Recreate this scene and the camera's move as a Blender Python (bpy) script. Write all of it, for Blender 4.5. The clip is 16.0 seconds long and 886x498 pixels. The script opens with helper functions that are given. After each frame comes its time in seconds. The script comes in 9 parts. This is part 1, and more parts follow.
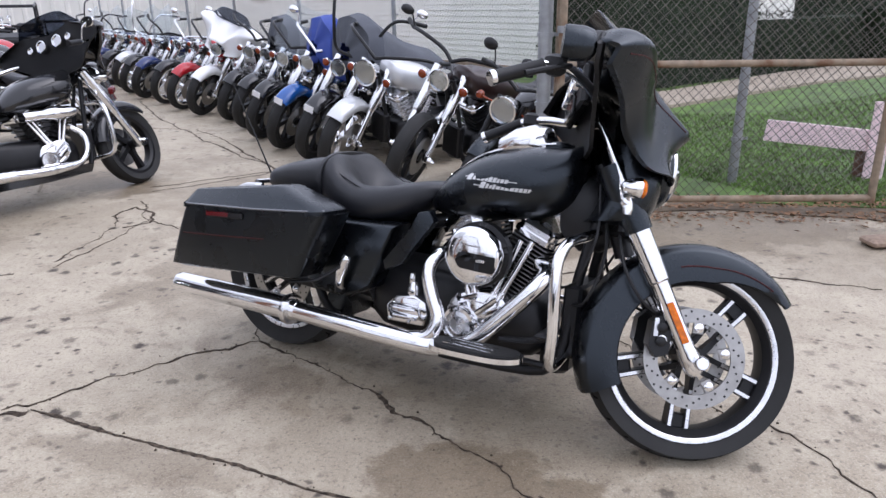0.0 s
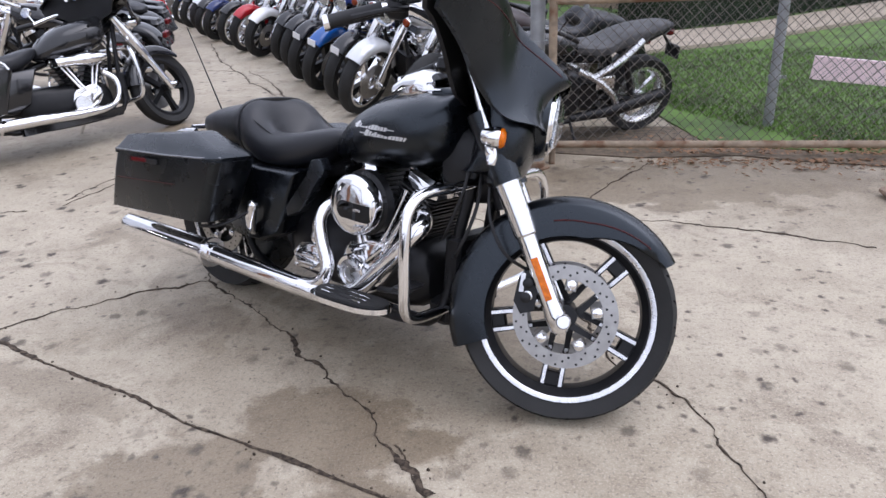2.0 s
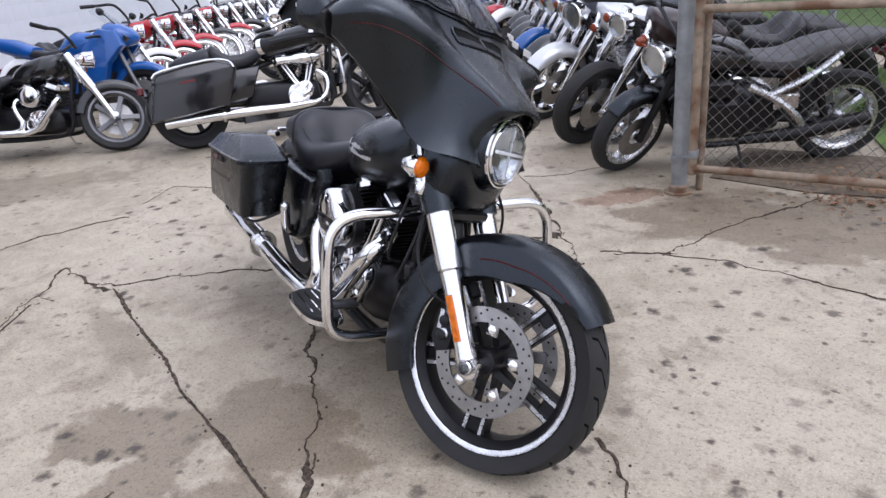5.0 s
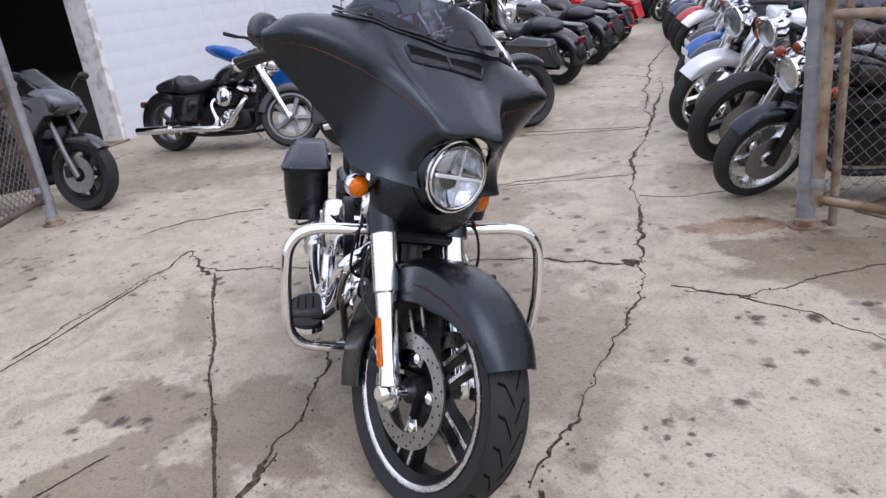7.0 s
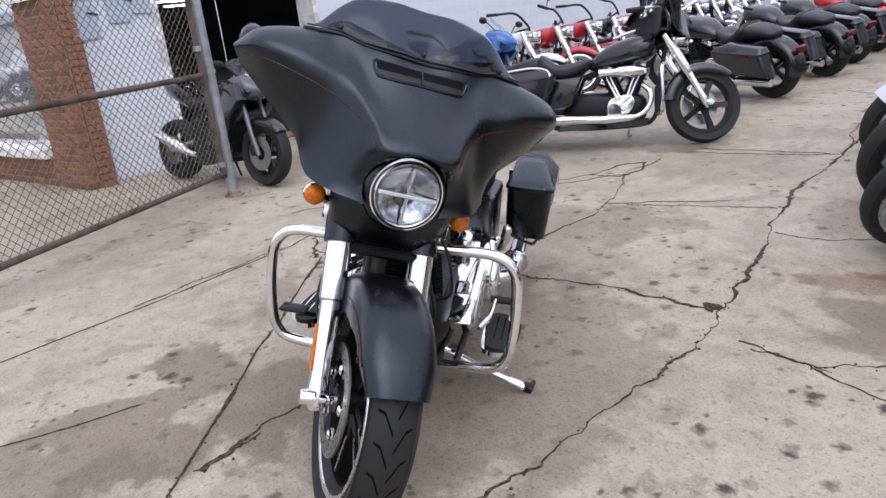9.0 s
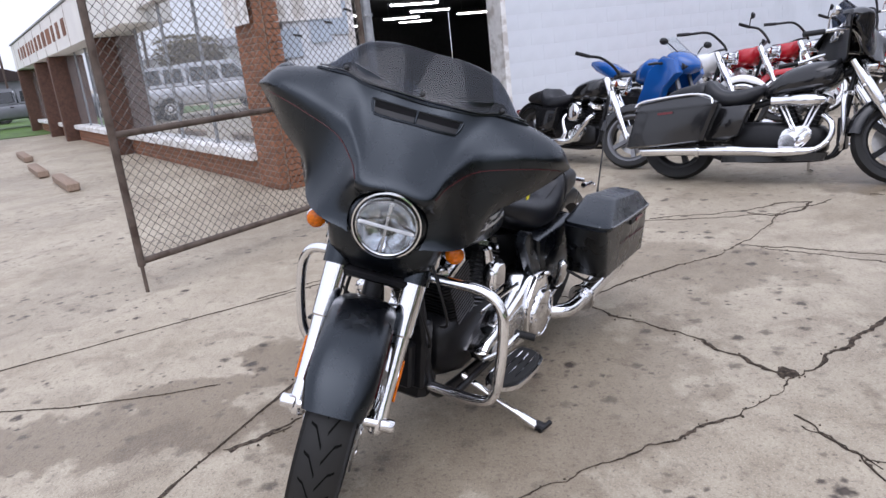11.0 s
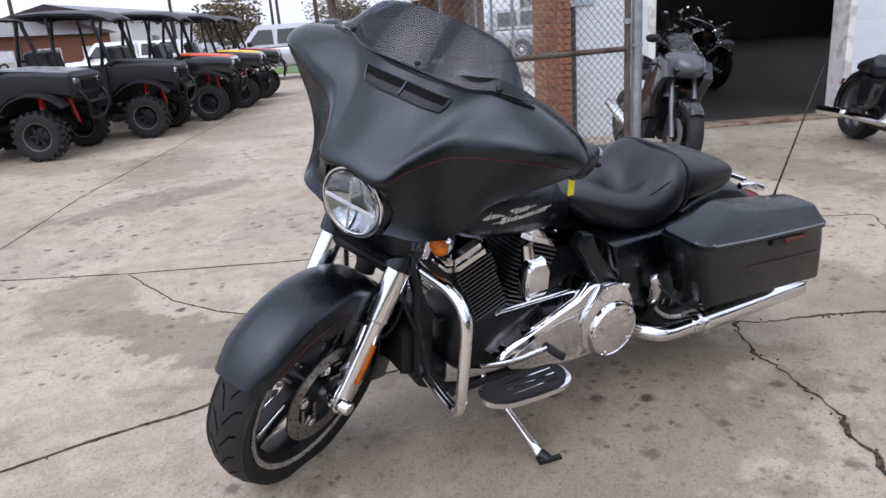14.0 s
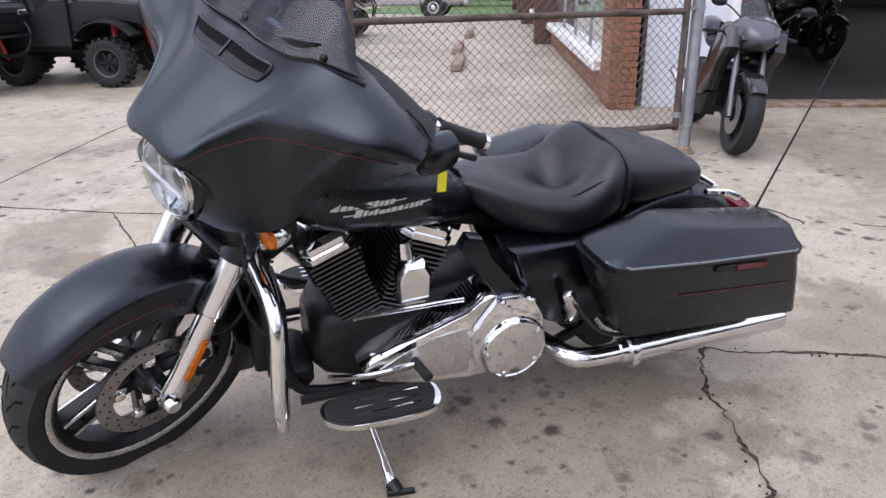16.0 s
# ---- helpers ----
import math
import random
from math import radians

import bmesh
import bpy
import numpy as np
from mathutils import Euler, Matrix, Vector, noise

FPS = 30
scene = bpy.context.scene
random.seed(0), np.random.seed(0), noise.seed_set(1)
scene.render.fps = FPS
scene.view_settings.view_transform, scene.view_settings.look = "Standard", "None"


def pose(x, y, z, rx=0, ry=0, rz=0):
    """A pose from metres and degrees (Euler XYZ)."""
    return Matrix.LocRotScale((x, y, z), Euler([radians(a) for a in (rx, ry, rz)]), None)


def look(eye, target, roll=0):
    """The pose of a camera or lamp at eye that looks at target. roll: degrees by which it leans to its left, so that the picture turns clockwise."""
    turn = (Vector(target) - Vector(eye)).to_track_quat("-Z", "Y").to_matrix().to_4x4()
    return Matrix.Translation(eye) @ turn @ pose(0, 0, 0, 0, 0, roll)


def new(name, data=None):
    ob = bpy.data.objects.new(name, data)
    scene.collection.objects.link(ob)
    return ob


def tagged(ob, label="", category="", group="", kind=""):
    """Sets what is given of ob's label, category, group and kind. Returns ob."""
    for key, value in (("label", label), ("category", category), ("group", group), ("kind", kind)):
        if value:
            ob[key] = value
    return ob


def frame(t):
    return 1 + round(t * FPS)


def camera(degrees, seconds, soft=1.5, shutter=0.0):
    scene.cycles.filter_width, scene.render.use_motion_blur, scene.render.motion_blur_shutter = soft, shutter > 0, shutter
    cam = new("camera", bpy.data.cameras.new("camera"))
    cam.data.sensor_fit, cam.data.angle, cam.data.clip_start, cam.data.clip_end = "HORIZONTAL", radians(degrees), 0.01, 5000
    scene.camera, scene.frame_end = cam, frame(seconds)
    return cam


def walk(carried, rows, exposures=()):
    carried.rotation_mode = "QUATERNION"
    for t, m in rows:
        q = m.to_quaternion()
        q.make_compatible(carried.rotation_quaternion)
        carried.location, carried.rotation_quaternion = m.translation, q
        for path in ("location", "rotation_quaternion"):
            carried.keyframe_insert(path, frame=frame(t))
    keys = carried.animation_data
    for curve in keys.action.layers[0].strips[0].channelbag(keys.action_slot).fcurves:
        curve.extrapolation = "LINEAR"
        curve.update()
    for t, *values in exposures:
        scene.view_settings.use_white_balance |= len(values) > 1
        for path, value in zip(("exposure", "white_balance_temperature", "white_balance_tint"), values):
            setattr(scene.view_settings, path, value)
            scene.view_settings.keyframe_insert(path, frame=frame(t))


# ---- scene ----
cam = camera(64.4, 16.0)
PATH = [
    (0, (0.395, 0.496, 1.33), (0.329, 2.383, 0.67), -0.7),
    (0.5, (0.589, 0.483, 1.344), (0.485, 2.378, 0.712), -1.7),
    (1, (0.792, 0.412, 1.349), (0.599, 2.295, 0.704), -2.0),
    (1.5, (0.926, 0.505, 1.322), (0.656, 2.334, 0.561), -3.0),
    (2, (1.084, 0.598, 1.329), (0.726, 2.392, 0.52), -2.9),
    (2.5, (1.312, 0.53, 1.359), (0.779, 2.311, 0.622), -4.2),
    (3, (1.461, 0.551, 1.35), (0.794, 2.303, 0.654), -6.0),
    (3.2, (1.505, 0.605, 1.344), (0.802, 2.337, 0.633), -6.4),
    (5.3, (2.037, 1.106, 1.326), (0.889, 2.567, 0.586), -6.4),
    (5.5, (2.089, 1.157, 1.304), (0.902, 2.64, 0.677), -6.6),
    (6, (2.277, 1.266, 1.304), (0.974, 2.649, 0.68), -8.2),
    (6.5, (2.405, 1.379, 1.307), (0.945, 2.546, 0.594), -8.5),
    (7, (2.452, 1.599, 1.29), (0.911, 2.664, 0.589), -7.2),
    (7.5, (2.535, 1.757, 1.286), (0.871, 2.674, 0.663), -7.0),
    (8, (2.705, 1.877, 1.286), (0.92, 2.554, 0.688), -7.7),
    (8.5, (2.742, 2.077, 1.261), (0.922, 2.608, 0.624), -7.8),
    (8.7, (2.737, 2.164, 1.253), (0.911, 2.674, 0.616), -7.1),
    (10.8, (2.867, 2.858, 1.254), (0.948, 2.892, 0.689), -6.0),
    (11, (2.881, 2.918, 1.261), (0.959, 2.805, 0.72), -6.2),
    (11.5, (2.966, 3.087, 1.266), (1.072, 2.771, 0.705), -5.6),
    (12, (2.872, 3.228, 1.241), (1.023, 2.794, 0.616), -6.6),
    (12.5, (2.749, 3.389, 1.244), (0.913, 2.879, 0.636), -5.5),
    (13, (2.689, 3.585, 1.243), (0.933, 2.84, 0.643), -5.7),
    (13.5, (2.597, 3.701, 1.239), (0.946, 2.74, 0.647), -6.1),
    (14, (2.385, 3.796, 1.225), (0.774, 2.771, 0.628), -4.2),
    (14.5, (2.246, 3.899, 1.215), (0.65, 2.872, 0.584), -4.8),
    (15, (2.118, 4.042, 1.243), (0.604, 2.935, 0.546), -4.3),
    (15.5, (1.951, 4.085, 1.224), (0.516, 2.899, 0.494), -2.8),
    (16, (1.76, 4.103, 1.216), (0.349, 2.88, 0.498), -1.1),
]
walk(cam, [(t, look(eye, target, roll)) for t, eye, target, roll in PATH], [(0.0, 0.58, 5900, 18), (3.0, 0.56, 5900, 18), (8.0, 0.48, 5900, 18), (13.0, 0.46, 5900, 18), (15.0, 0.55, 5900, 18), (16.0, 0.64, 5900, 18)])


# ---- light: an overcast afternoon ----
world = bpy.data.worlds.new("overcast_sky")
scene.world = world
world.use_nodes = True
wn, wl = world.node_tree.nodes, world.node_tree.links
sky = wn.new("ShaderNodeTexSky")
sky.sky_type = "NISHITA"
sky.sun_disc = False
sky.sun_elevation, sky.sun_rotation = radians(57), radians(87)
sky.dust_density, sky.air_density = 4.0, 1.0
dim = wn.new("ShaderNodeHueSaturation")
dim.inputs["Saturation"].default_value, dim.inputs["Value"].default_value = 0.4, 0.15
cloud = wn.new("ShaderNodeMix")  # a high, nearly even cloud layer over the clear sky
cloud.data_type = "RGBA"
cloud.inputs[0].default_value = 0.72
height, rise, dome = wn.new("ShaderNodeSeparateXYZ"), wn.new("ShaderNodeMapRange"), wn.new("ShaderNodeMix")
place = wn.new("ShaderNodeTexCoord")
for i, v in enumerate((0.0, 1.0, 0.0, 1.0)):
    rise.inputs[i + 1].default_value = v
dome.data_type = "RGBA"  # an overcast dome: paler towards the zenith
dome.inputs[6].default_value, dome.inputs[7].default_value = (0.92, 0.945, 0.985, 1), (1.20, 1.24, 1.31, 1)
wl.new(place.outputs["Generated"], height.inputs[0])
wl.new(height.outputs["Z"], rise.inputs[0])
wl.new(rise.outputs[0], dome.inputs[0])
wl.new(dome.outputs[2], cloud.inputs[7])
wl.new(sky.outputs[0], dim.inputs["Color"])
wl.new(dim.outputs[0], cloud.inputs[6])
wl.new(cloud.outputs[2], wn["Background"].inputs["Color"])
wn["Background"].inputs["Strength"].default_value = 1.0
sun = new("sun", bpy.data.lights.new("sun", "SUN"))
sun.data.energy, sun.data.angle, sun.data.color = 0.7, radians(60), (1.0, 0.98, 0.96)
sun.matrix_world = look((9, 0.5, 14), (0, 0, 0))


# ---- materials ----
def material(name, color, rough=0.5, metal=0.0, vary=0.12, scale=6.0, bump=0.0, bump_scale=60.0, spec=0.5, coat=0.0, second=None, mask_scale=2.0, transmission=0.0, rough_vary=0.0, by_piece=0.0, gleam=None):
    """A procedural surface: base colour broken up at two scales, fine relief, and a second colour in patches."""
    m = bpy.data.materials.new(name)
    m.use_nodes = True
    n, l = m.node_tree.nodes, m.node_tree.links
    b = n["Principled BSDF"]
    b.inputs["Metallic"].default_value = metal
    b.inputs["Roughness"].default_value = rough
    b.inputs["Specular IOR Level"].default_value = spec
    if gleam:
        b.inputs["Specular Tint"].default_value = (*gleam, 1)
    b.inputs["Coat Weight"].default_value = coat
    b.inputs["Transmission Weight"].default_value = transmission
    co = n.new("ShaderNodeTexCoord")

    def noise_tex(s, detail=4.0):
        t = n.new("ShaderNodeTexNoise")
        t.inputs["Scale"].default_value, t.inputs["Detail"].default_value = s, detail
        l.new(co.outputs["Object"], t.inputs["Vector"])
        return t

    def mix(fac, a, c):
        x = n.new("ShaderNodeMix")
        x.data_type = "RGBA"
        for sock, v in ((0, fac), (6, a), (7, c)):
            if hasattr(v, "is_linked"):
                l.new(v, x.inputs[sock])
            else:
                x.inputs[sock].default_value = v
        return x.outputs[2]

    def span(v, lo, hi, a, c):
        r = n.new("ShaderNodeMapRange")
        l.new(v, r.inputs[0])
        for i, k in enumerate((lo, hi, a, c)):
            r.inputs[i + 1].default_value = k
        return r.outputs[0]

    dark = tuple(c * (1 - vary) for c in color) + (1,)
    light = tuple(min(1, c * (1 + vary)) for c in color) + (1,)
    out = mix(span(noise_tex(scale).outputs[0], 0.3, 0.7, 0, 1), dark, light)
    if second:
        out = mix(span(noise_tex(mask_scale, 6.0).outputs[0], 0.48, 0.62, 0, 1), out, tuple(second) + (1,))
    if by_piece:
        info = n.new("ShaderNodeObjectInfo")
        out = mix(span(info.outputs["Random"], 0, 1, 0, by_piece), out, tuple(c * 0.45 for c in color) + (1,))
    l.new(out, b.inputs["Base Color"])
    if rough_vary:
        l.new(span(noise_tex(scale * 2.3).outputs[0], 0.3, 0.7, max(0.02, rough - rough_vary), rough + rough_vary), b.inputs["Roughness"])
    if bump:
        k = n.new("ShaderNodeBump")
        k.inputs["Strength"].default_value, k.inputs["Distance"].default_value = bump, 0.01
        l.new(noise_tex(bump_scale, 6.0).outputs[0], k.inputs["Height"])
        l.new(k.outputs[0], b.inputs["Normal"])
    return m


def concrete_material():
    """Old yard concrete: tan-grey, damp blotches, oil spots, exposed sand and shade painted under the bike."""
    m = bpy.data.materials.new("yard_concrete")
    m.use_nodes = True
    n, l = m.node_tree.nodes, m.node_tree.links
    b = n["Principled BSDF"]
    co = n.new("ShaderNodeTexCoord")

    def tex(scale, detail=5.0, rough=0.55, distort=0.0):
        t = n.new("ShaderNodeTexNoise")
        for k, v in (("Scale", scale), ("Detail", detail), ("Roughness", rough), ("Distortion", distort)):
            t.inputs[k].default_value = v
        l.new(co.outputs["Object"], t.inputs["Vector"])
        return t.outputs[0]

    def span(v, lo, hi, a, c):
        r = n.new("ShaderNodeMapRange")
        l.new(v, r.inputs[0])
        for i, k in enumerate((lo, hi, a, c)):
            r.inputs[i + 1].default_value = k
        return r.outputs[0]

    def mix(fac, a, c, mode="MIX"):
        x = n.new("ShaderNodeMix")
        x.data_type, x.blend_type = "RGBA", mode
        for sock, v in ((0, fac), (6, a), (7, c)):
            if hasattr(v, "is_linked"):
                l.new(v, x.inputs[sock])
            else:
                x.inputs[sock].default_value = v
        return x.outputs[2]

    def times(a, c):
        x = n.new("ShaderNodeMath")
        x.operation = "MULTIPLY"
        l.new(a, x.inputs[0])
        l.new(c, x.inputs[1])
        return x.outputs[0]

    base = mix(span(tex(0.8, 9, 0.62), 0.38, 0.62, 0, 1), (0.285, 0.240, 0.178, 1), (0.40, 0.352, 0.278, 1))
    base = mix(span(tex(7.0, 6, 0.65), 0.42, 0.66, 0, 0.55), base, (0.47, 0.42, 0.33, 1))
    damp = span(tex(0.55, 10, 0.6, 0.5), 0.51, 0.54, 0, 0.30)
    edge = tex(4.5, 8, 0.62)

    def stain_shade(x, y, rx, ry, turn, strength):
        """A patch with a wandering edge, for damp, rust and painted shade."""
        put = n.new("ShaderNodeMapping")
        put.vector_type = "TEXTURE"
        put.inputs["Location"].default_value, put.inputs["Rotation"].default_value, put.inputs["Scale"].default_value = (x, y, 0), (0, 0, radians(turn)), (rx, ry, 1)
        l.new(co.outputs["Object"], put.inputs["Vector"])
        far = n.new("ShaderNodeVectorMath")
        far.operation = "LENGTH"
        l.new(put.outputs[0], far.inputs[0])
        wander = n.new("ShaderNodeMath")
        wander.operation = "MULTIPLY_ADD"
        l.new(edge, wander.inputs[0])
        wander.inputs[1].default_value = 2.4
        l.new(far.outputs["Value"], wander.inputs[2])
        return span(wander.outputs[0], 1.95, 2.16, strength, 0.0)

    # patches at (0.50, 3.12) and (0.62, 2.48) also paint the bike's shade under it
    for spot in ((0.43, 2.20, 0.40, 0.22, -14, 0.82), (-0.32, 2.80, 0.26, 0.17, -45, 0.65), (0.02, 1.98, 0.34, 0.20, 25, 0.8), (0.22, 1.72, 0.48, 0.15, 98, 0.8), (-0.55, 2.28, 0.45, 0.09, -18, 0.45), (0.57, 1.40, 1.0, 0.24, 94, 0.8), (0.5, 0.4, 0.6, 0.3, 60, 0.5), (-1.25, -1.40, 1.1, 0.36, -10, 0.6), (-2.6, -2.9, 1.5, 0.6, 40, 0.5), (-2.5, 5.9, 0.7, 0.33, -38, 0.8), (0.50, 3.12, 1.0, 0.6, -28, 0.55), (-3.7, 3.2, 1.1, 0.45, 45, 0.55), (-0.85, 4.05, 0.8, 0.42, 55, 0.55), (1.75, 4.60, 1.3, 0.5, 8, 0.75), (0.62, 2.48, 0.5, 0.2, -30, 0.4)):
        damp_shade = n.new("ShaderNodeMath")
        damp_shade.operation = "MAXIMUM"
        l.new(damp, damp_shade.inputs[0])
        l.new(stain_shade(*spot), damp_shade.inputs[1])
        damp = damp_shade.outputs[0]
    base = mix(stain_shade(0.62, 4.62, 0.30, 0.15, 40, 0.55), base, (0.20, 0.085, 0.035, 1))
    base = mix(span(tex(1.9, 10, 0.68, 1.0), 0.56, 0.62, 0, 0.4), base, (0.15, 0.114, 0.082, 1))
    base = mix(span(tex(150, 4, 0.75), 0.50, 0.66, 0.0, 0.6), base, (0.56, 0.51, 0.435, 1))
    base = mix(span(tex(70, 5, 0.7), 0.54, 0.68, 0.0, 0.75), base, (0.105, 0.085, 0.068, 1))
    base = mix(span(tex(24, 7, 0.75), 0.55, 0.68, 0.0, 0.5), base, (0.13, 0.104, 0.083, 1))

    def drops(scale, wobble, lo, hi):
        """Small irregular drip spots of unequal size, gathered in groups."""
        vor = n.new("ShaderNodeTexVoronoi")
        vor.inputs["Scale"].default_value, vor.inputs["Randomness"].default_value = scale, 1.0
        wob = n.new("ShaderNodeTexNoise")
        wob.inputs["Scale"].default_value, wob.inputs["Detail"].default_value = 38.0, 4.0
        l.new(co.outputs["Object"], wob.inputs["Vector"])
        add = n.new("ShaderNodeVectorMath")
        add.operation = "MULTIPLY_ADD"
        l.new(wob.outputs["Color"], add.inputs[0])
        add.inputs[1].default_value = (wobble, wobble, 0.0)
        l.new(co.outputs["Object"], add.inputs[2])
        l.new(add.outputs[0], vor.inputs["Vector"])
        near = span(vor.outputs["Distance"], lo, hi, 1.0, 0.0)
        return times(times(near, span(vor.outputs["Color"], 0.28, 0.62, 0.0, 1.0)), span(tex(0.9, 3), 0.41, 0.53, 0.08, 1.0))

    base = mix(damp, base, (0.46, 0.41, 0.35, 1), "MULTIPLY")
    base = mix(drops(8.0, 0.06, 0.12, 0.28), base, (0.052, 0.040, 0.031, 1))
    base = mix(drops(17.0, 0.035, 0.10, 0.26), base, (0.075, 0.06, 0.048, 1))
    base = mix(1.0, base, (1.0, 0.985, 0.945, 1), "MULTIPLY")
    l.new(base, b.inputs["Base Color"])
    l.new(span(damp, 0, 1, 0.72, 0.42), b.inputs["Roughness"])
    bump = n.new("ShaderNodeBump")
    bump.inputs["Strength"].default_value, bump.inputs["Distance"].default_value = 0.6, 0.006
    l.new(tex(90, 6), bump.inputs["Height"])
    l.new(bump.outputs[0], b.inputs["Normal"])
    return m


def thin_glass(name, tint):
    """A thin pane: tinted see-through with a sharp surface gloss."""
    m = bpy.data.materials.new(name)
    m.use_nodes = True
    n, l = m.node_tree.nodes, m.node_tree.links
    n.remove(n["Principled BSDF"])
    clear, gloss, mix, fres = n.new("ShaderNodeBsdfTransparent"), n.new("ShaderNodeBsdfGlossy"), n.new("ShaderNodeMixShader"), n.new("ShaderNodeLayerWeight")
    clear.inputs["Color"].default_value = (*tint, 1)
    gloss.inputs["Roughness"].default_value = 0.04
    fres.inputs["Blend"].default_value = 0.5
    steep, floor_ = n.new("ShaderNodeMath"), n.new("ShaderNodeMapRange")
    steep.operation = "POWER"
    steep.inputs[1].default_value = 5.0
    floor_.inputs[3].default_value, floor_.inputs[4].default_value = 0.04, 0.95
    l.new(fres.outputs["Facing"], steep.inputs[0])
    l.new(steep.outputs[0], floor_.inputs[0])
    l.new(floor_.outputs[0], mix.inputs[0])
    l.new(clear.outputs[0], mix.inputs[1])
    l.new(gloss.outputs[0], mix.inputs[2])
    l.new(mix.outputs[0], n["Material Output"].inputs["Surface"])
    return m


CONCRETE = concrete_material()
# darker than the rubber: the shade in tread grooves put into colour
TREAD = material("tread_groove_shade", (0.004, 0.004, 0.004), 0.95, spec=0.1)
# near-black standing in for the shade inside an opening
VENT_DARK = material("opening_shade_black", (0.004, 0.004, 0.0045), 0.85, spec=0.15)
CRACK = material("dirt_filled_crack", (0.058, 0.045, 0.034), 0.95, vary=0.6, scale=60, bump=1.0, bump_scale=220, second=(0.13, 0.10, 0.075), mask_scale=45, spec=0.2)
SATIN_BLACK = material("satin_black_paint", (0.0012, 0.0014, 0.0022), 0.28, vary=0.1, scale=5, bump=0.012, bump_scale=400, rough_vary=0.04, spec=0.58, gleam=(0.80, 0.90, 1.0))
GLOSS_BLACK = material("gloss_black_paint", (0.012, 0.012, 0.013), 0.14, vary=0.1, rough_vary=0.05, coat=0.3)
BLACK_METAL = material("black_engine_metal", (0.007, 0.007, 0.008), 0.38, spec=0.32, vary=0.3, scale=14, bump=0.05, bump_scale=120)
BLACK_PLASTIC = material("black_plastic", (0.009, 0.009, 0.010), 0.5, spec=0.35, vary=0.15, bump=0.04, bump_scale=300)
RUBBER = material("tyre_rubber", (0.009, 0.0088, 0.0085), 0.72, vary=0.25, scale=12, bump=0.08, bump_scale=90)
LEATHER = material("black_vinyl", (0.006, 0.0065, 0.009), 0.40, vary=0.12, scale=8, bump=0.12, bump_scale=260, rough_vary=0.06)
CHROME = material("chrome", (0.82, 0.82, 0.83), 0.07, 1.0, vary=0.04, scale=9, rough_vary=0.03)
ALU = material("brushed_aluminium", (0.72, 0.72, 0.73), 0.28, 1.0, vary=0.1, scale=20, rough_vary=0.08)
DISC = material("brake_disc_steel", (0.36, 0.35, 0.335), 0.36, 1.0, vary=0.12, scale=30)
FINS = material("machined_fin_edge", (0.16, 0.16, 0.165), 0.45, 1.0, vary=0.1)
AMBER = material("amber_lens", (0.55, 0.125, 0.0), 0.2, vary=0.3, scale=90, spec=0.4)
AMBER_DULL = material("dusty_amber_lens", (0.20, 0.03, 0.006), 0.2, vary=0.2, scale=40)
RED_LENS = material("red_lens", (0.10, 0.005, 0.007), 0.18, vary=0.08)
PINSTRIPE = material("dark_red_pinstripe", (0.05, 0.005, 0.006), 0.4, spec=0.3)
SILVER_INK = material("silver_lettering", (0.62, 0.62, 0.62), 0.35, 0.3)
LAMP_GLASS = thin_glass("clear_lamp_lens", (0.93, 0.94, 0.95))
LAMP_SILVER = material("silvered_reflector", (0.78, 0.79, 0.81), 0.12, 1.0, vary=0.3, scale=60)
REFLECTOR = material("lamp_reflector", (0.90, 0.91, 0.92), 0.14, 1.0, vary=0.2, scale=70)
SMOKED = thin_glass("smoked_windscreen", (0.27, 0.295, 0.35))
CLEAR = thin_glass("clear_windshield", (0.90, 0.92, 0.93))
YELLOW_TAG = material("yellow_paper_tag", (0.85, 0.78, 0.02), 0.6)
WHITE_PAINT = material("white_motor_paint", (0.8, 0.8, 0.8), 0.16, vary=0.03, coat=0.3)
SILVER_PAINT = material("silver_motor_paint", (0.62, 0.63, 0.64), 0.22, 0.35, vary=0.04, coat=0.3)
BLUE_PAINT = material("blue_motor_paint", (0.012, 0.085, 0.32), 0.16, vary=0.08, coat=0.4)
NAVY_PAINT = material("navy_motor_paint", (0.012, 0.025, 0.11), 0.18, vary=0.08, coat=0.4)
RED_PAINT = material("red_motor_paint", (0.42, 0.012, 0.02), 0.16, vary=0.08, coat=0.4)
GREY_PAINT = material("grey_motor_paint", (0.16, 0.165, 0.18), 0.3, 0.2, vary=0.06)
BROWN_PAINT = material("dark_brown_motor_paint", (0.022, 0.010, 0.009), 0.3, vary=0.1)
YELLOW_PAINT = material("yellow_motor_paint", (0.8, 0.5, 0.015), 0.25, vary=0.06)
ORANGE_PAINT = material("orange_motor_paint", (0.75, 0.08, 0.015), 0.28, vary=0.06)
DUSTY_SEAT = material("dusty_vinyl", (0.06, 0.06, 0.062), 0.7, vary=0.3, scale=20, bump=0.2, bump_scale=120)
GALV = material("galvanized_steel", (0.30, 0.31, 0.32), 0.5, 0.55, vary=0.2, scale=14, bump=0.1, bump_scale=80)
RUSTY_DARK = material("dark_rusty_pipe", (0.10, 0.075, 0.058), 0.75, 0.1, vary=0.3, scale=18, second=(0.05, 0.032, 0.022), mask_scale=9, bump=0.2, bump_scale=120)
SPORT_GREY = material("dark_grey_sport_paint", (0.075, 0.08, 0.09), 0.16, 0.2, vary=0.1, coat=0.3)
RUSTY = material("rusty_pipe", (0.26, 0.2, 0.14), 0.75, 0.1, vary=0.3, scale=18, second=(0.14, 0.075, 0.04), mask_scale=9, bump=0.2, bump_scale=120)
WIRE = material("fence_wire", (0.13, 0.115, 0.10), 0.6, 0.4, vary=0.3, scale=25)
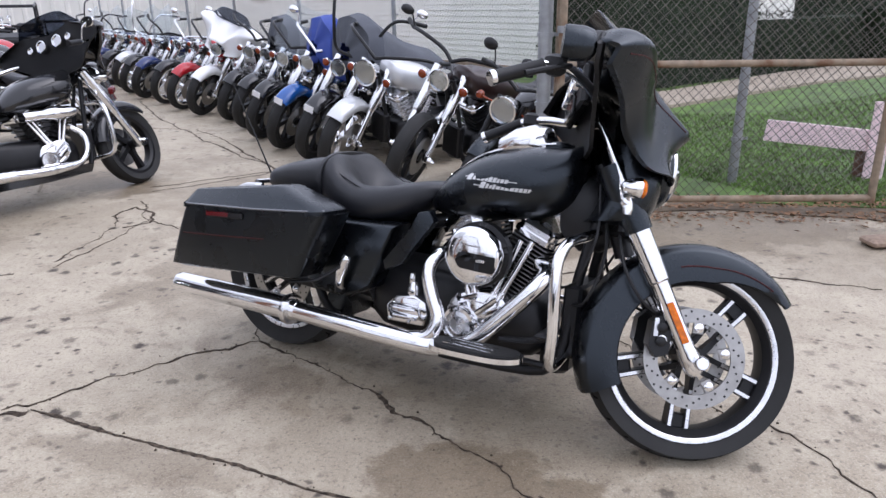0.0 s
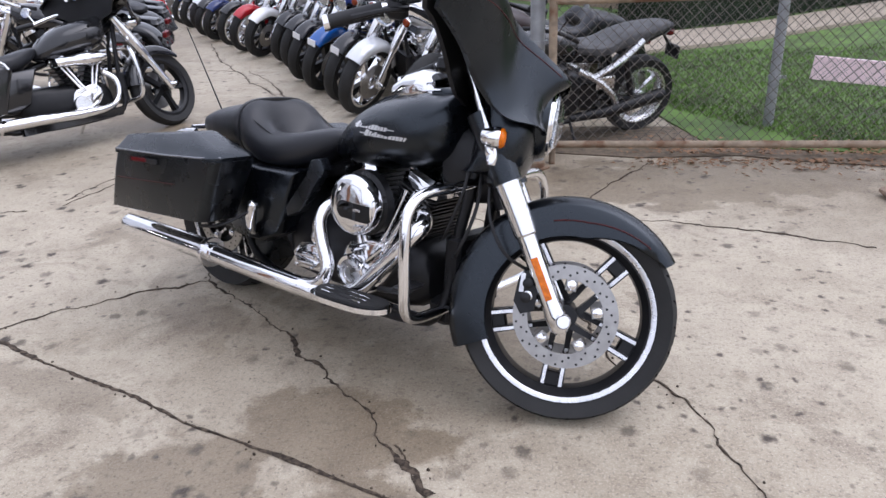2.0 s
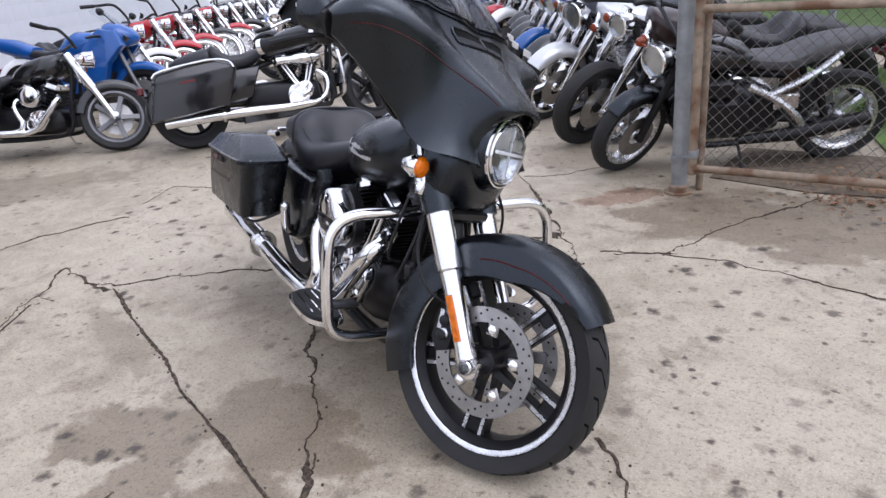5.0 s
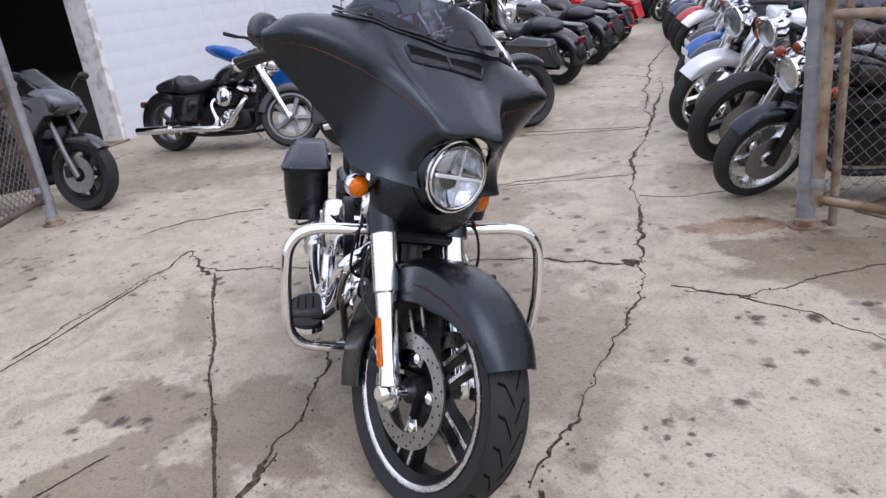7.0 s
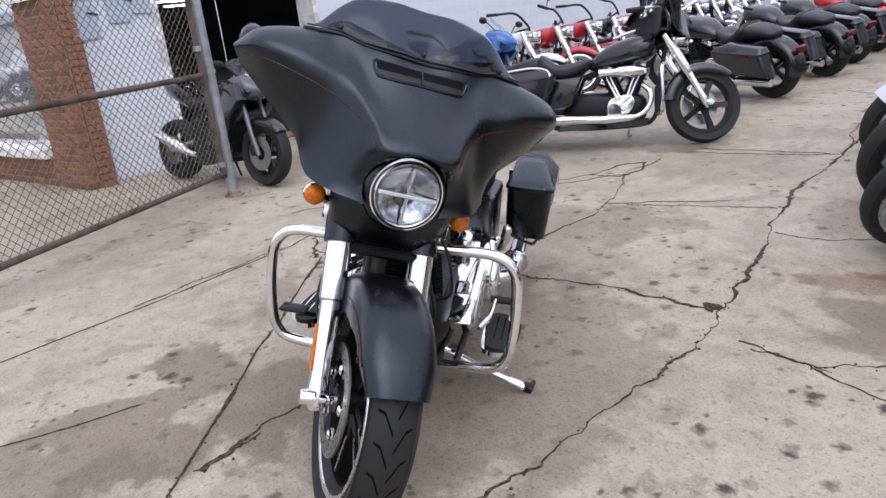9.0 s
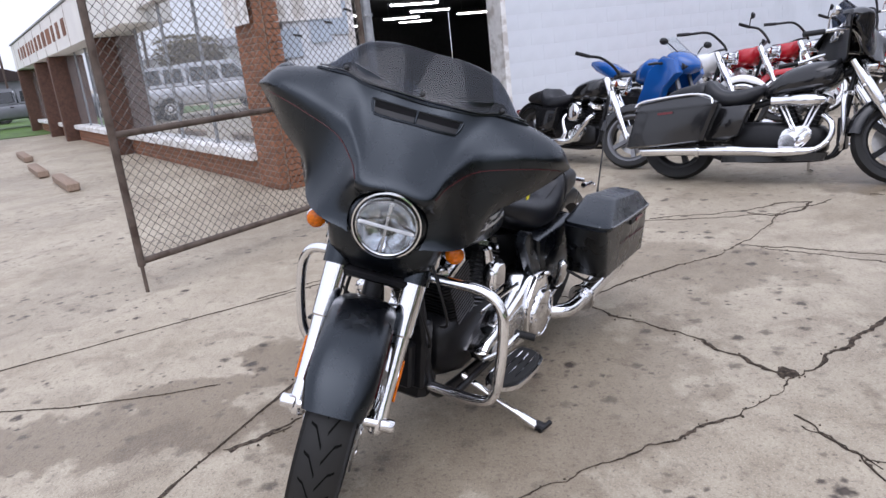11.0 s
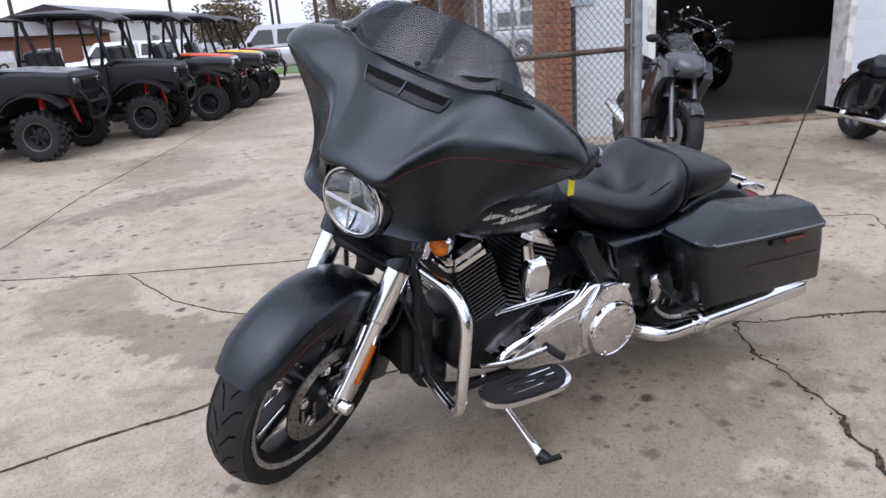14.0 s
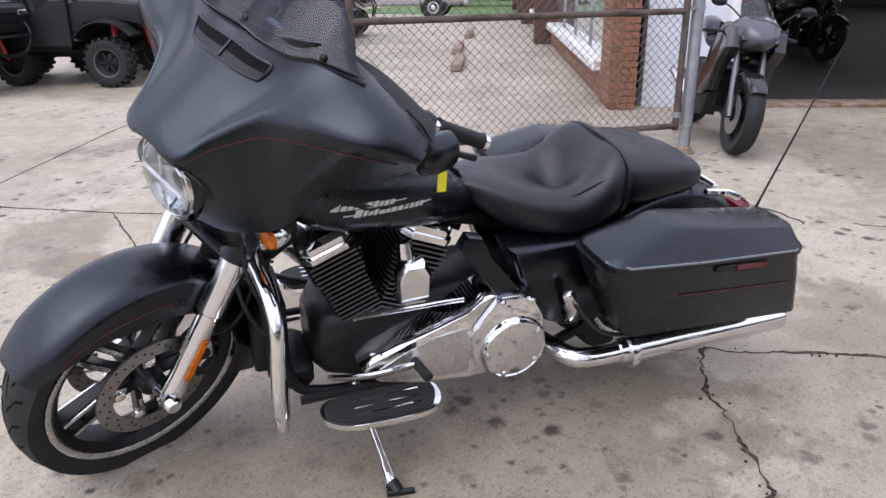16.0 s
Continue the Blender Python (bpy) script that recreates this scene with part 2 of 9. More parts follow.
BLOCK_WHITE = material("white_painted_block", (0.64, 0.665, 0.70), 0.65, vary=0.04, scale=1.5, bump=0.12, bump_scale=60, second=(0.58, 0.605, 0.635), mask_scale=1.2)
SIDING_WHITE = material("white_siding", (0.72, 0.705, 0.66), 0.6, vary=0.06, scale=2, bump=0.05)
METAL_SHEET = material("pale_blue_sheet_metal", (0.44, 0.50, 0.57), 0.45, 0.2, vary=0.06, scale=1.0)
BRICK = material("red_brown_brick", (0.245, 0.102, 0.05), 0.8, vary=0.25, scale=25, bump=0.25, bump_scale=120, by_piece=0.7)
MORTAR = material("grey_mortar", (0.26, 0.19, 0.14), 0.9, vary=0.2, scale=40, bump=0.3)
BROWN_WOOD = material("weathered_brown_timber", (0.085, 0.04, 0.025), 0.75, vary=0.3, scale=18, bump=0.2, bump_scale=80)
SILL_WHITE = material("peeling_white_sill", (0.75, 0.74, 0.72), 0.65, vary=0.08, scale=12, second=(0.5, 0.47, 0.43), mask_scale=7)
WINDOW_GLASS = material("reflective_shop_window", (0.62, 0.64, 0.65), 0.02, 0.75, vary=0.1, spec=0.8)
# the hall's dimness is put into the colour of these two surfaces
DARK_INTERIOR = material("shade_black_interior", (0.028, 0.028, 0.027), 0.8, vary=0.2)
SHOP_FLOOR = material("shade_black_shop_floor", (0.024, 0.023, 0.022), 0.7, spec=0.3, vary=0.2, scale=3)
GRASS = material("lawn_grass", (0.06, 0.118, 0.011), 0.7, vary=0.45, scale=3)
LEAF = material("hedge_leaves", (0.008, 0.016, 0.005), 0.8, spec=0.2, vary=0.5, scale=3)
DRY_LEAF = material("dry_leaves", (0.22, 0.12, 0.06), 0.8, vary=0.4, scale=15)
TREE_LEAF = material("tree_leaves", (0.28, 0.235, 0.15), 0.7, vary=0.5, scale=2)
BARK = material("bark", (0.07, 0.05, 0.04), 0.9, vary=0.3, scale=20, bump=0.4)
SOIL = material("dark_soil", (0.13, 0.10, 0.068), 0.9, vary=0.4, scale=20, bump=0.4)
FOOTPATH = material("pale_footpath_concrete", (0.31, 0.26, 0.20), 0.8, vary=0.1, scale=6, bump=0.2)
PINK = material("pink_painted_board", (0.85, 0.66, 0.69), 0.7, vary=0.06, scale=10, bump=0.1)
CANVAS = material("grey_motorcycle_cover", (0.07, 0.076, 0.092), 0.75, vary=0.15, scale=6, bump=0.25, bump_scale=90)
BLUE_CANVAS = material("blue_motorcycle_cover", (0.03, 0.06, 0.28), 0.7, vary=0.15, scale=6, bump=0.25, bump_scale=90)
TRUCK_SILVER = material("silver_truck_paint", (0.50, 0.51, 0.53), 0.25, 0.4, vary=0.04, coat=0.3)
CAR_GLASS = material("dark_car_glass", (0.02, 0.022, 0.025), 0.04, spec=0.8)
LIGHT_TUBE = bpy.data.materials.new("fluorescent_tube")
LIGHT_TUBE.use_nodes = True
LIGHT_TUBE.node_tree.nodes["Principled BSDF"].inputs["Emission Color"].default_value = (1, 0.97, 0.9, 1)
LIGHT_TUBE.node_tree.nodes["Principled BSDF"].inputs["Emission Strength"].default_value = 14.0


# ---- mesh tools ----
def rounded(outline, turns=2):
    """Cuts the corners of a closed outline into soft curves."""
    for _ in range(turns):
        nxt = outline[1:] + outline[:1]
        outline = [q for a, b in zip(outline, nxt) for q in ((a[0] * 0.75 + b[0] * 0.25, a[1] * 0.75 + b[1] * 0.25), (a[0] * 0.25 + b[0] * 0.75, a[1] * 0.25 + b[1] * 0.75))]
    return outline


class Shape:
    """Collects vertices and faces of one part."""

    def __init__(self):
        self.v, self.f = [], []

    def add(self, verts, faces, m=None):
        o = len(self.v)
        self.v += [tuple(m @ Vector(p)) if m is not None else tuple(p) for p in verts]
        self.f += [tuple(i + o for i in f) for f in faces]
        return self

    def rings(self, rings, closed=False, caps=True, m=None):
        """Skin over closed rings of equal length."""
        k, n = len(rings[0]), len(rings)
        verts = [p for r in rings for p in r]
        faces = []
        for i in range(n if closed else n - 1):
            a, c = i * k, ((i + 1) % n) * k
            faces += [(a + j, a + (j + 1) % k, c + (j + 1) % k, c + j) for j in range(k)]
        if caps and not closed:
            faces += [tuple(range(k))[::-1], tuple(range((n - 1) * k, n * k))]
        return self.add(verts, faces, m)

    def grid(self, rows, m=None):
        """Skin over open rows of equal length."""
        k = len(rows[0])
        faces = [(i * k + j, i * k + j + 1, (i + 1) * k + j + 1, (i + 1) * k + j) for i in range(len(rows) - 1) for j in range(k - 1)]
        return self.add([p for r in rows for p in r], faces, m)

    def box(self, c, s, m=None, bev=0.0):
        """A box with centre c and sizes s; bev chamfers its upright edges and rims."""
        x, y, z = (k / 2 for k in s)
        if not bev:
            v = [(c[0] + a * x, c[1] + b * y, c[2] + d * z) for d in (-1, 1) for a, b in ((-1, -1), (1, -1), (1, 1), (-1, 1))]
            return self.add(v, [(3, 2, 1, 0), (4, 5, 6, 7), (0, 1, 5, 4), (1, 2, 6, 5), (2, 3, 7, 6), (3, 0, 4, 7)], m)
        rs = []
        for zz, k in ((-z, bev), (-z + bev, 0), (z - bev, 0), (z, bev)):
            a, b, e = x - k, y - k, bev
            rs.append([(c[0] + p, c[1] + q, c[2] + zz) for p, q in ((-a + e, -b), (a - e, -b), (a, -b + e), (a, b - e), (a - e, b), (-a + e, b), (-a, b - e), (-a, -b + e))])
        return self.rings(rs, m=m)

    def lathe(self, profile, m=None, seg=24, closed=False):
        """Turn (radius, height) pairs round the local z axis."""
        rs = [[(r * math.cos(2 * math.pi * j / seg), r * math.sin(2 * math.pi * j / seg), h) for j in range(seg)] for r, h in profile]
        return self.rings(rs, closed=closed, caps=not closed, m=m)

    def tube(self, pts, r, seg=8, soft=0, m=None, flat=1.0):
        """A pipe along pts; soft rounds its bends; r may be a list."""
        pts = [Vector(p) for p in pts]
        rad = list(r) if isinstance(r, (list, tuple)) else [r] * len(pts)
        if soft:
            q, qr, n = [], [], len(pts)
            for i in range(n - 1):
                a, b, c, d = pts[max(i - 1, 0)], pts[i], pts[i + 1], pts[min(i + 2, n - 1)]
                for k in range(soft):
                    t = k / soft
                    q.append(0.5 * ((2 * b) + (c - a) * t + (2 * a - 5 * b + 4 * c - d) * t * t + (3 * b - a - 3 * c + d) * t ** 3))
                    qr.append(rad[i] + (rad[i + 1] - rad[i]) * t)
            pts, rad = q + [pts[-1]], qr + [rad[-1]]
        up, rs = None, []
        for i, p in enumerate(pts):
            d = (pts[min(i + 1, len(pts) - 1)] - pts[max(i - 1, 0)]).normalized()
            if up is None:
                up = d.orthogonal().normalized()
            up = (up - d * up.dot(d)).normalized()
            side = d.cross(up)
            rs.append([p + rad[i] * (math.cos(2 * math.pi * j / seg) * up + flat * math.sin(2 * math.pi * j / seg) * side) for j in range(seg)])
        return self.rings(rs, m=m)

    def prism(self, outline, y0, y1, m=None, bev=0.0):
        """An outline in x and z pushed from y0 to y1; bev rounds the outer rim at y1."""
        cx = sum(p[0] for p in outline) / len(outline)
        cz = sum(p[1] for p in outline) / len(outline)
        rs = [[(x, y0, z) for x, z in outline]]
        if bev:
            s = 1 if y1 > y0 else -1
            far = max(math.hypot(x - cx, z - cz) for x, z in outline)
            rs.append([(x, y1 - s * bev, z) for x, z in outline])
            for k, d in ((0.3, 0.3), (1.0, 0.0)):
                rs.append([(cx + (x - cx) * (1 - k * bev / far), y1 - s * bev * d, cz + (z - cz) * (1 - k * bev / far)) for x, z in outline])
        else:
            rs.append([(x, y1, z) for x, z in outline])
        return self.rings(rs, m=m)

    def mesh(self, name, mat, sharp=38):
        me = bpy.data.meshes.new(name)
        me.from_pydata(self.v, [], self.f)
        b = bmesh.new()
        b.from_mesh(me)
        bmesh.ops.recalc_face_normals(b, faces=b.faces)
        b.to_mesh(me)
        b.free()
        me.materials.append(mat)
        me.shade_smooth()
        me.set_sharp_from_angle(angle=radians(sharp))
        return me


def part(name, shape, mat, parent, label="", at=None, sharp=38):
    """One mesh object under a thing or under a part."""
    me = shape if isinstance(shape, bpy.types.Mesh) else shape.mesh(name, mat, sharp)
    ob = new(name, me)
    if ob.material_slots and ob.material_slots[0].material is not mat:
        ob.material_slots[0].link = "OBJECT"
        ob.material_slots[0].material = mat
    ob.parent = parent
    if at is not None:
        ob.matrix_local = at
    return tagged(ob, label) if label else ob


def thing(name, m, label, category, group="", kind=""):
    ob = new(name)
    ob.matrix_world = m
    ob.empty_display_size = 0.1
    return tagged(ob, label, category, group, kind)


def solid(name, shape, mat, label="", category="", kind="", group="", m=None, sharp=38):
    ob = new(name, shape.mesh(name, mat, sharp))
    if m is not None:
        ob.matrix_world = m
    return tagged(ob, label, category, group, kind)


KEPT = {}


def kept(key, make):
    """The mesh for key, made once."""
    if key not in KEPT:
        KEPT[key] = make()
    return KEPT[key]


def oval(x, hw, zb, zt, n=2.6, k=20, yc=0.0):
    """A rounded ring across x."""
    zc, hh, r = (zb + zt) / 2, (zt - zb) / 2, []
    for j in range(k):
        a = 2 * math.pi * j / k
        c, s = math.cos(a), math.sin(a)
        r.append((x, yc + hw * math.copysign(abs(c) ** (2 / n), c), zc + hh * math.copysign(abs(s) ** (2 / n), s)))
    return r


def smooth(rows, n):
    """Catmull-Rom through rows of numbers, n steps a span."""
    out = []
    for i in range(len(rows) - 1):
        a, b, c, d = (rows[max(i - 1, 0)], rows[i], rows[i + 1], rows[min(i + 2, len(rows) - 1)])
        for k in range(n):
            t = k / n
            out.append(tuple(0.5 * (2 * q + (r - p) * t + (2 * p - 5 * q + 4 * r - s) * t * t + (3 * q - p - 3 * r + s) * t ** 3) for p, q, r, s in zip(a, b, c, d)))
    return out + [tuple(rows[-1])]

# ---- motorcycles: parts in a bike's own metres, x ahead, y to its left, z up from the ground between the wheels ----
SIDE = pose(0, 0, 0, -90, 0, 0)  # turns a lathe's axis to the bike's left
AXLE_F, AXLE_R, TYRE_R = 0.745, -0.81, 0.31
RAKE = 26


def steering(angle, foot=0.90):
    """The turn of the fork by angle degrees about the raked steering head."""
    axis = Vector((-math.sin(radians(RAKE)), 0, math.cos(radians(RAKE))))
    return Matrix.Translation((foot, 0, 0)) @ Matrix.Rotation(radians(angle), 4, axis) @ Matrix.Translation((-foot, 0, 0))


def tyre_mesh(r, w, rim, seg=48, tread=False):
    s = Shape()
    prof = [(rim, -w * 0.36), (rim + 0.012, -w * 0.42), (r * 0.86 + rim * 0.14 - 0.01, -w * 0.5), (r - 0.022, -w * 0.44), (r - 0.006, -w * 0.26), (r, 0)]
    prof += [(a, -b) for a, b in prof[-2::-1]]
    s.lathe(prof, SIDE, seg, closed=True)
    return s.mesh("tyre", RUBBER, 50)


def tread_mesh(r, w):
    """Strips on a road tyre, coloured darker to paint the shade in its grooves."""
    s = Shape()
    for j in range(26):
        for sg in (-1, 1):
            a = 2 * math.pi * (j + 0.5 * (sg > 0)) / 26
            rs = []
            for q in range(6):
                y, da = w * (0.03 + 0.06 * q), a + (0.05 * q if q < 4 else 0.15 + 0.012 * (q - 3))
                rr = (r - 0.006 * y / (0.26 * w) if y < 0.26 * w else r - 0.006 - 0.016 * (y / w - 0.26) / 0.18) + 0.0006
                k = 0.0045 * (1.3 - 0.1 * q) / r
                rs.append([(rr * math.cos(da - k), sg * y, rr * math.sin(da - k)), (rr * math.cos(da + k), sg * y, rr * math.sin(da + k)), ((rr - 0.003) * math.cos(da), sg * y, (rr - 0.003) * math.sin(da))])
            s.rings(rs)
    return s.mesh("tread_shade_strips", TREAD, 50)


def rim_mesh(rim, w, seg=48):
    """The rolled rim of a wheel."""
    prof = [(rim + 0.004, -w * 0.4), (rim + 0.004, -w * 0.36), (rim - 0.02, -w * 0.28), (rim - 0.026, 0), (rim - 0.02, w * 0.28), (rim + 0.004, w * 0.36), (rim + 0.004, w * 0.4), (rim - 0.016, w * 0.4), (rim - 0.034, w * 0.25), (rim - 0.038, 0), (rim - 0.034, -w * 0.25), (rim - 0.016, -w * 0.4)]
    return Shape().lathe(prof, SIDE, seg, closed=True).mesh("rim", BLACK_METAL, 35)


def hub_mesh():
    return Shape().lathe([(0.018, -0.075), (0.034, -0.075), (0.036, -0.03), (0.03, 0), (0.036, 0.03), (0.034, 0.075), (0.018, 0.075)], SIDE, 20).mesh("hub", BLACK_METAL, 35)


def wire_mesh(rim):
    s = Shape()
    for j in range(24):
        a, b = 2 * math.pi * j / 24, 2 * math.pi * (j + (1.6 if j % 2 else -1.6)) / 24
        y = 0.03 if j % 4 < 2 else -0.03
        s.tube([(0.034 * math.cos(b), y, 0.034 * math.sin(b)), ((rim - 0.03) * math.cos(a), 0, (rim - 0.03) * math.sin(a))], 0.0028, 4)
    return s.mesh("wire_spokes", CHROME, 35)


def spoke_mesh(rim, off, wide):
    rs = []
    for x, k, d in ((0.03, 1.2, 0.028), (0.09, 0.9, 0.02), (rim - 0.03, 1.1, 0.026)):
        y0 = off * (0.8 + 0.2 * x / rim)
        rs.append([(x, -d, y0 - wide * k), (x, d, y0 - wide * k), (x, d * 0.8, y0 + wide * k), (x, -d * 0.8, y0 + wide * k)])
    return Shape().rings(rs).mesh("spoke", BLACK_METAL, 35)


def rim_edge_mesh(rim, w):
    s = Shape()
    for sg in (-1, 1):
        s.lathe([(rim + 0.005, sg * w * 0.405), (rim + 0.004, sg * w * 0.43), (rim - 0.008, sg * w * 0.425), (rim - 0.014, sg * w * 0.38), (rim - 0.013, sg * w * 0.30)], SIDE, 48, closed=True)
    return s.mesh("rim_edge", ALU, 60)


def disc_mesh(y, inner, r=0.15):
    return Shape().lathe([(inner, y - 0.003), (r, y - 0.003), (r, y + 0.003), (inner, y + 0.003)], SIDE, 48, closed=True).mesh("brake_disc", DISC, 35)


def carrier_mesh(y, r=0.15):
    return Shape().box((r - 0.054, y - math.copysign(0.004, y), 0), (0.044, 0.006, 0.034), None, 0.002).mesh("disc_carrier", DISC, 35)


def disc_bolt_mesh(y, r=0.15):
    side = SIDE if y > 0 else pose(0, 0, 0, 90, 0, 0)
    return Shape().lathe([(0.014, -0.004), (0.014, 0.006), (0.009, 0.010), (0.0005, 0.011)], Matrix.Translation((r - 0.058, y, 0)) @ side, 12).mesh("disc_bolt", CHROME, 40)


def hole_ring_mesh(y, r=0.15):
    s = Shape()
    for j in range(45):
        a = 2 * math.pi * j / 45
        rr = r - 0.009 - 0.011 * (j % 3)
        s.lathe([(0.0038, -0.0036), (0.0038, 0.0036)], Matrix.Translation((rr * math.cos(a), y, rr * math.sin(a))) @ SIDE, 6)
    return s.mesh("disc_holes", BLACK_METAL)


def wheel(name, bike, at, r=TYRE_R, w=0.13, rim=0.235, style="five_twin", edge=True, discs=(-0.075, 0.075), rim_mat=BLACK_METAL, fine=False):
    seg = 64 if fine else 32
    ob = part(name, kept(("rim", rim, w, seg), lambda: rim_mesh(rim, w, seg)), rim_mat, bike, at=at)
    part("tyre", kept(("tyre", r, w, rim, seg), lambda: tyre_mesh(r, w, rim, seg)), RUBBER, ob)
    if fine:
        tagged(part("tread_pattern", kept(("tread", r, w), lambda: tread_mesh(r, w)), TREAD, ob), kind="stuff")
    part("hub", kept("hub", hub_mesh), rim_mat, ob)
    if style == "wire":
        tagged(part("wire_spokes", kept(("wire", rim), lambda: wire_mesh(rim)), CHROME, ob), kind="stuff")
    else:
        n = {"five_twin": 5, "star": 5, "seven": 7}[style]
        for j in range(n):
            for off in ((-0.027, 0.027) if style == "five_twin" else (0.0,)):
                wide = 0.0085 if off else 0.02
                part("spoke", kept(("spoke", rim, off), lambda: spoke_mesh(rim, off, wide)), rim_mat, ob, at=pose(0, 0, 0, 0, 360 * j / n, 0))
    if edge:
        part("rim_edge", kept(("edge", rim, w), lambda: rim_edge_mesh(rim, w)), ALU, ob)
    for y in discs:
        part("brake_disc", kept(("disc", y, fine), lambda: disc_mesh(y, 0.108 if fine else 0.06)), DISC, ob)
        if fine:
            for j in range(5):
                part("disc_carrier", kept(("carrier", y), lambda: carrier_mesh(y)), DISC, ob, at=pose(0, 0, 0, 0, 72 * j + 36, 0))
                part("disc_bolt", kept(("dbolt", y), lambda: disc_bolt_mesh(y)), CHROME, ob, at=pose(0, 0, 0, 0, 72 * j + 36, 0))
            tagged(part("hole_pattern", kept(("holes", y), lambda: hole_ring_mesh(y)), BLACK_METAL, ob), kind="stuff")
    return ob


def fender_mesh(r, hw, a0, a1, tip=1.0, lip=0.05, seg=30):
    """A mudguard round an axle from angle a0 to a1 (degrees from ahead, upward), with flanks and a thickness."""
    rows = []
    for t in range(seg + 1):
        u = t / seg
        a = radians(a0 + (a1 - a0) * u)
        k = min(1.0, (0.84 + 2.0 * u) if tip < 1 else 1.0)
        flank = lip * min(1, (0.02 + 3.4 * u) if tip < 1 else (0.3 + 4 * u))
        ring = []
        for j in range(13):
            b = math.pi * j / 12
            y = -math.cos(b)
            yy = math.copysign(abs(y) ** 0.75, y) * hw * k
            drop = flank if j in (0, 12) else 0.0
            rr = r - (abs(y) ** 3.2) * 0.032 - drop
            ring.append((rr * math.cos(a), yy, rr * math.sin(a)))
        rows.append(ring)
    s = Shape()
    s.grid(rows)
    s.grid([[(x * 0.982, y * 0.94, z * 0.982) for x, y, z in r2] for r2 in rows])
    n = len(rows[0])
    o = len(rows) * n
    m = len(rows) - 1
    for i in range(m):
        s.f += [(i * n, (i + 1) * n, o + (i + 1) * n, o + i * n), (i * n + n - 1, o + i * n + n - 1, o + (i + 1) * n + n - 1, (i + 1) * n + n - 1)]
    for j in range(n - 1):
        s.f += [(j, o + j, o + j + 1, j + 1), (m * n + j, m * n + j + 1, o + m * n + j + 1, o + m * n + j)]
    return s.mesh("fender", SATIN_BLACK, 50)


def tank_mesh():
    rows = [(-0.17, 0.05, 0.655, 0.70), (-0.13, 0.095, 0.635, 0.735), (-0.06, 0.135, 0.63, 0.80), (0.03, 0.168, 0.635, 0.852), (0.13, 0.185, 0.645, 0.880), (0.23, 0.188, 0.66, 0.898), (0.31, 0.168, 0.685, 0.90), (0.36, 0.125, 0.725, 0.912), (0.385, 0.06, 0.77, 0.875)]
    return Shape().rings([oval(*r, n=2.5, k=28) for r in smooth(rows, 4)]).mesh("tank", SATIN_BLACK, 60)


def seat_mesh():
    rows = [(-0.12, 0.05, 0.695, 0.735), (-0.17, 0.10, 0.655, 0.742), (-0.25, 0.15, 0.60, 0.735), (-0.33, 0.178, 0.575, 0.722), (-0.41, 0.19, 0.57, 0.722), (-0.47, 0.192, 0.575, 0.75), (-0.52, 0.188, 0.585, 0.795), (-0.555, 0.178, 0.60, 0.812), (-0.575, 0.165, 0.63, 0.79)]
    rs = [oval(*r, n=3.0, k=56) for r in smooth(rows, 7)]
    out = []
    for ring in rs:
        q = []
        for x, y, z in ring:
            top = max(p[2] for p in ring)
            d = math.exp(-((x + 0.455) / 0.075) ** 2 - (y / 0.075) ** 2) * 0.068
            dish = 0.020 * max(0, 1 - (y / 0.13) ** 2) * math.exp(-((x + 0.38) / 0.10) ** 2)
            q.append((x, y, z - (d + dish) * max(0.0, min(1.0, (z - top + 0.10) / 0.07))))
        out.append(q)
    return Shape().rings(out).mesh("seat", LEATHER, 60)


def pillion_mesh():
    rows = [(-0.572, 0.15, 0.64, 0.780), (-0.60, 0.165, 0.625, 0.790), (-0.68, 0.160, 0.62, 0.780), (-0.78, 0.145, 0.63, 0.757), (-0.86, 0.120, 0.64, 0.728), (-0.905, 0.07, 0.655, 0.70)]
    return Shape().rings([oval(*r, n=3.0, k=28) for r in smooth(rows, 4)]).mesh("pillion_seat", LEATHER, 60)


def engine_block_mesh():
    s = Shape()
    s.rings([oval(x, w, a, b, 4, 16) for x, w, a, b in ((-0.60, 0.10, 0.32, 0.53), (-0.58, 0.12, 0.30, 0.54), (-0.37, 0.12, 0.28, 0.54), (-0.355, 0.10, 0.22, 0.50), (-0.30, 0.13, 0.20, 0.46), (-0.12, 0.14, 0.19, 0.46), (0.02, 0.145, 0.19, 0.45), (0.18, 0.145, 0.19, 0.45), (0.27, 0.12, 0.21, 0.42), (0.30, 0.09, 0.24, 0.38))])
    return s.mesh("engine_block", BLACK_METAL, 40)


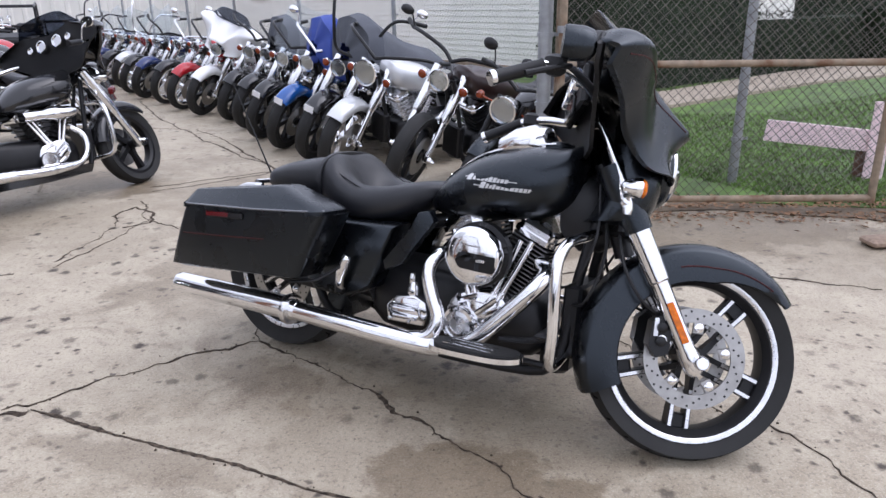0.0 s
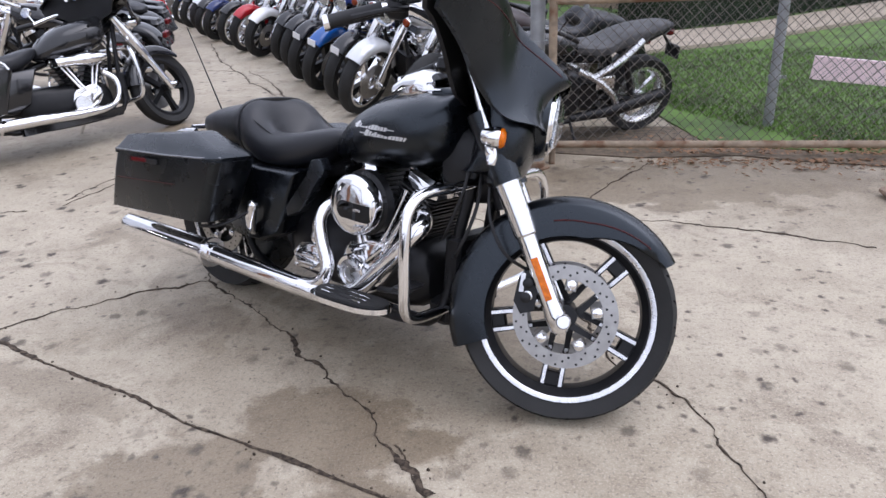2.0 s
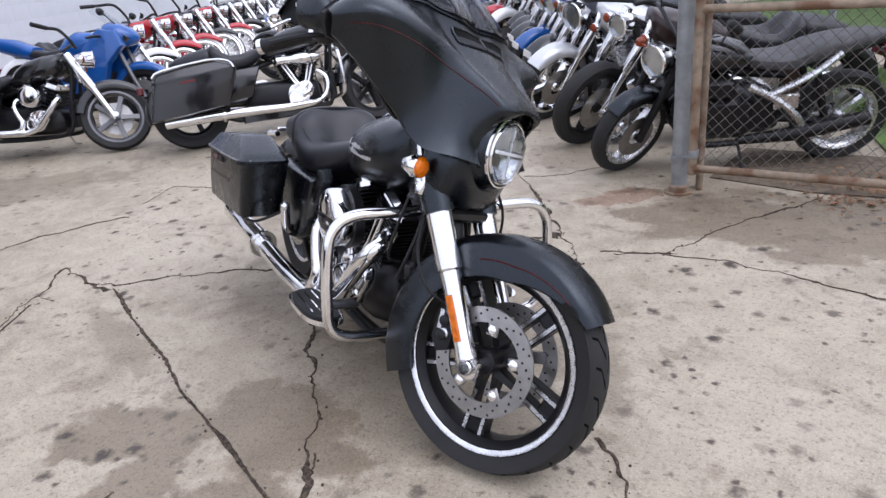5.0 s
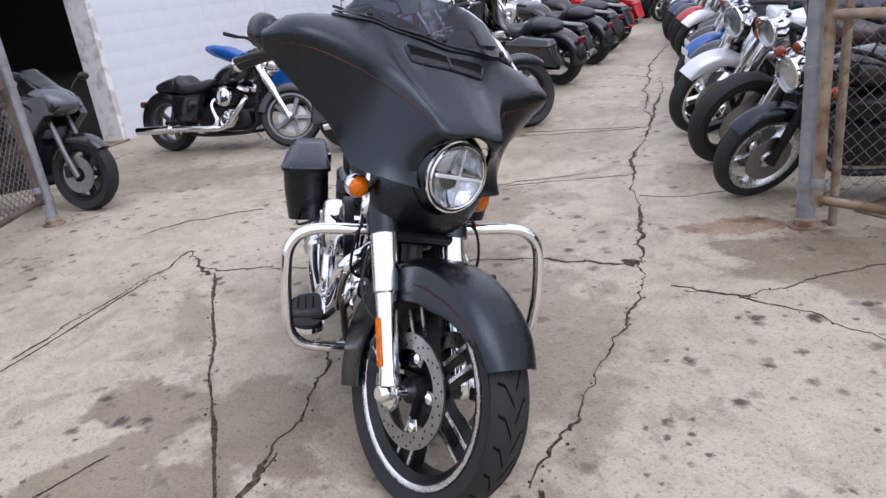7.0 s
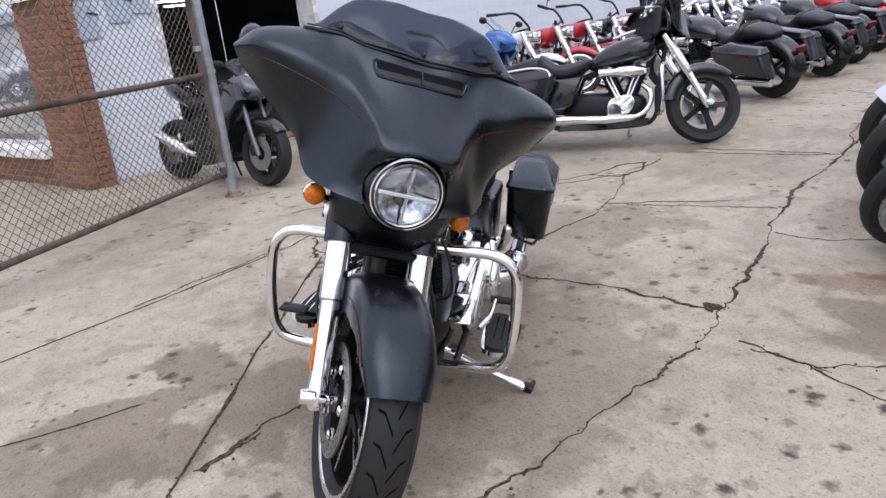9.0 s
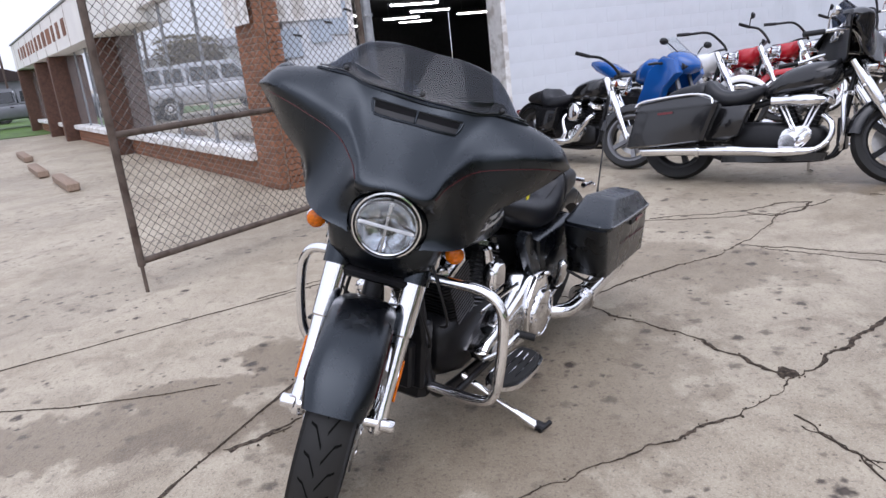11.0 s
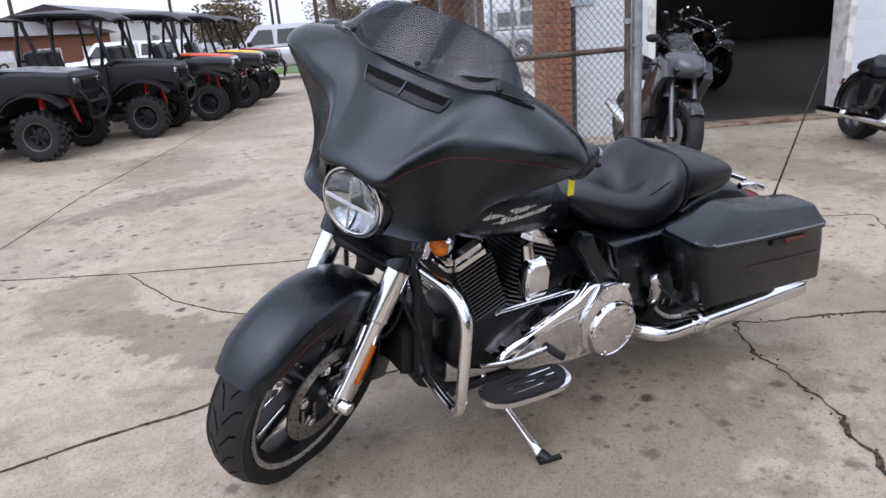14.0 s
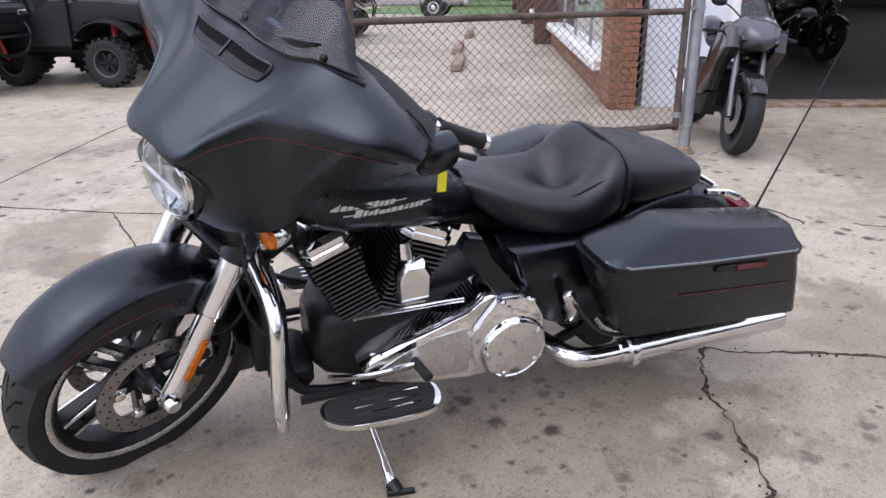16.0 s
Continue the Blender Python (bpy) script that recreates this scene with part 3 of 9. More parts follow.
def frame_parts(bike, mat):
    """Down tubes, backbone, swing arms and the regulator plate."""
    for sg in (-1, 1):
        part("frame_tube", kept(("down", sg), lambda: Shape().tube([(0.46, sg * 0.05, 0.82), (0.40, sg * 0.08, 0.50), (0.37, sg * 0.11, 0.24), (0.20, sg * 0.12, 0.17), (-0.45, sg * 0.12, 0.18), (-0.62, sg * 0.11, 0.33)], 0.018, 8, 4).mesh("frame_tube", BLACK_METAL, 60)), mat, bike)
        part("swing_arm", kept(("swing", sg), lambda: Shape().tube([(-0.81, sg * 0.10, 0.31), (-0.50, sg * 0.11, 0.30)], 0.022, 8).mesh("swing_arm", BLACK_METAL, 60)), mat, bike)
    part("backbone", kept("backbone", lambda: Shape().tube([(0.47, 0, 0.84), (0.2, 0, 0.70), (-0.25, 0, 0.58), (-0.62, 0, 0.50)], 0.026, 8, 3).mesh("backbone", BLACK_METAL, 60)), mat, bike)
    part("regulator", kept("regul", lambda: Shape().box((0.395, 0, 0.36), (0.06, 0.22, 0.24), None, 0.01).mesh("regulator", BLACK_METAL, 30)), mat, bike)


def cylinder_mesh(tilt, fins=13):
    """One finned barrel with its head, leaning by tilt degrees."""
    m = Matrix.Translation((0.12, 0, 0.298)) @ pose(0, 0, 0, 0, tilt, 0)

    def ring(z, hx, hy):
        e = min(hx, hy) * 0.3
        return [(-hx + e, -hy, z), (hx - e, -hy, z), (hx, -hy + e, z), (hx, hy - e, z), (hx - e, hy, z), (-hx + e, hy, z), (-hx, hy - e, z), (-hx, -hy + e, z)]

    rs = [ring(0.10, 0.05, 0.07)]
    for i in range(fins):
        z = 0.125 + 0.2 * i / (fins - 1)
        k = (0.078 + (0.008 if i > fins * 0.6 else 0.0)) * 0.85
        rs += [ring(z - 0.003, 0.055, 0.09), ring(z - 0.003, k, 0.125), ring(z + 0.003, k, 0.125), ring(z + 0.003, 0.055, 0.09)]
    rs.append(ring(0.34, 0.055, 0.09))
    return Shape().rings(rs, m=m).mesh("cylinder", BLACK_METAL, 30)


def fin_edge_mesh(tilt, fins=13):
    s = Shape()
    m = Matrix.Translation((0.12, 0, 0.298)) @ pose(0, 0, 0, 0, tilt, 0)
    for i in range(fins):
        z = 0.125 + 0.2 * i / (fins - 1)
        k = 0.078 + (0.008 if i > fins * 0.6 else 0.0)
        for sg in (-1, 1):
            s.box((0, sg * 0.1255, z), (k * 1.5, 0.003, 0.0045), m)
    return s.mesh("fin_edges", FINS, 30)


def rocker_mesh(tilt):
    s = Shape()
    m = Matrix.Translation((0.12, 0, 0.298)) @ pose(0, 0, 0, 0, tilt, 0)
    s.rings([[(x * k, y * k, z) for x, y in ((-0.075, -0.10), (-0.05, -0.125), (0.05, -0.125), (0.075, -0.10), (0.075, 0.10), (0.05, 0.125), (-0.05, 0.125), (-0.075, 0.10))] for z, k in ((0.335, 1.0), (0.352, 1.0), (0.354, 0.93), (0.372, 0.93), (0.385, 0.8))], m=m)
    for a in (-0.055, 0.055):
        for b in (-0.095, 0.095):
            s.lathe([(0.010, 0.36), (0.010, 0.378), (0.006, 0.382)], m @ Matrix.Translation((a, b, 0)), 8)
    return s.mesh("rocker_cover", CHROME, 35)


def pushrod_mesh(x0, x1):
    s = Shape()
    s.tube([(x0, -0.165, 0.385), (x0 + (x1 - x0) * 0.18, -0.158, 0.424), (x0 + (x1 - x0) * 0.19, -0.157, 0.426), (x1, -0.125, 0.60)], [0.016, 0.015, 0.011, 0.011], 10)
    return s.mesh("pushrod_tube", CHROME, 40)


def cam_cover_mesh():
    s = Shape()
    out = rounded([(-0.02, 0.32), (-0.015, 0.25), (0.05, 0.225), (0.13, 0.240), (0.175, 0.29), (0.215, 0.345), (0.205, 0.405), (0.14, 0.43), (0.07, 0.41), (0.01, 0.40)], 1)
    s.prism(out, -0.13, -0.175, bev=0.012)
    s.lathe([(0.064, 0), (0.064, 0.018), (0.059, 0.026), (0.047, 0.026), (0.045, 0.014)], Matrix.Translation((0.045, -0.17, 0.298)) @ pose(0, 0, 0, 90, 0, 0), 28)
    for x0, z0, x1, z1 in ((0.10, 0.345, 0.17, 0.405), (0.125, 0.315, 0.195, 0.37), (0.115, 0.27, 0.16, 0.30), (0.03, 0.375, 0.10, 0.405)):
        s.tube([(x0, -0.172, z0), (x1, -0.172, z1)], 0.011, 10)
    return s.mesh("cam_cover", CHROME, 35)


def air_cleaner_mesh():
    s = Shape()
    s.lathe([(0.06, 0), (0.091, 0), (0.096, 0.02), (0.096, 0.046), (0.092, 0.060), (0.082, 0.068), (0.05, 0.074), (0.0005, 0.076)], Matrix.Translation((0.107, -0.20, 0.548)) @ pose(0, 0, 0, 90, 0, 0), 40)
    return s.mesh("air_cleaner", CHROME, 60)


def air_inset_mesh():
    """The dark U-shaped inset of the air cleaner's lid and its backing."""
    s = Shape()
    m = Matrix.Translation((0.107, -0.20, 0.548)) @ pose(0, 0, 0, 90, 0, 0)
    s.lathe([(0.05, -0.03), (0.104, -0.025), (0.104, 0.004), (0.09, 0.006)], m, 32)
    skin = [(0.0, 0.076), (0.05, 0.074), (0.082, 0.068), (0.092, 0.060), (0.097, 0.04)]

    def dome(r):
        for (a, za), (b, zb) in zip(skin, skin[1:]):
            if r <= b:
                return za + (zb - za) * (r - a) / (b - a)
        return 0.04

    rows = []
    for k in range(15):
        x = -0.046 + 0.131 * k / 14
        hw = 0.027 if x > -0.02 else max(0.002, math.sqrt(max(0.0, 0.027 ** 2 - (x + 0.02) ** 2)))
        rows.append([Vector((x, -0.012 - 0.06 * max(0.0, x) + hw * q, dome(math.hypot(x, -0.012 - 0.06 * max(0.0, x) + hw * q)) + 0.0018)) for q in (-1, -0.6, -0.2, 0.2, 0.6, 1)])
    shell(s, [[m @ p for p in r] for r in rows], [[m @ (p - Vector((0, 0, 0.012))) for p in r] for r in rows])
    return s.mesh("air_cleaner_inset", BLACK_METAL, 40)


def primary_mesh():
    s = Shape()
    out = [(0.20, 0.30), (0.17, 0.335), (0.09, 0.372), (0.0, 0.405), (-0.09, 0.438), (-0.13, 0.47), (-0.16, 0.482), (-0.25, 0.475), (-0.30, 0.42), (-0.315, 0.33), (-0.28, 0.245), (-0.20, 0.20), (-0.10, 0.20), (0.05, 0.22), (0.16, 0.255)]
    s.prism(out, 0.12, 0.225, bev=0.026)
    return s.mesh("primary_cover", CHROME, 35)


def derby_mesh():
    s = Shape()
    s.lathe([(0.100, -0.05), (0.100, 0.010), (0.096, 0.022), (0.091, 0.027), (0.088, 0.024), (0.06, 0.028), (0.0005, 0.031)], Matrix.Translation((-0.225, 0.236, 0.305)) @ SIDE, 48)
    return s.mesh("derby_cover", CHROME, 35)


def gearbox_cover_mesh():
    s = Shape()
    out = [(-0.232, 0.256), (-0.092, 0.262), (-0.075, 0.295), (-0.085, 0.345), (-0.125, 0.362), (-0.205, 0.352), (-0.245, 0.31)]
    s.prism(out, -0.12, -0.19, bev=0.012)
    s.prism([(-0.215, 0.276), (-0.110, 0.280), (-0.098, 0.300), (-0.108, 0.328), (-0.200, 0.326), (-0.222, 0.302)], -0.19, -0.206, bev=0.006)
    for z in (0.288, 0.314):
        s.tube([(-0.20, -0.206, z), (-0.115, -0.206, z + 0.002)], 0.006, 8)
    s.lathe([(0.022, 0), (0.024, 0.03), (0.016, 0.05)], Matrix.Translation((-0.15, -0.16, 0.355)), 12)
    s.lathe([(0.012, 0), (0.014, 0.02), (0.010, 0.034)], Matrix.Translation((-0.155, -0.165, 0.40)), 12)
    return s.mesh("gearbox_cover", CHROME, 35)


def exhaust_mesh(side, end=-1.145, r=0.043):
    s = Shape()
    y = side * 0.30
    s.tube([(end, y, 0.245), (end + 0.02, y, 0.247), (-0.60, y, 0.252), (-0.56, y, 0.25), (-0.54, y, 0.25)], [r - 0.003, r, r, r - 0.004, 0.036], 20)
    s.tube([(end - 0.002, y, 0.245), (end + 0.03, y, 0.247)], [r - 0.012, r - 0.014], 20)
    if side < 0:
        s.tube([(-0.60, y, 0.25), (-0.3, y, 0.245), (-0.05, side * 0.28, 0.235), (0.02, side * 0.26, 0.235)], 0.034, 16, 3)
    else:
        s.tube([(-0.60, y, 0.25), (-0.46, y, 0.25), (-0.40, 0.27, 0.245), (-0.36, 0.17, 0.24)], 0.030, 16, 3)
    s.lathe([(0.055, -0.012), (0.058, 0), (0.055, 0.012)], Matrix.Translation((-0.575, y, 0.25)) @ pose(0, 0, 0, 0, 90, 0), 18)
    return s.mesh("muffler", CHROME, 50)


def header_mesh(front=True):
    s = Shape()
    if front:
        s.tube([(0.285, -0.12, 0.535), (0.325, -0.17, 0.515), (0.31, -0.21, 0.475), (0.215, -0.23, 0.365), (0.12, -0.24, 0.268), (0.03, -0.25, 0.235), (-0.02, -0.26, 0.235)], 0.027, 14, 5)
    else:
        s.tube([(-0.02, -0.13, 0.525), (-0.045, -0.19, 0.52), (-0.054, -0.235, 0.47), (-0.028, -0.25, 0.40), (0.005, -0.258, 0.325), (-0.025, -0.272, 0.262), (-0.13, -0.288, 0.242)], 0.0235, 14, 5)
    return s.mesh("header_pipe", CHROME, 60)


def fork_leg_mesh(side, top=0.86):
    """Chrome slider and shroud of one fork leg."""
    s = Shape()
    y = side * 0.115

    def at(d, z):
        return (d - 0.554 * (z - 0.30), y, z)

    s.tube([at(0.72, 0.265), at(0.725, 0.30), at(0.725, 0.36), at(0.722, 0.55)], [0.022, 0.031, 0.027, 0.03], 16)
    s.tube([at(0.722, 0.54), at(0.722, 0.56), at(0.715, 0.70), at(0.715, top)], [0.032, 0.038, 0.04, 0.035], 16)
    s.lathe([(0.024, -0.05 if side < 0 else 0.0), (0.024, 0.0 if side < 0 else 0.05)], Matrix.Translation((0.745, y, 0.30)) @ SIDE, 12)
    s.lathe([(0.013, -0.075 if side < 0 else 0.05), (0.013, -0.05 if side < 0 else 0.075)], Matrix.Translation((0.745, y, 0.30)) @ SIDE, 6)
    return s.mesh("fork_leg", CHROME, 50)


def caliper_mesh(side):
    s = Shape()
    y = side * 0.082
    s.rings([[(x, y + side * 0.045 * k, z) for x, z in ((0.595, 0.33), (0.60, 0.40), (0.63, 0.43), (0.66, 0.41), (0.655, 0.31), (0.62, 0.295))] for k in (-0.5, 0.6, 0.85)])
    for z in (0.345, 0.385):
        s.lathe([(0.015, 0), (0.015, 0.012), (0.008, 0.016)], Matrix.Translation((0.628, y + side * 0.036, z)) @ (SIDE if side > 0 else pose(0, 0, 0, 90, 0, 0)), 12)
    return s.mesh("brake_caliper", BLACK_METAL, 35)


def bar_mesh(pts, r=0.0145):
    s = Shape()
    s.tube(pts, r, 10, 5)
    s.tube([(x, -y, z) for x, y, z in pts], r, 10, 5)
    return s.mesh("handlebar", CHROME, 60)


def grip_mesh(a, b, r=0.019):
    s = Shape()
    s.tube([a, b], r, 12)
    return s.mesh("grip", BLACK_PLASTIC, 50)


def lamp_bowl_mesh(r=0.09):
    s = Shape()
    s.lathe([(0.02, -0.15), (r * 0.6, -0.13), (r * 0.93, -0.06), (r, 0.0), (r * 1.06, 0.004), (r * 1.06, 0.018), (r * 0.94, 0.02), (r * 0.92, 0.004), (r * 0.9, -0.01), (r * 0.88, -0.03), (r * 0.5, -0.06)], pose(0, 0, 0, 0, 90, 0), 32)
    return s.mesh("lamp_bowl", CHROME, 50)


def lamp_reflector_mesh(r=0.09):
    s = Shape()
    s.lathe([(r * 0.92, 0.002), (r * 0.75, -0.014), (r * 0.5, -0.024), (r * 0.25, -0.030), (r * 0.22, -0.012), (0.0005, -0.006)], pose(0, 0, 0, 0, 90, 0), 24)
    return s.mesh("lamp_reflector", REFLECTOR, 40)


def lamp_lens_mesh(r=0.09):
    s = Shape()
    s.lathe([(r * 0.93, 0.008), (r * 0.7, 0.022), (r * 0.35, 0.029), (0.0005, 0.031), (0.0005, 0.026), (r * 0.35, 0.024), (r * 0.7, 0.017), (r * 0.93, 0.003)], pose(0, 0, 0, 0, 90, 0), 32)
    return s.mesh("lens", LAMP_GLASS, 60)


def signal_mesh(kind):
    s = Shape()
    m = pose(0, 0, 0, 0, 90, 0)
    if kind == "cup":
        s.lathe([(0.008, -0.06), (0.022, -0.052), (0.034, -0.02), (0.036, 0.002), (0.033, 0.006), (0.03, 0.002)], m, 20)
        return s.mesh("signal_cup", CHROME, 50)
    s.lathe([(0.032, 0.0), (0.031, 0.012), (0.02, 0.02), (0.0005, 0.022)], m, 20)
    return s.mesh("signal_lens", AMBER, 60)


def mirror_mesh(side, base, head, w=0.055, h=0.036):
    s = Shape()
    s.tube([base, ((base[0] + head[0]) / 2 - 0.01, (base[1] + head[1]) / 2, head[2] - 0.03), head], 0.006, 8, 4)
    s.rings([[(head[0] + dx, head[1] + w * k * math.cos(2 * math.pi * j / 16), head[2] + h * k * math.sin(2 * math.pi * j / 16)) for j in range(16)] for dx, k in ((0.03, 0.5), (0.012, 0.92), (-0.004, 1.0), (-0.008, 0.95))])
    return s.mesh("mirror", CHROME, 50)


def bag_mesh(side):
    """The lower box of a hard saddlebag, its rear end raked."""
    s = Shape()
    rs = []
    for u in (0.0, 0.05, 0.35, 0.7, 0.95, 1.0):
        e = 0.035
        k = 0.03 * (1 - min(1, u / 0.05)) if u < 0.05 else 0.0
        x0, x1 = -0.47 + 0.115 * u - k, -1.085 + 0.085 * u + k
        y0, y1 = 0.25, 0.412 + 0.012 * min(1, u * 1.6) - k
        zf, zr = 0.388 + 0.237 * u, 0.345 + 0.235 * u
        ring = []
        for cx, cy, a0 in ((x0 - e, y1 - e, 0), (x1 + e, y1 - e, 90), (x1 + e, y0 + e, 180), (x0 - e, y0 + e, 270)):
            for k in range(4):
                a = radians(a0 + 30 * k)
                x = cx + e * math.cos(a)
                ring.append((x, side * (cy + e * math.sin(a)), zf + (zr - zf) * (x0 - x) / (x0 - x1)))
        rs.append(ring)
    s.rings(rs)
    return s.mesh("saddlebag", SATIN_BLACK, 40)


def bag_lid_mesh(side):
    """The lid: a rim, then crowned slopes up to a flat ridge."""
    s = Shape()
    rs = []
    for x0, x1, y0, y1, zf, zr, zm, e in ((-0.37, -1.012, 0.24, 0.433, 0.622, 0.577, 0.60, 0.05), (-0.37, -1.012, 0.24, 0.433, 0.636, 0.592, 0.614, 0.05), (-0.377, -1.004, 0.244, 0.426, 0.643, 0.600, 0.622, 0.05), (-0.42, -0.998, 0.25, 0.416, 0.658, 0.610, 0.638, 0.045), (-0.55, -0.985, 0.262, 0.386, 0.697, 0.640, 0.672, 0.03), (-0.57, -0.972, 0.275, 0.374, 0.701, 0.645, 0.677, 0.025)):
        xm = x0 + (x1 - x0) * 0.42
        ring = []
        for cx, cy, a0 in ((x0 - e, y1 - e, 0), (x1 + e, y1 - e, 90), (x1 + e, y0 + e, 180), (x0 - e, y0 + e, 270)):
            for k in range(5):
                a = radians(a0 + 22.5 * k)
                x = cx + e * math.cos(a)
                z = zf + (zm - zf) * (x0 - x) / (x0 - xm) if x > xm else zm + (zr - zm) * (xm - x) / (xm - x1)
                ring.append((x, side * (cy + e * math.sin(a)), z))
            if a0 in (0, 180):
                ring.append((xm, side * (y1 if a0 == 0 else y0), zm))
        rs.append(ring)
    s.rings(rs)
    return s.mesh("saddlebag_lid", SATIN_BLACK, 28)


def side_cover_mesh(side):
    s = Shape()
    out = [(-0.20, 0.60), (-0.26, 0.47), (-0.30, 0.36), (-0.40, 0.31), (-0.55, 0.31), (-0.60, 0.36), (-0.60, 0.60), (-0.40, 0.59)]
    s.prism(out, side * 0.12, side * 0.215, bev=0.03)
    return s.mesh("side_cover", SATIN_BLACK, 40)


def guard_mesh():
    s = Shape()
    for sg in (-1, 1):
        s.tube([(0.44, sg * 0.03, 0.655), (0.44, sg * 0.16, 0.65), (0.43, sg * 0.30, 0.645), (0.425, sg * 0.36, 0.60), (0.43, sg * 0.375, 0.52), (0.435, sg * 0.375, 0.40), (0.43, sg * 0.36, 0.315), (0.42, sg * 0.30, 0.275), (0.39, sg * 0.12, 0.25)], 0.0165, 12, 5)
    return s.mesh("engine_guard", CHROME, 60)


def floorboard_mesh(side):
    s = Shape()
    out = [(0.03, 0.265), (0.29, 0.265), (0.33, 0.29), (0.335, 0.335), (0.30, 0.37), (0.25, 0.385), (0.08, 0.385), (0.03, 0.36), (0.015, 0.31)]
    out = rounded(out)
    rs = [[(x, side * y, 0.258 + 0.04 * (x - 0.05) + dz) for x, y in out] for dz in (0, 0.016)]
    return s.rings(rs).mesh("floorboard", CHROME, 40)


def board_pad_mesh(side):
    s = Shape()
    out = [(0.04, 0.275), (0.285, 0.275), (0.32, 0.30), (0.322, 0.335), (0.29, 0.36), (0.245, 0.374), (0.085, 0.374), (0.045, 0.352), (0.03, 0.31)]
    out = rounded(out)
    s.rings([[(x, side * y, 0.275 + 0.04 * (x - 0.05) + dz) for x, y in out] for dz in (0, 0.008)])
    return s.mesh("rubber_pad", RUBBER, 40)


def windshield_mesh(h=0.45, w=0.26, x0=0.52, z0=0.86):
    rows = []
    for i in range(9):
        u = i / 8
        ww = w * math.sin(min(1, 0.62 + 0.45 * math.sin(math.pi * (0.15 + 0.6 * u))) * math.pi / 2) * (1 - 0.35 * max(0, u - 0.7) / 0.3)
        rows.append([(x0 - 0.55 * h * u - 0.10 * (y / 6) ** 2, ww * y / 6, z0 + h * u) for y in range(-6, 7)])
    s = Shape()
    s.grid(rows)
    s.grid([[(x - 0.005, y, z) for x, y, z in r] for r in rows])
    return s.mesh("windshield", CLEAR, 60)


# The fairing's skin for the left half: stations from the middle to the wing tip, each from the lower edge over the brow to the upper edge.
FAIRING = [
    (0.00, (0.613, 0.000, 0.783), (0.600, 0.000, 0.875), (0.668, 0.000, 0.968), (0.515, 0.000, 1.080), (0.402, 0.000, 1.176)),
    (0.15, (0.611, 0.106, 0.807), (0.598, 0.101, 0.883), (0.660, 0.095, 0.966), (0.503, 0.072, 1.080), (0.415, 0.090, 1.190)),
    (0.30, (0.584, 0.191, 0.816), (0.571, 0.164, 0.887), (0.588, 0.126, 1.020), (0.462, 0.140, 1.098), (0.408, 0.165, 1.205)),
    (0.50, (0.501, 0.250, 0.824), (0.507, 0.220, 0.922), (0.503, 0.194, 1.071), (0.424, 0.216, 1.142), (0.366, 0.225, 1.207)),
    (0.70, (0.425, 0.289, 0.897), (0.459, 0.303, 0.983), (0.480, 0.308, 1.101), (0.390, 0.318, 1.158), (0.308, 0.281, 1.163)),
    (0.85, (0.386, 0.377, 0.970), (0.405, 0.394, 1.026), (0.440, 0.417, 1.105), (0.362, 0.420, 1.138), (0.290, 0.365, 1.130)),
    (1.00, (0.333, 0.452, 1.031), (0.332, 0.456, 1.038), (0.347, 0.478, 1.074), (0.310, 0.462, 1.088), (0.274, 0.418, 1.100)),
]
LAMP_Z, LAMP_HOLE = 0.852, 0.113


def spline(rows, t):
    """Catmull-Rom through equally spaced rows at t from 0 to their number less one."""
    i = max(0, min(int(t), len(rows) - 2))
    f = t - i
    a, b, c, d = rows[max(i - 1, 0)], rows[i], rows[i + 1], rows[min(i + 2, len(rows) - 1)]
    return [0.5 * (2 * q + (r - p) * f + (2 * p - 5 * q + 4 * r - s) * f * f + (3 * q - p - 3 * r + s) * f ** 3) for p, q, r, s in zip(a, b, c, d)]


def fairing_point(u, v):
    """A place on the skin: u from -1 (right tip) to 1 (left tip), v from 0 (lower edge) to 4 (upper edge)."""
    k = abs(u)
    for i in range(len(FAIRING) - 1):
        if k <= FAIRING[i + 1][0] + 1e-9:
            break
    t = i + (k - FAIRING[i][0]) / (FAIRING[i + 1][0] - FAIRING[i][0])
    cols = []
    for c in range(1, 6):
        rows = [st[c] for st in FAIRING]
        mirrored = [(rows[1][0], -rows[1][1], rows[1][2])] + rows
        cols.append(spline(mirrored, t + 1))
    acc = [0.0, 0.0, 0.0]
    reach = min(0.24, max(0.0, v), max(0.0, 4 - v))
    for q, w in ((-1.0, 0.12), (-0.5, 0.23), (0.0, 0.30), (0.5, 0.23), (1.0, 0.12)):
        a = v + q * reach
        rows, f = (cols[:3], a) if a < 2 else (cols[2:], a - 2)
        k0, k1, k2 = (f - 1) * (f - 2) / 2, -f * (f - 2), f * (f - 1) / 2
        for c in range(3):
            acc[c] += w * (rows[0][c] * k0 + rows[1][c] * k1 + rows[2][c] * k2)
    x, y, z = acc
    return Vector((x, math.copysign(y, u) if abs(u) > 1e-6 else 0.0, z))


def fairing_normal(u, v):
    e = 0.01
    a = fairing_point(min(1, u + e), v) - fairing_point(max(-1, u - e), v)
    b = fairing_point(u, min(4, v + e * 4)) - fairing_point(u, max(0, v - e * 4))
    n = a.cross(b).normalized()
    return n if n.x > 0 else -n


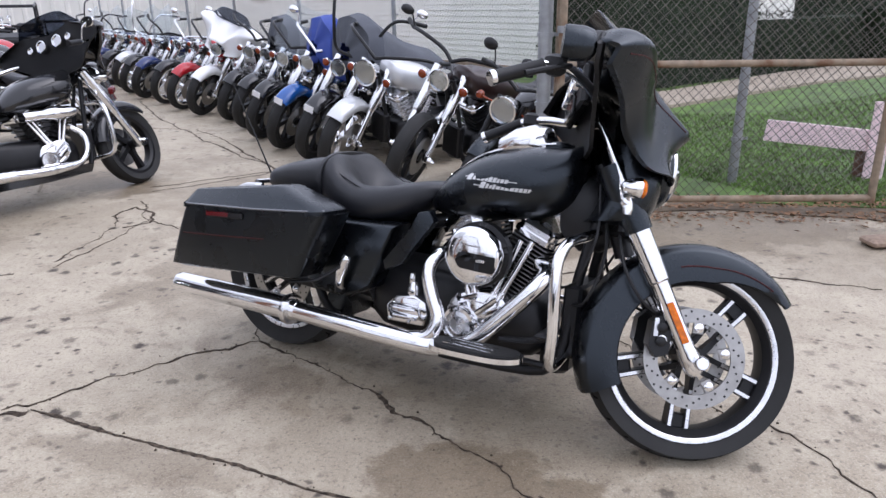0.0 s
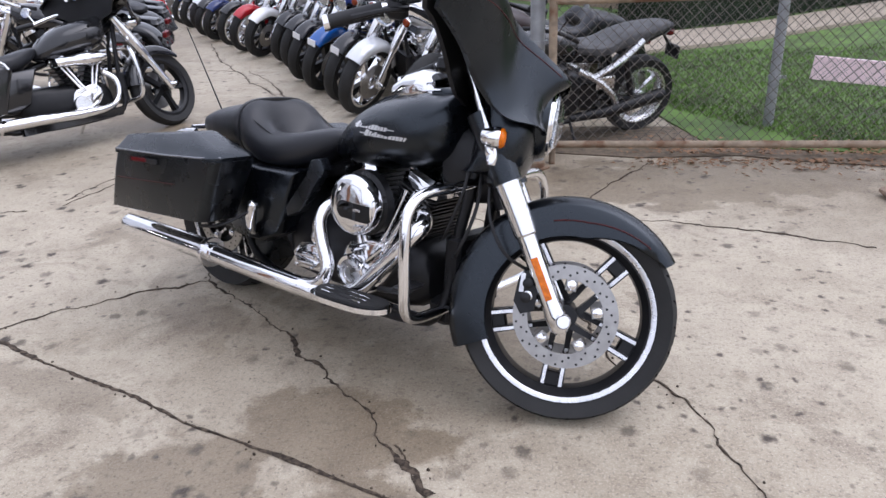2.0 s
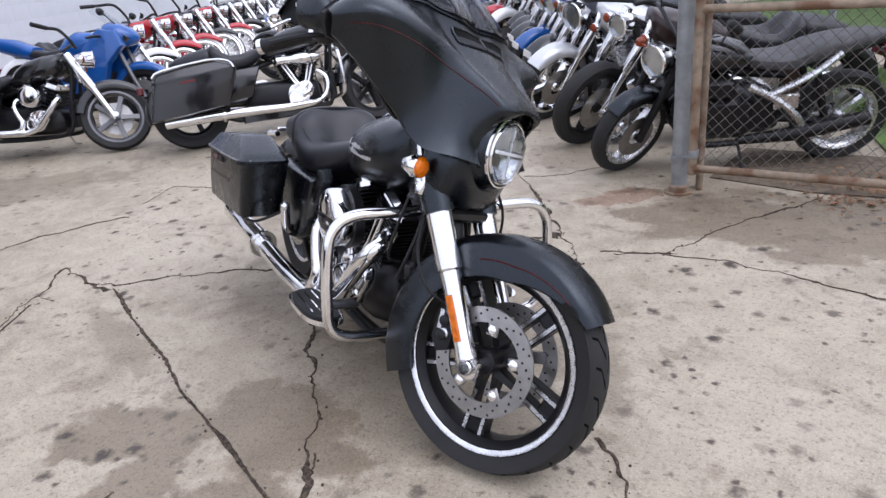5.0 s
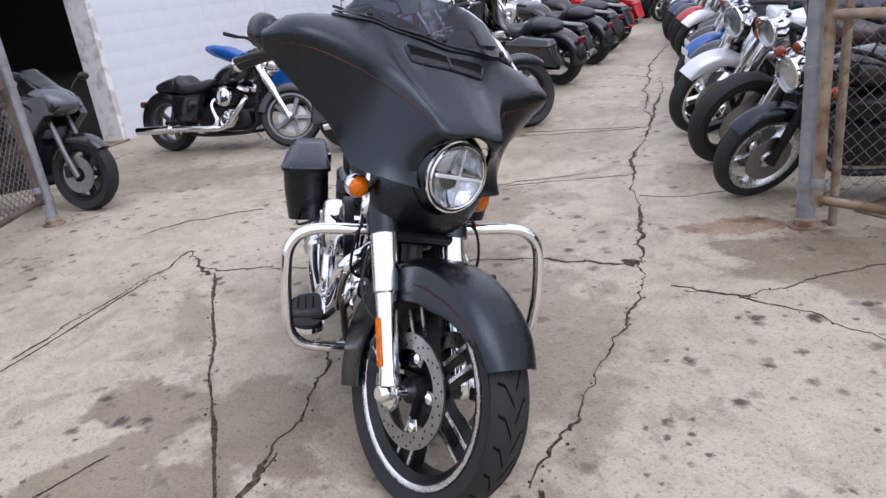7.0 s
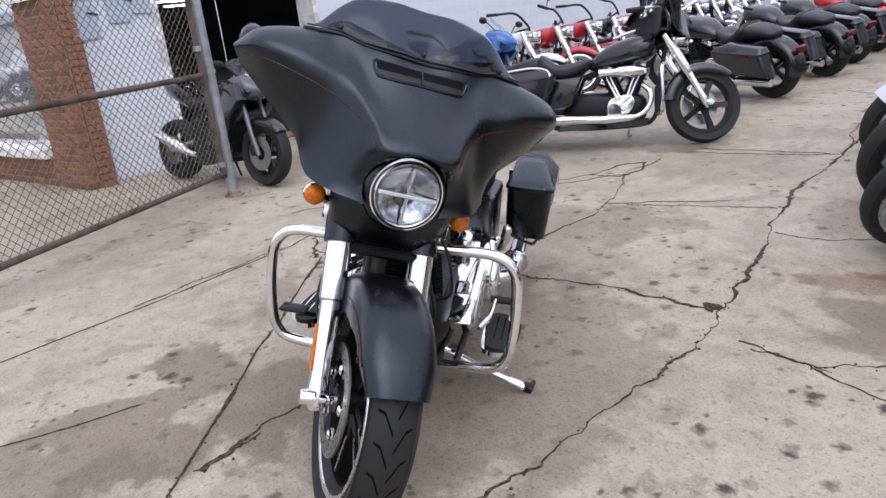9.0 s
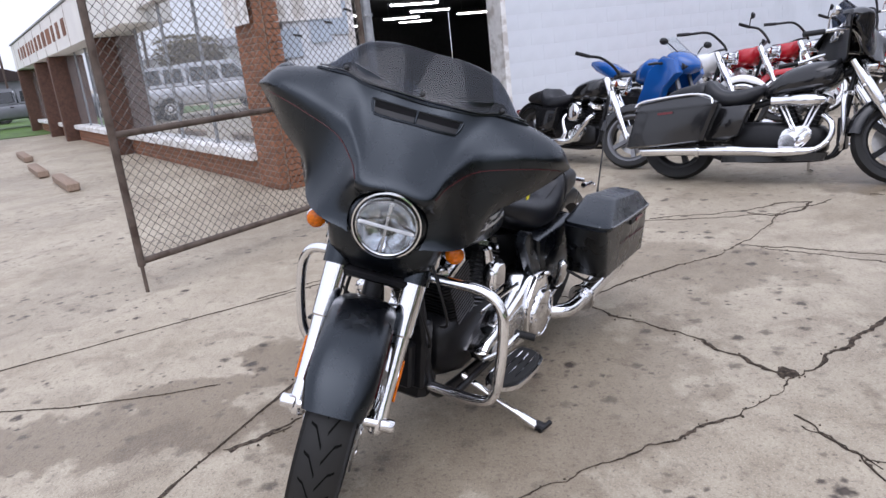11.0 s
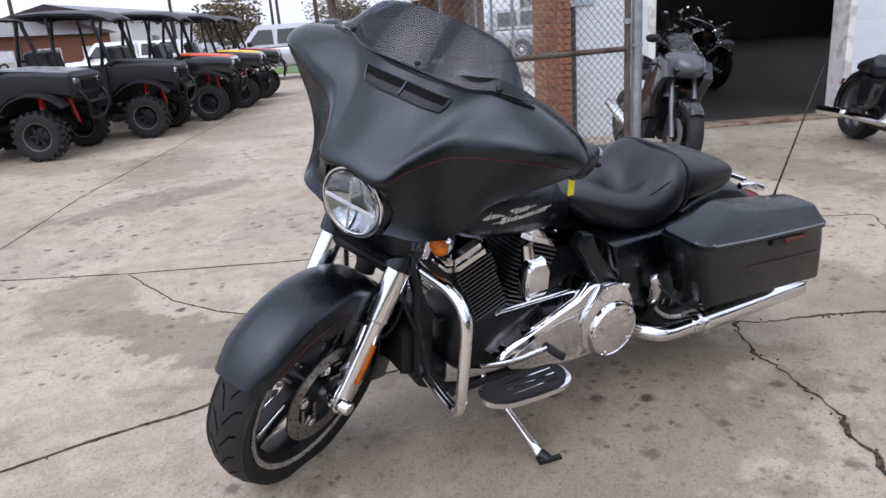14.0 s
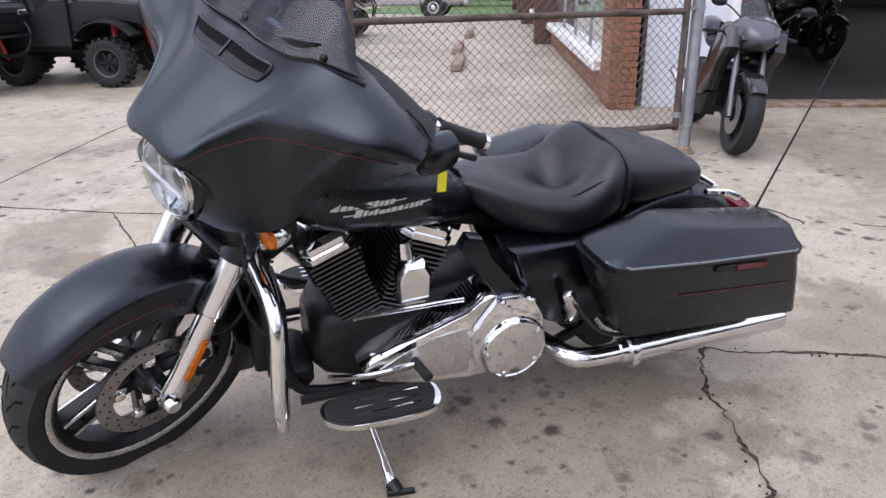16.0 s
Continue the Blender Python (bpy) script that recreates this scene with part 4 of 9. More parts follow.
def shell(s, rows, back):
    """Joins two grids of one size into a closed shell."""
    s.grid(rows)
    s.grid(back)
    n, o, m = len(rows[0]), len(rows) * len(rows[0]), len(rows) - 1
    for i in range(m):
        s.f += [(i * n, (i + 1) * n, o + (i + 1) * n, o + i * n), (i * n + n - 1, o + i * n + n - 1, o + (i + 1) * n + n - 1, (i + 1) * n + n - 1)]
    for j in range(n - 1):
        s.f += [(j, o + j, o + j + 1, j + 1), (m * n + j, m * n + j + 1, o + m * n + j + 1, o + m * n + j)]
    return s


def fairing_mesh():
    """The skin with a round opening for the headlamp under the brow."""
    us = [j / 36 for j in range(-36, 37)]
    rows = [[fairing_point(u, v / 14) for u in us] for v in range(57)]
    back = [[p + Vector((-0.012, -0.010 * max(-1, min(1, p.y / 0.1)), -0.004 * (i / 56))) for p in r] for i, r in enumerate(rows)]
    s = shell(Shape(), rows, back)
    inside = {}
    for i, (x, y, z) in enumerate(s.v):
        r = math.hypot(y, z - LAMP_Z)
        if r < LAMP_HOLE and x > 0.53 and z < 0.985:
            inside[i] = r
    s.f = [f for f in s.f if not all(i in inside for i in f)]
    for i, r in inside.items():
        x, y, z = s.v[i]
        k = LAMP_HOLE / max(r, 0.001)
        s.v[i] = (x, y * k, LAMP_Z + (z - LAMP_Z) * k)
    used = sorted({i for f in s.f for i in f})
    slot = {old: new_i for new_i, old in enumerate(used)}
    s.v, s.f = [s.v[i] for i in used], [tuple(slot[i] for i in f) for f in s.f]
    return s.mesh("fairing", SATIN_BLACK, 62)


def inner_fairing_mesh():
    """The dash side: a panel closing the back of the fairing."""
    us = [j / 12 for j in range(-12, 13)]
    rows = []
    for v in (0.9, 1.6, 2.2, 2.8, 3.4, 3.85):
        row = []
        for u in us:
            p = fairing_point(u * 0.97, v)
            row.append(Vector((min(p.x - 0.03, 0.30 + 0.06 * (1 - u * u)), p.y * 0.98, p.z - 0.006)))
        rows.append(row)
    back = [[p + Vector((-0.012, 0, 0)) for p in r] for r in rows]
    return shell(Shape(), rows, back).mesh("inner_fairing", BLACK_PLASTIC, 50)


def screen_foot(u):
    """Where the windscreen's lower edge lies on the skin."""
    return 3.86 - 0.42 * min(1.0, abs(u) / 0.62) ** 1.6


def smoked_screen_mesh():
    rows = []
    for i in range(11):
        w = i / 10
        row = []
        for j in range(-18, 19):
            u = j / 18 * 0.70
            base = fairing_point(u, screen_foot(u)) + fairing_normal(u, screen_foot(u)) * 0.010
            tall = (1 - abs(j / 18) ** 3.0) * w
            row.append(Vector((base.x - 0.10 * tall - 0.02 * tall * w, base.y * (1 - 0.08 * w), base.z + 0.114 * tall)))
        rows.append(row)
    back = [[p + Vector((-0.004, 0, -0.0015)) for p in r] for r in rows]
    return shell(Shape(), rows, back).mesh("windscreen", SMOKED, 60)


def gauge_mesh(r):
    return Shape().lathe([(r, 0), (r, 0.02), (r * 0.85, 0.022), (r * 0.83, 0.012), (0.0005, 0.012)], pose(0, 0, 0, 0, -80, 0), 20).mesh("gauge", CHROME, 50)


def cruiser(m, label, paint=GLOSS_BLACK, fender=None, lean=8, turn=18, bars="pull", screen="", bags=False, rims="star", front_r=TYRE_R, lamp=0.074, rim_mat=BLACK_METAL, group="", tag=False, whitewall=False, frame_paint=BLACK_METAL, bare=False, long_cleaner=False, mirrors=True):
    """A parked cruiser with its parts, standing at m, leaning to its left on the stand."""
    fender = fender or paint
    bike = thing("motorcycle", m @ pose(0, 0, 0, -lean), label, "motorcycle", group)
    st = steering(turn)
    wheel("front_wheel", bike, st @ pose(AXLE_F, 0, 0.30), front_r, 0.11, front_r - 0.075, rims, False, (0.07,), rim_mat)
    wheel("rear_wheel", bike, pose(AXLE_R, 0, TYRE_R), TYRE_R, 0.16, 0.215, rims, False, (), rim_mat)
    if whitewall:
        for x, r, at in ((AXLE_F, front_r, st @ pose(AXLE_F, 0, 0.30)), (AXLE_R, TYRE_R, pose(AXLE_R, 0, TYRE_R))):
            part("whitewall", kept(("ww", r), lambda: Shape().lathe([(r * 0.93, 0.052), (r * 0.8, 0.060), (r * 0.8, -0.060), (r * 0.93, -0.052), (r * 0.86, -0.058), (r * 0.86, 0.058)], SIDE, 32, closed=True).mesh("whitewall", WHITE_PAINT)), WHITE_PAINT, bike, "white tyre wall", at)
    if not bare:
        part("front_fender", kept("ff_plain", lambda: fender_mesh(0.345, 0.075, 48, 172)), fender, bike, at=st @ pose(AXLE_F, 0, 0.30))
    part("rear_fender", kept("rf", lambda: fender_mesh(0.35, 0.11, 42, 190)), fender, bike, at=pose(AXLE_R, 0, TYRE_R))
    part("tank", kept("tank", tank_mesh), paint, bike)
    part("seat", kept("seat", seat_mesh), LEATHER, bike)
    part("pillion_seat", kept("pillion", pillion_mesh), LEATHER, bike)
    part("engine_block", kept("block", engine_block_mesh), frame_paint, bike)
    frame_parts(bike, frame_paint)
    for tilt in (-22.5, 22.5):
        part("cylinder", kept(("cyl", tilt, 7), lambda: cylinder_mesh(tilt, 7)), BLACK_METAL if paint in (GLOSS_BLACK, BROWN_PAINT) else ALU, bike)
        part("rocker_cover", kept(("rock", tilt), lambda: rocker_mesh(tilt)), CHROME, bike)
    if long_cleaner:
        part("air_cleaner", kept("longair", lambda: Shape().rings([oval(x, 0.055, 0.575, 0.645, 2.6, 16, -0.185) for x in (-0.07, 0.06)] + [oval(x, w, 0.61 - h, 0.61 + h, 2.4, 16, -0.195) for x, w, h in ((0.09, 0.07, 0.045), (0.16, 0.075, 0.05), (0.24, 0.07, 0.045), (0.29, 0.04, 0.03))]).mesh("air_cleaner", CHROME, 50)), CHROME, bike)
        for x0, x1 in ((0.165, 0.255), (0.14, 0.215), (0.10, 0.005), (0.075, -0.03)):
            part("pushrod_tube", pushrod_mesh(x0, x1), CHROME, bike)
    else:
        part("air_cleaner", kept("air", air_cleaner_mesh), CHROME, bike)
    part("cam_cover", kept("cam", cam_cover_mesh), CHROME, bike)
    part("derby_cover", kept("derby", derby_mesh), CHROME, part("primary_cover", kept("primary", primary_mesh), CHROME, bike))
    if long_cleaner:
        part("header_pipe", kept("lowpipe", lambda: Shape().tube([(0.27, -0.12, 0.50), (0.33, -0.15, 0.44), (0.33, -0.17, 0.34), (0.24, -0.20, 0.25), (0.05, -0.25, 0.235), (-0.30, -0.295, 0.245), (-0.60, -0.30, 0.25)], [0.022, 0.022, 0.022, 0.024, 0.034, 0.038, 0.04], 14, 4).mesh("header_pipe", CHROME, 60)), CHROME, bike)
        part("engine_guard", kept("guard", guard_mesh), CHROME, bike)
        part("lower_panel", kept("lowpanel", lambda: Shape().prism([(0.30, 0.17), (0.33, 0.23), (-0.42, 0.20), (-0.42, 0.15)], -0.16, -0.235, bev=0.02).mesh("lower_panel", GLOSS_BLACK, 40)), GLOSS_BLACK, bike)
    for f in (() if long_cleaner else (True, False)):
        part("header_pipe", kept(("head", f), lambda: header_mesh(f)), CHROME, bike)
    for sg in (-1, 1):
        if sg < 0 or bags:
            part("muffler", kept(("muf_short", sg), lambda: exhaust_mesh(sg, -1.03)), CHROME, bike)
        part("fork_leg", kept(("fork", sg), lambda: fork_leg_mesh(sg)), CHROME, bike, at=st)
        part("side_cover", kept(("side", sg), lambda: side_cover_mesh(sg)), paint, bike)
        part("turn_signal", kept("cup", lambda: signal_mesh("cup")), CHROME, bike, at=st @ pose(0.53, sg * 0.17, 0.80))
        part("signal_lens", kept("sigl", lambda: signal_mesh("lens")), AMBER_DULL, bike, at=st @ pose(0.53, sg * 0.17, 0.80))
        if bags:
            hung = pose(-0.05, 0, 0.60) @ Matrix.Diagonal((1, 1, 1.22, 1)) @ pose(0, 0, -0.62) if long_cleaner else pose(0, 0, -0.03)
            part("saddlebag", kept(("bag", sg), lambda: bag_mesh(sg)), paint, bike, at=hung)
            part("saddlebag_lid", kept(("lid", sg), lambda: bag_lid_mesh(sg)), paint, bike, at=hung)
            if long_cleaner:
                part("bag_rail", kept(("bagrail", sg), lambda: Shape().tube([(-0.44, sg * 0.44, 0.605), (-0.47, sg * 0.41, 0.66), (-0.62, sg * 0.40, 0.685), (-0.98, sg * 0.40, 0.645), (-1.05, sg * 0.41, 0.60)], 0.008, 8, 3).mesh("bag_rail", CHROME)), CHROME, bike, "chrome rail over the bag lid")
            part("bag_reflector", kept(("bagref", sg), lambda: Shape().box((0, 0, 0), (0.12, 0.006, 0.018), Matrix.Translation((-0.80, sg * 0.4355, 0.545)) @ pose(0, 0, 0, 0, -4, 0)).mesh("bag_reflector", RED_LENS)), RED_LENS, bike, "red reflector strip")
    part("tail_lamp", kept("tail", lambda: Shape().box((-1.16, 0, 0.52), (0.05, 0.12, 0.07), None, 0.012).mesh("tail_lamp", RED_LENS)), RED_LENS, bike)
    part("kickstand", kept("stand", lambda: Shape().tube([(0.16, 0.14, 0.20), (0.13, 0.30, 0.07), (0.15, 0.36, 0.055)], [0.012, 0.011, 0.014], 8).mesh("kickstand", CHROME)), CHROME, bike)
    lampy = st @ pose(0.60, 0, 0.84)
    part("headlight", kept(("bowl", lamp), lambda: lamp_bowl_mesh(lamp)), CHROME, bike, at=lampy)
    part("lamp_reflector", kept(("refl", lamp), lambda: lamp_reflector_mesh(lamp)), REFLECTOR, bike, at=lampy)
    part("headlight_lens", kept(("lens", lamp), lambda: lamp_lens_mesh(lamp)), LAMP_GLASS, bike, at=lampy)
    styles = {"pull": [(0.48, 0.0, 0.93), (0.45, 0.10, 0.97), (0.33, 0.33, 1.02), (0.16, 0.42, 0.98), (0.10, 0.43, 0.97)],
              "ape": [(0.48, 0.0, 0.93), (0.46, 0.14, 0.94), (0.44, 0.22, 1.15), (0.36, 0.30, 1.32), (0.22, 0.40, 1.33), (0.17, 0.43, 1.32)],
              "drag": [(0.48, 0.0, 0.95), (0.44, 0.10, 1.0), (0.38, 0.30, 1.02), (0.30, 0.42, 1.0), (0.27, 0.45, 1.0)]}
    pts = styles[bars]
    part("handlebar", kept(("bar", bars), lambda: bar_mesh(pts)), BLACK_METAL if bars == "drag" or (bars == "ape" and tag) or not mirrors else CHROME, bike, at=st)
    e, d = Vector(pts[-1]), Vector(pts[-2])
    for sg in (-1, 1):
        a, b = Vector((e.x, sg * e.y, e.z)), Vector((d.x, sg * d.y, d.z))
        o = a + (a - b).normalized() * 0.10
        part("grip", kept(("grip", bars, sg), lambda: grip_mesh(a + (b - a).normalized() * 0.04, o)), BLACK_PLASTIC, bike, at=st)
        if mirrors:
            part("mirror", kept(("mirror", bars, sg), lambda: mirror_mesh(sg, (d.x, sg * d.y, d.z), (d.x + 0.02, sg * (d.y + 0.08), d.z + 0.11))), BLACK_PLASTIC if bars == "drag" else CHROME, bike, at=st)
    if screen == "clear":
        part("windshield", kept("wshield", windshield_mesh), CLEAR, bike, at=st)
    if screen == "batwing":
        part("fairing", kept("fairing", fairing_mesh), paint, bike, at=st)
        part("inner_fairing", kept("inner", inner_fairing_mesh), BLACK_PLASTIC, bike, at=st)
        part("windscreen", kept("wscreen", smoked_screen_mesh), SMOKED, bike, at=st)
        for y, r in ((-0.075, 0.045), (0.075, 0.045), (-0.18, 0.026), (0.18, 0.026)):
            part("gauge", kept(("gauge", r), lambda: gauge_mesh(r)), CHROME, bike, at=st @ pose(0.335, y, 1.09))
    if tag:
        part("price_tag", kept("ptag", lambda: Shape().box((AXLE_F + 0.24, 0, 0.56), (0.004, 0.09, 0.06), pose(0, 0, 0)).mesh("price_tag", WHITE_PAINT)), WHITE_PAINT, bike, "white price tag", at=st)
    return bike

# ---- ground ----
def sheet(name, outline, z, mat, label, category="", depth=0.0, kind="structure"):
    s = Shape()
    if depth:
        s.rings([[(x, y, z - depth) for x, y in outline], [(x, y, z) for x, y in outline]])
    else:
        s.add([(x, y, z) for x, y in outline], [tuple(range(len(outline)))])
    return solid(name, s, mat, label, category, kind)


sheet("ground", [(-400, -400), (400, -400), (400, 400), (-400, 400)], 0.0, CONCRETE, "tan-grey weathered concrete yard with damp stains", "ground")


def crack(pts, w, seed, name="crack", ragged=1.0):
    """A crack along pts: a low, uneven bead of dirt with crumbled edges and loose chips; a cut joint is less ragged."""
    rnd = random.Random(seed)
    line = []
    for (x0, y0), (x1, y1) in zip(pts, pts[1:]):
        n = max(2, int(math.hypot(x1 - x0, y1 - y0) / 0.018))
        line += [(x0 + (x1 - x0) * i / n, y0 + (y1 - y0) * i / n) for i in range(n)]
    line.append(pts[-1])
    s, rows = Shape(), []
    off, wide = 0.0, 0.6
    up = lambda z: Vector((0, 0, z))
    for i, (x, y) in enumerate(line):
        a, b = line[max(i - 1, 0)], line[min(i + 1, len(line) - 1)]
        d = Vector((b[0] - a[0], b[1] - a[1], 0)).normalized()
        nn = Vector((-d.y, d.x, 0))
        off = off * 0.94 + ragged * rnd.choice((rnd.uniform(-0.004, 0.004), rnd.uniform(-0.014, 0.014)))
        wide = min(1.3, max(0.12 if ragged > 0.5 else 0.55, wide + rnd.uniform(-0.3, 0.3)))
        c = Vector((x, y, 0)) + nn * off
        k, q = w * wide * rnd.uniform(0.45, 1.0), w * wide * rnd.uniform(0.45, 1.0)
        rows.append([c + nn * k + up(0.0015), c + nn * k * 0.6 + up(0.0035), c - nn * q * 0.5 + up(0.004), c - nn * q + up(0.0015)])
        if rnd.random() < 0.3 * min(1, w / 0.012):
            p = c + nn * rnd.gauss(0, w * 1.3) + d * rnd.uniform(-0.01, 0.01)
            r = rnd.uniform(0.002, 0.006)
            turn = rnd.uniform(0, 6.28)
            ring = [(p.x + r * math.cos(turn + 1.257 * m) * rnd.uniform(0.7, 1.2), p.y + r * math.sin(turn + 1.257 * m) * rnd.uniform(0.7, 1.2)) for m in range(5)]
            s.rings([[(u, v, 0.0) for u, v in ring], [(p.x + (u - p.x) * 0.7, p.y + (v - p.y) * 0.7, r * 0.9) for u, v in ring]])
    s.grid(rows)
    return solid(name, s, CRACK, "dark dirt-filled crack in the concrete", "crack", "structure")


# ---- white block wall, shop door and storefront ----
CORNER, ALONG, AWAY = Vector((-4.70, 0.86, 0)), Vector((-0.575, 0.818, 0)).normalized(), Vector((-0.80, -0.60, 0)).normalized()
OUT = Vector((ALONG.y, -ALONG.x, 0))  # towards the yard
WALL = Matrix(((ALONG.x, -OUT.x, 0, CORNER.x), (ALONG.y, -OUT.y, 0, CORNER.y), (0, 0, 1, 0), (0, 0, 0, 1)))  # x along the wall, y into the building
AWAY_OUT = Vector((-AWAY.y, AWAY.x, 0))
FRONT = Matrix(((AWAY.x, -AWAY_OUT.x, 0, -4.62), (AWAY.y, -AWAY_OUT.y, 0, 0.72), (0, 0, 1, 0), (0, 0, 0, 1)))
DOOR0, DOOR1, DOOR_H, WALL_H, WALL_END = 0.95, 3.17, 2.7, 4.2, 17.6


def block_wall():
    root = thing("wall_white", WALL, "white painted block wall of the shop", "wall", kind="structure")
    s = Shape()
    s.box((DOOR0 / 2 + 0.1, 0.098, WALL_H / 2), (DOOR0 - 0.2, 0.243, WALL_H))
    s.box(((DOOR1 + WALL_END) / 2, 0.098, WALL_H / 2), (WALL_END - DOOR1, 0.243, WALL_H))
    s.box(((DOOR0 + DOOR1) / 2, 0.098, (DOOR_H + WALL_H) / 2), (DOOR1 - DOOR0, 0.243, WALL_H - DOOR_H))
    part("wall_core", s, BLOCK_WHITE, root)
    rnd = random.Random(4)
    blocks = [Shape().box((0, 0, 0), (0.396, 0.05, 0.196), None, 0.002).mesh("block", BLOCK_WHITE, 30), Shape().box((0, 0, 0), (0.196, 0.05, 0.196), None, 0.002).mesh("block", BLOCK_WHITE, 30)]
    near, far = [], Shape()
    for row in range(21):
        z = 0.1 + 0.2 * row
        for a, b in (((0.2, DOOR0), (DOOR1, WALL_END)) if z < DOOR_H else ((0.2, WALL_END),)):
            x = a
            half = row % 2
            while x < b - 0.05:
                w = 0.2 if half or b - x < 0.35 else 0.4
                half = 0
                if z < 2.5 and x < 8.5:
                    near.append((x + w / 2, z, 1 if w < 0.3 else 0))
                else:
                    far.box((x + w / 2, 0.0, z), (w - 0.004, 0.05, 0.196), None, 0.0)
                x += w
    for x, z, k in near[:300]:
        part("block", blocks[k], BLOCK_WHITE, root, at=pose(x, -0.0005 + rnd.uniform(-0.0006, 0.0006), z))
    for x, z, k in near[300:]:
        far.box((x, 0.0, z), (0.396 if not k else 0.196, 0.05, 0.196))
    tagged(part("upper_blocks", far, BLOCK_WHITE, root), kind="stuff")
    frame_ob = part("door_frame", Shape().box((DOOR0 + 0.04, 0.1, DOOR_H / 2), (0.08, 0.3, DOOR_H), None, 0.006).box((DOOR1 - 0.04, 0.1, DOOR_H / 2), (0.08, 0.3, DOOR_H), None, 0.006).box(((DOOR0 + DOOR1) / 2, 0.1, DOOR_H - 0.05), (DOOR1 - DOOR0 - 0.16, 0.3, 0.1), None, 0.006), SILL_WHITE, root, "white painted door frame")
    part("threshold", Shape().box(((DOOR0 + DOOR1) / 2, 0.1, 0.012), (DOOR1 - DOOR0, 0.35, 0.024), None, 0.005), RUSTY, root, "worn door threshold")
    # far window of the white wall
    win = part("far_window_frame", Shape().box((16.3, -0.06, 1.75), (1.0, 0.06, 1.2), None, 0.01), GREY_PAINT, root, "small grey framed window")
    part("pane", Shape().box((16.3, -0.095, 1.75), (0.86, 0.01, 1.06)), WINDOW_GLASS, win)
    return root


def shop_interior():
    """A deep shop hall behind the open door, its dimness put into near-black colours, with rows of tube lights."""
    W = WALL
    solid("floor_shop", Shape().box((8.9, 11.2, 0.006), (16.9, 22.0, 0.012)), SHOP_FLOOR, "concrete shop floor coloured near-black for the hall's dimness", "floor", "structure", m=W)
    solid("ceiling_shop", Shape().box((8.9, 11.2, 3.05), (16.9, 22.0, 0.1)), DARK_INTERIOR, "shop ceiling coloured near-black for the hall's dimness", "ceiling", "structure", m=W)
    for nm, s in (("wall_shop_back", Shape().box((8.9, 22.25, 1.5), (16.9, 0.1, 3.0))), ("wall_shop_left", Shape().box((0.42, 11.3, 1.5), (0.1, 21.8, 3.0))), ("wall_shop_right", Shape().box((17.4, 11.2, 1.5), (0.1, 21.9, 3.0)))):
        solid(nm, s, DARK_INTERIOR, "inner shop wall coloured near-black for the hall's dimness", "wall", "structure", m=W)
    for i, (x, y) in enumerate([(3.6 + 3.1 * k + 0.7 * (r % 2), 6.0 + 3.0 * r) for r in range(5) for k in range(4)]):
        lamp = thing("ceiling_light", W @ pose(x, y, 2.5), "long white fluorescent ceiling light", "lamp", "shop ceiling lights")
        part("housing", Shape().box((0, 0, 0.03), (1.5, 0.14, 0.05), None, 0.01), SILL_WHITE, lamp)
        part("tube", Shape().tube([(-0.72, 0, -0.02), (0.72, 0, -0.02)], 0.022, 8), LIGHT_TUBE, lamp)
        for k in (-0.5, 0.5):
            part("hanger", Shape().tube([(k, 0, 0.05), (k, 0, 0.5)], 0.005, 6), GALV, lamp)


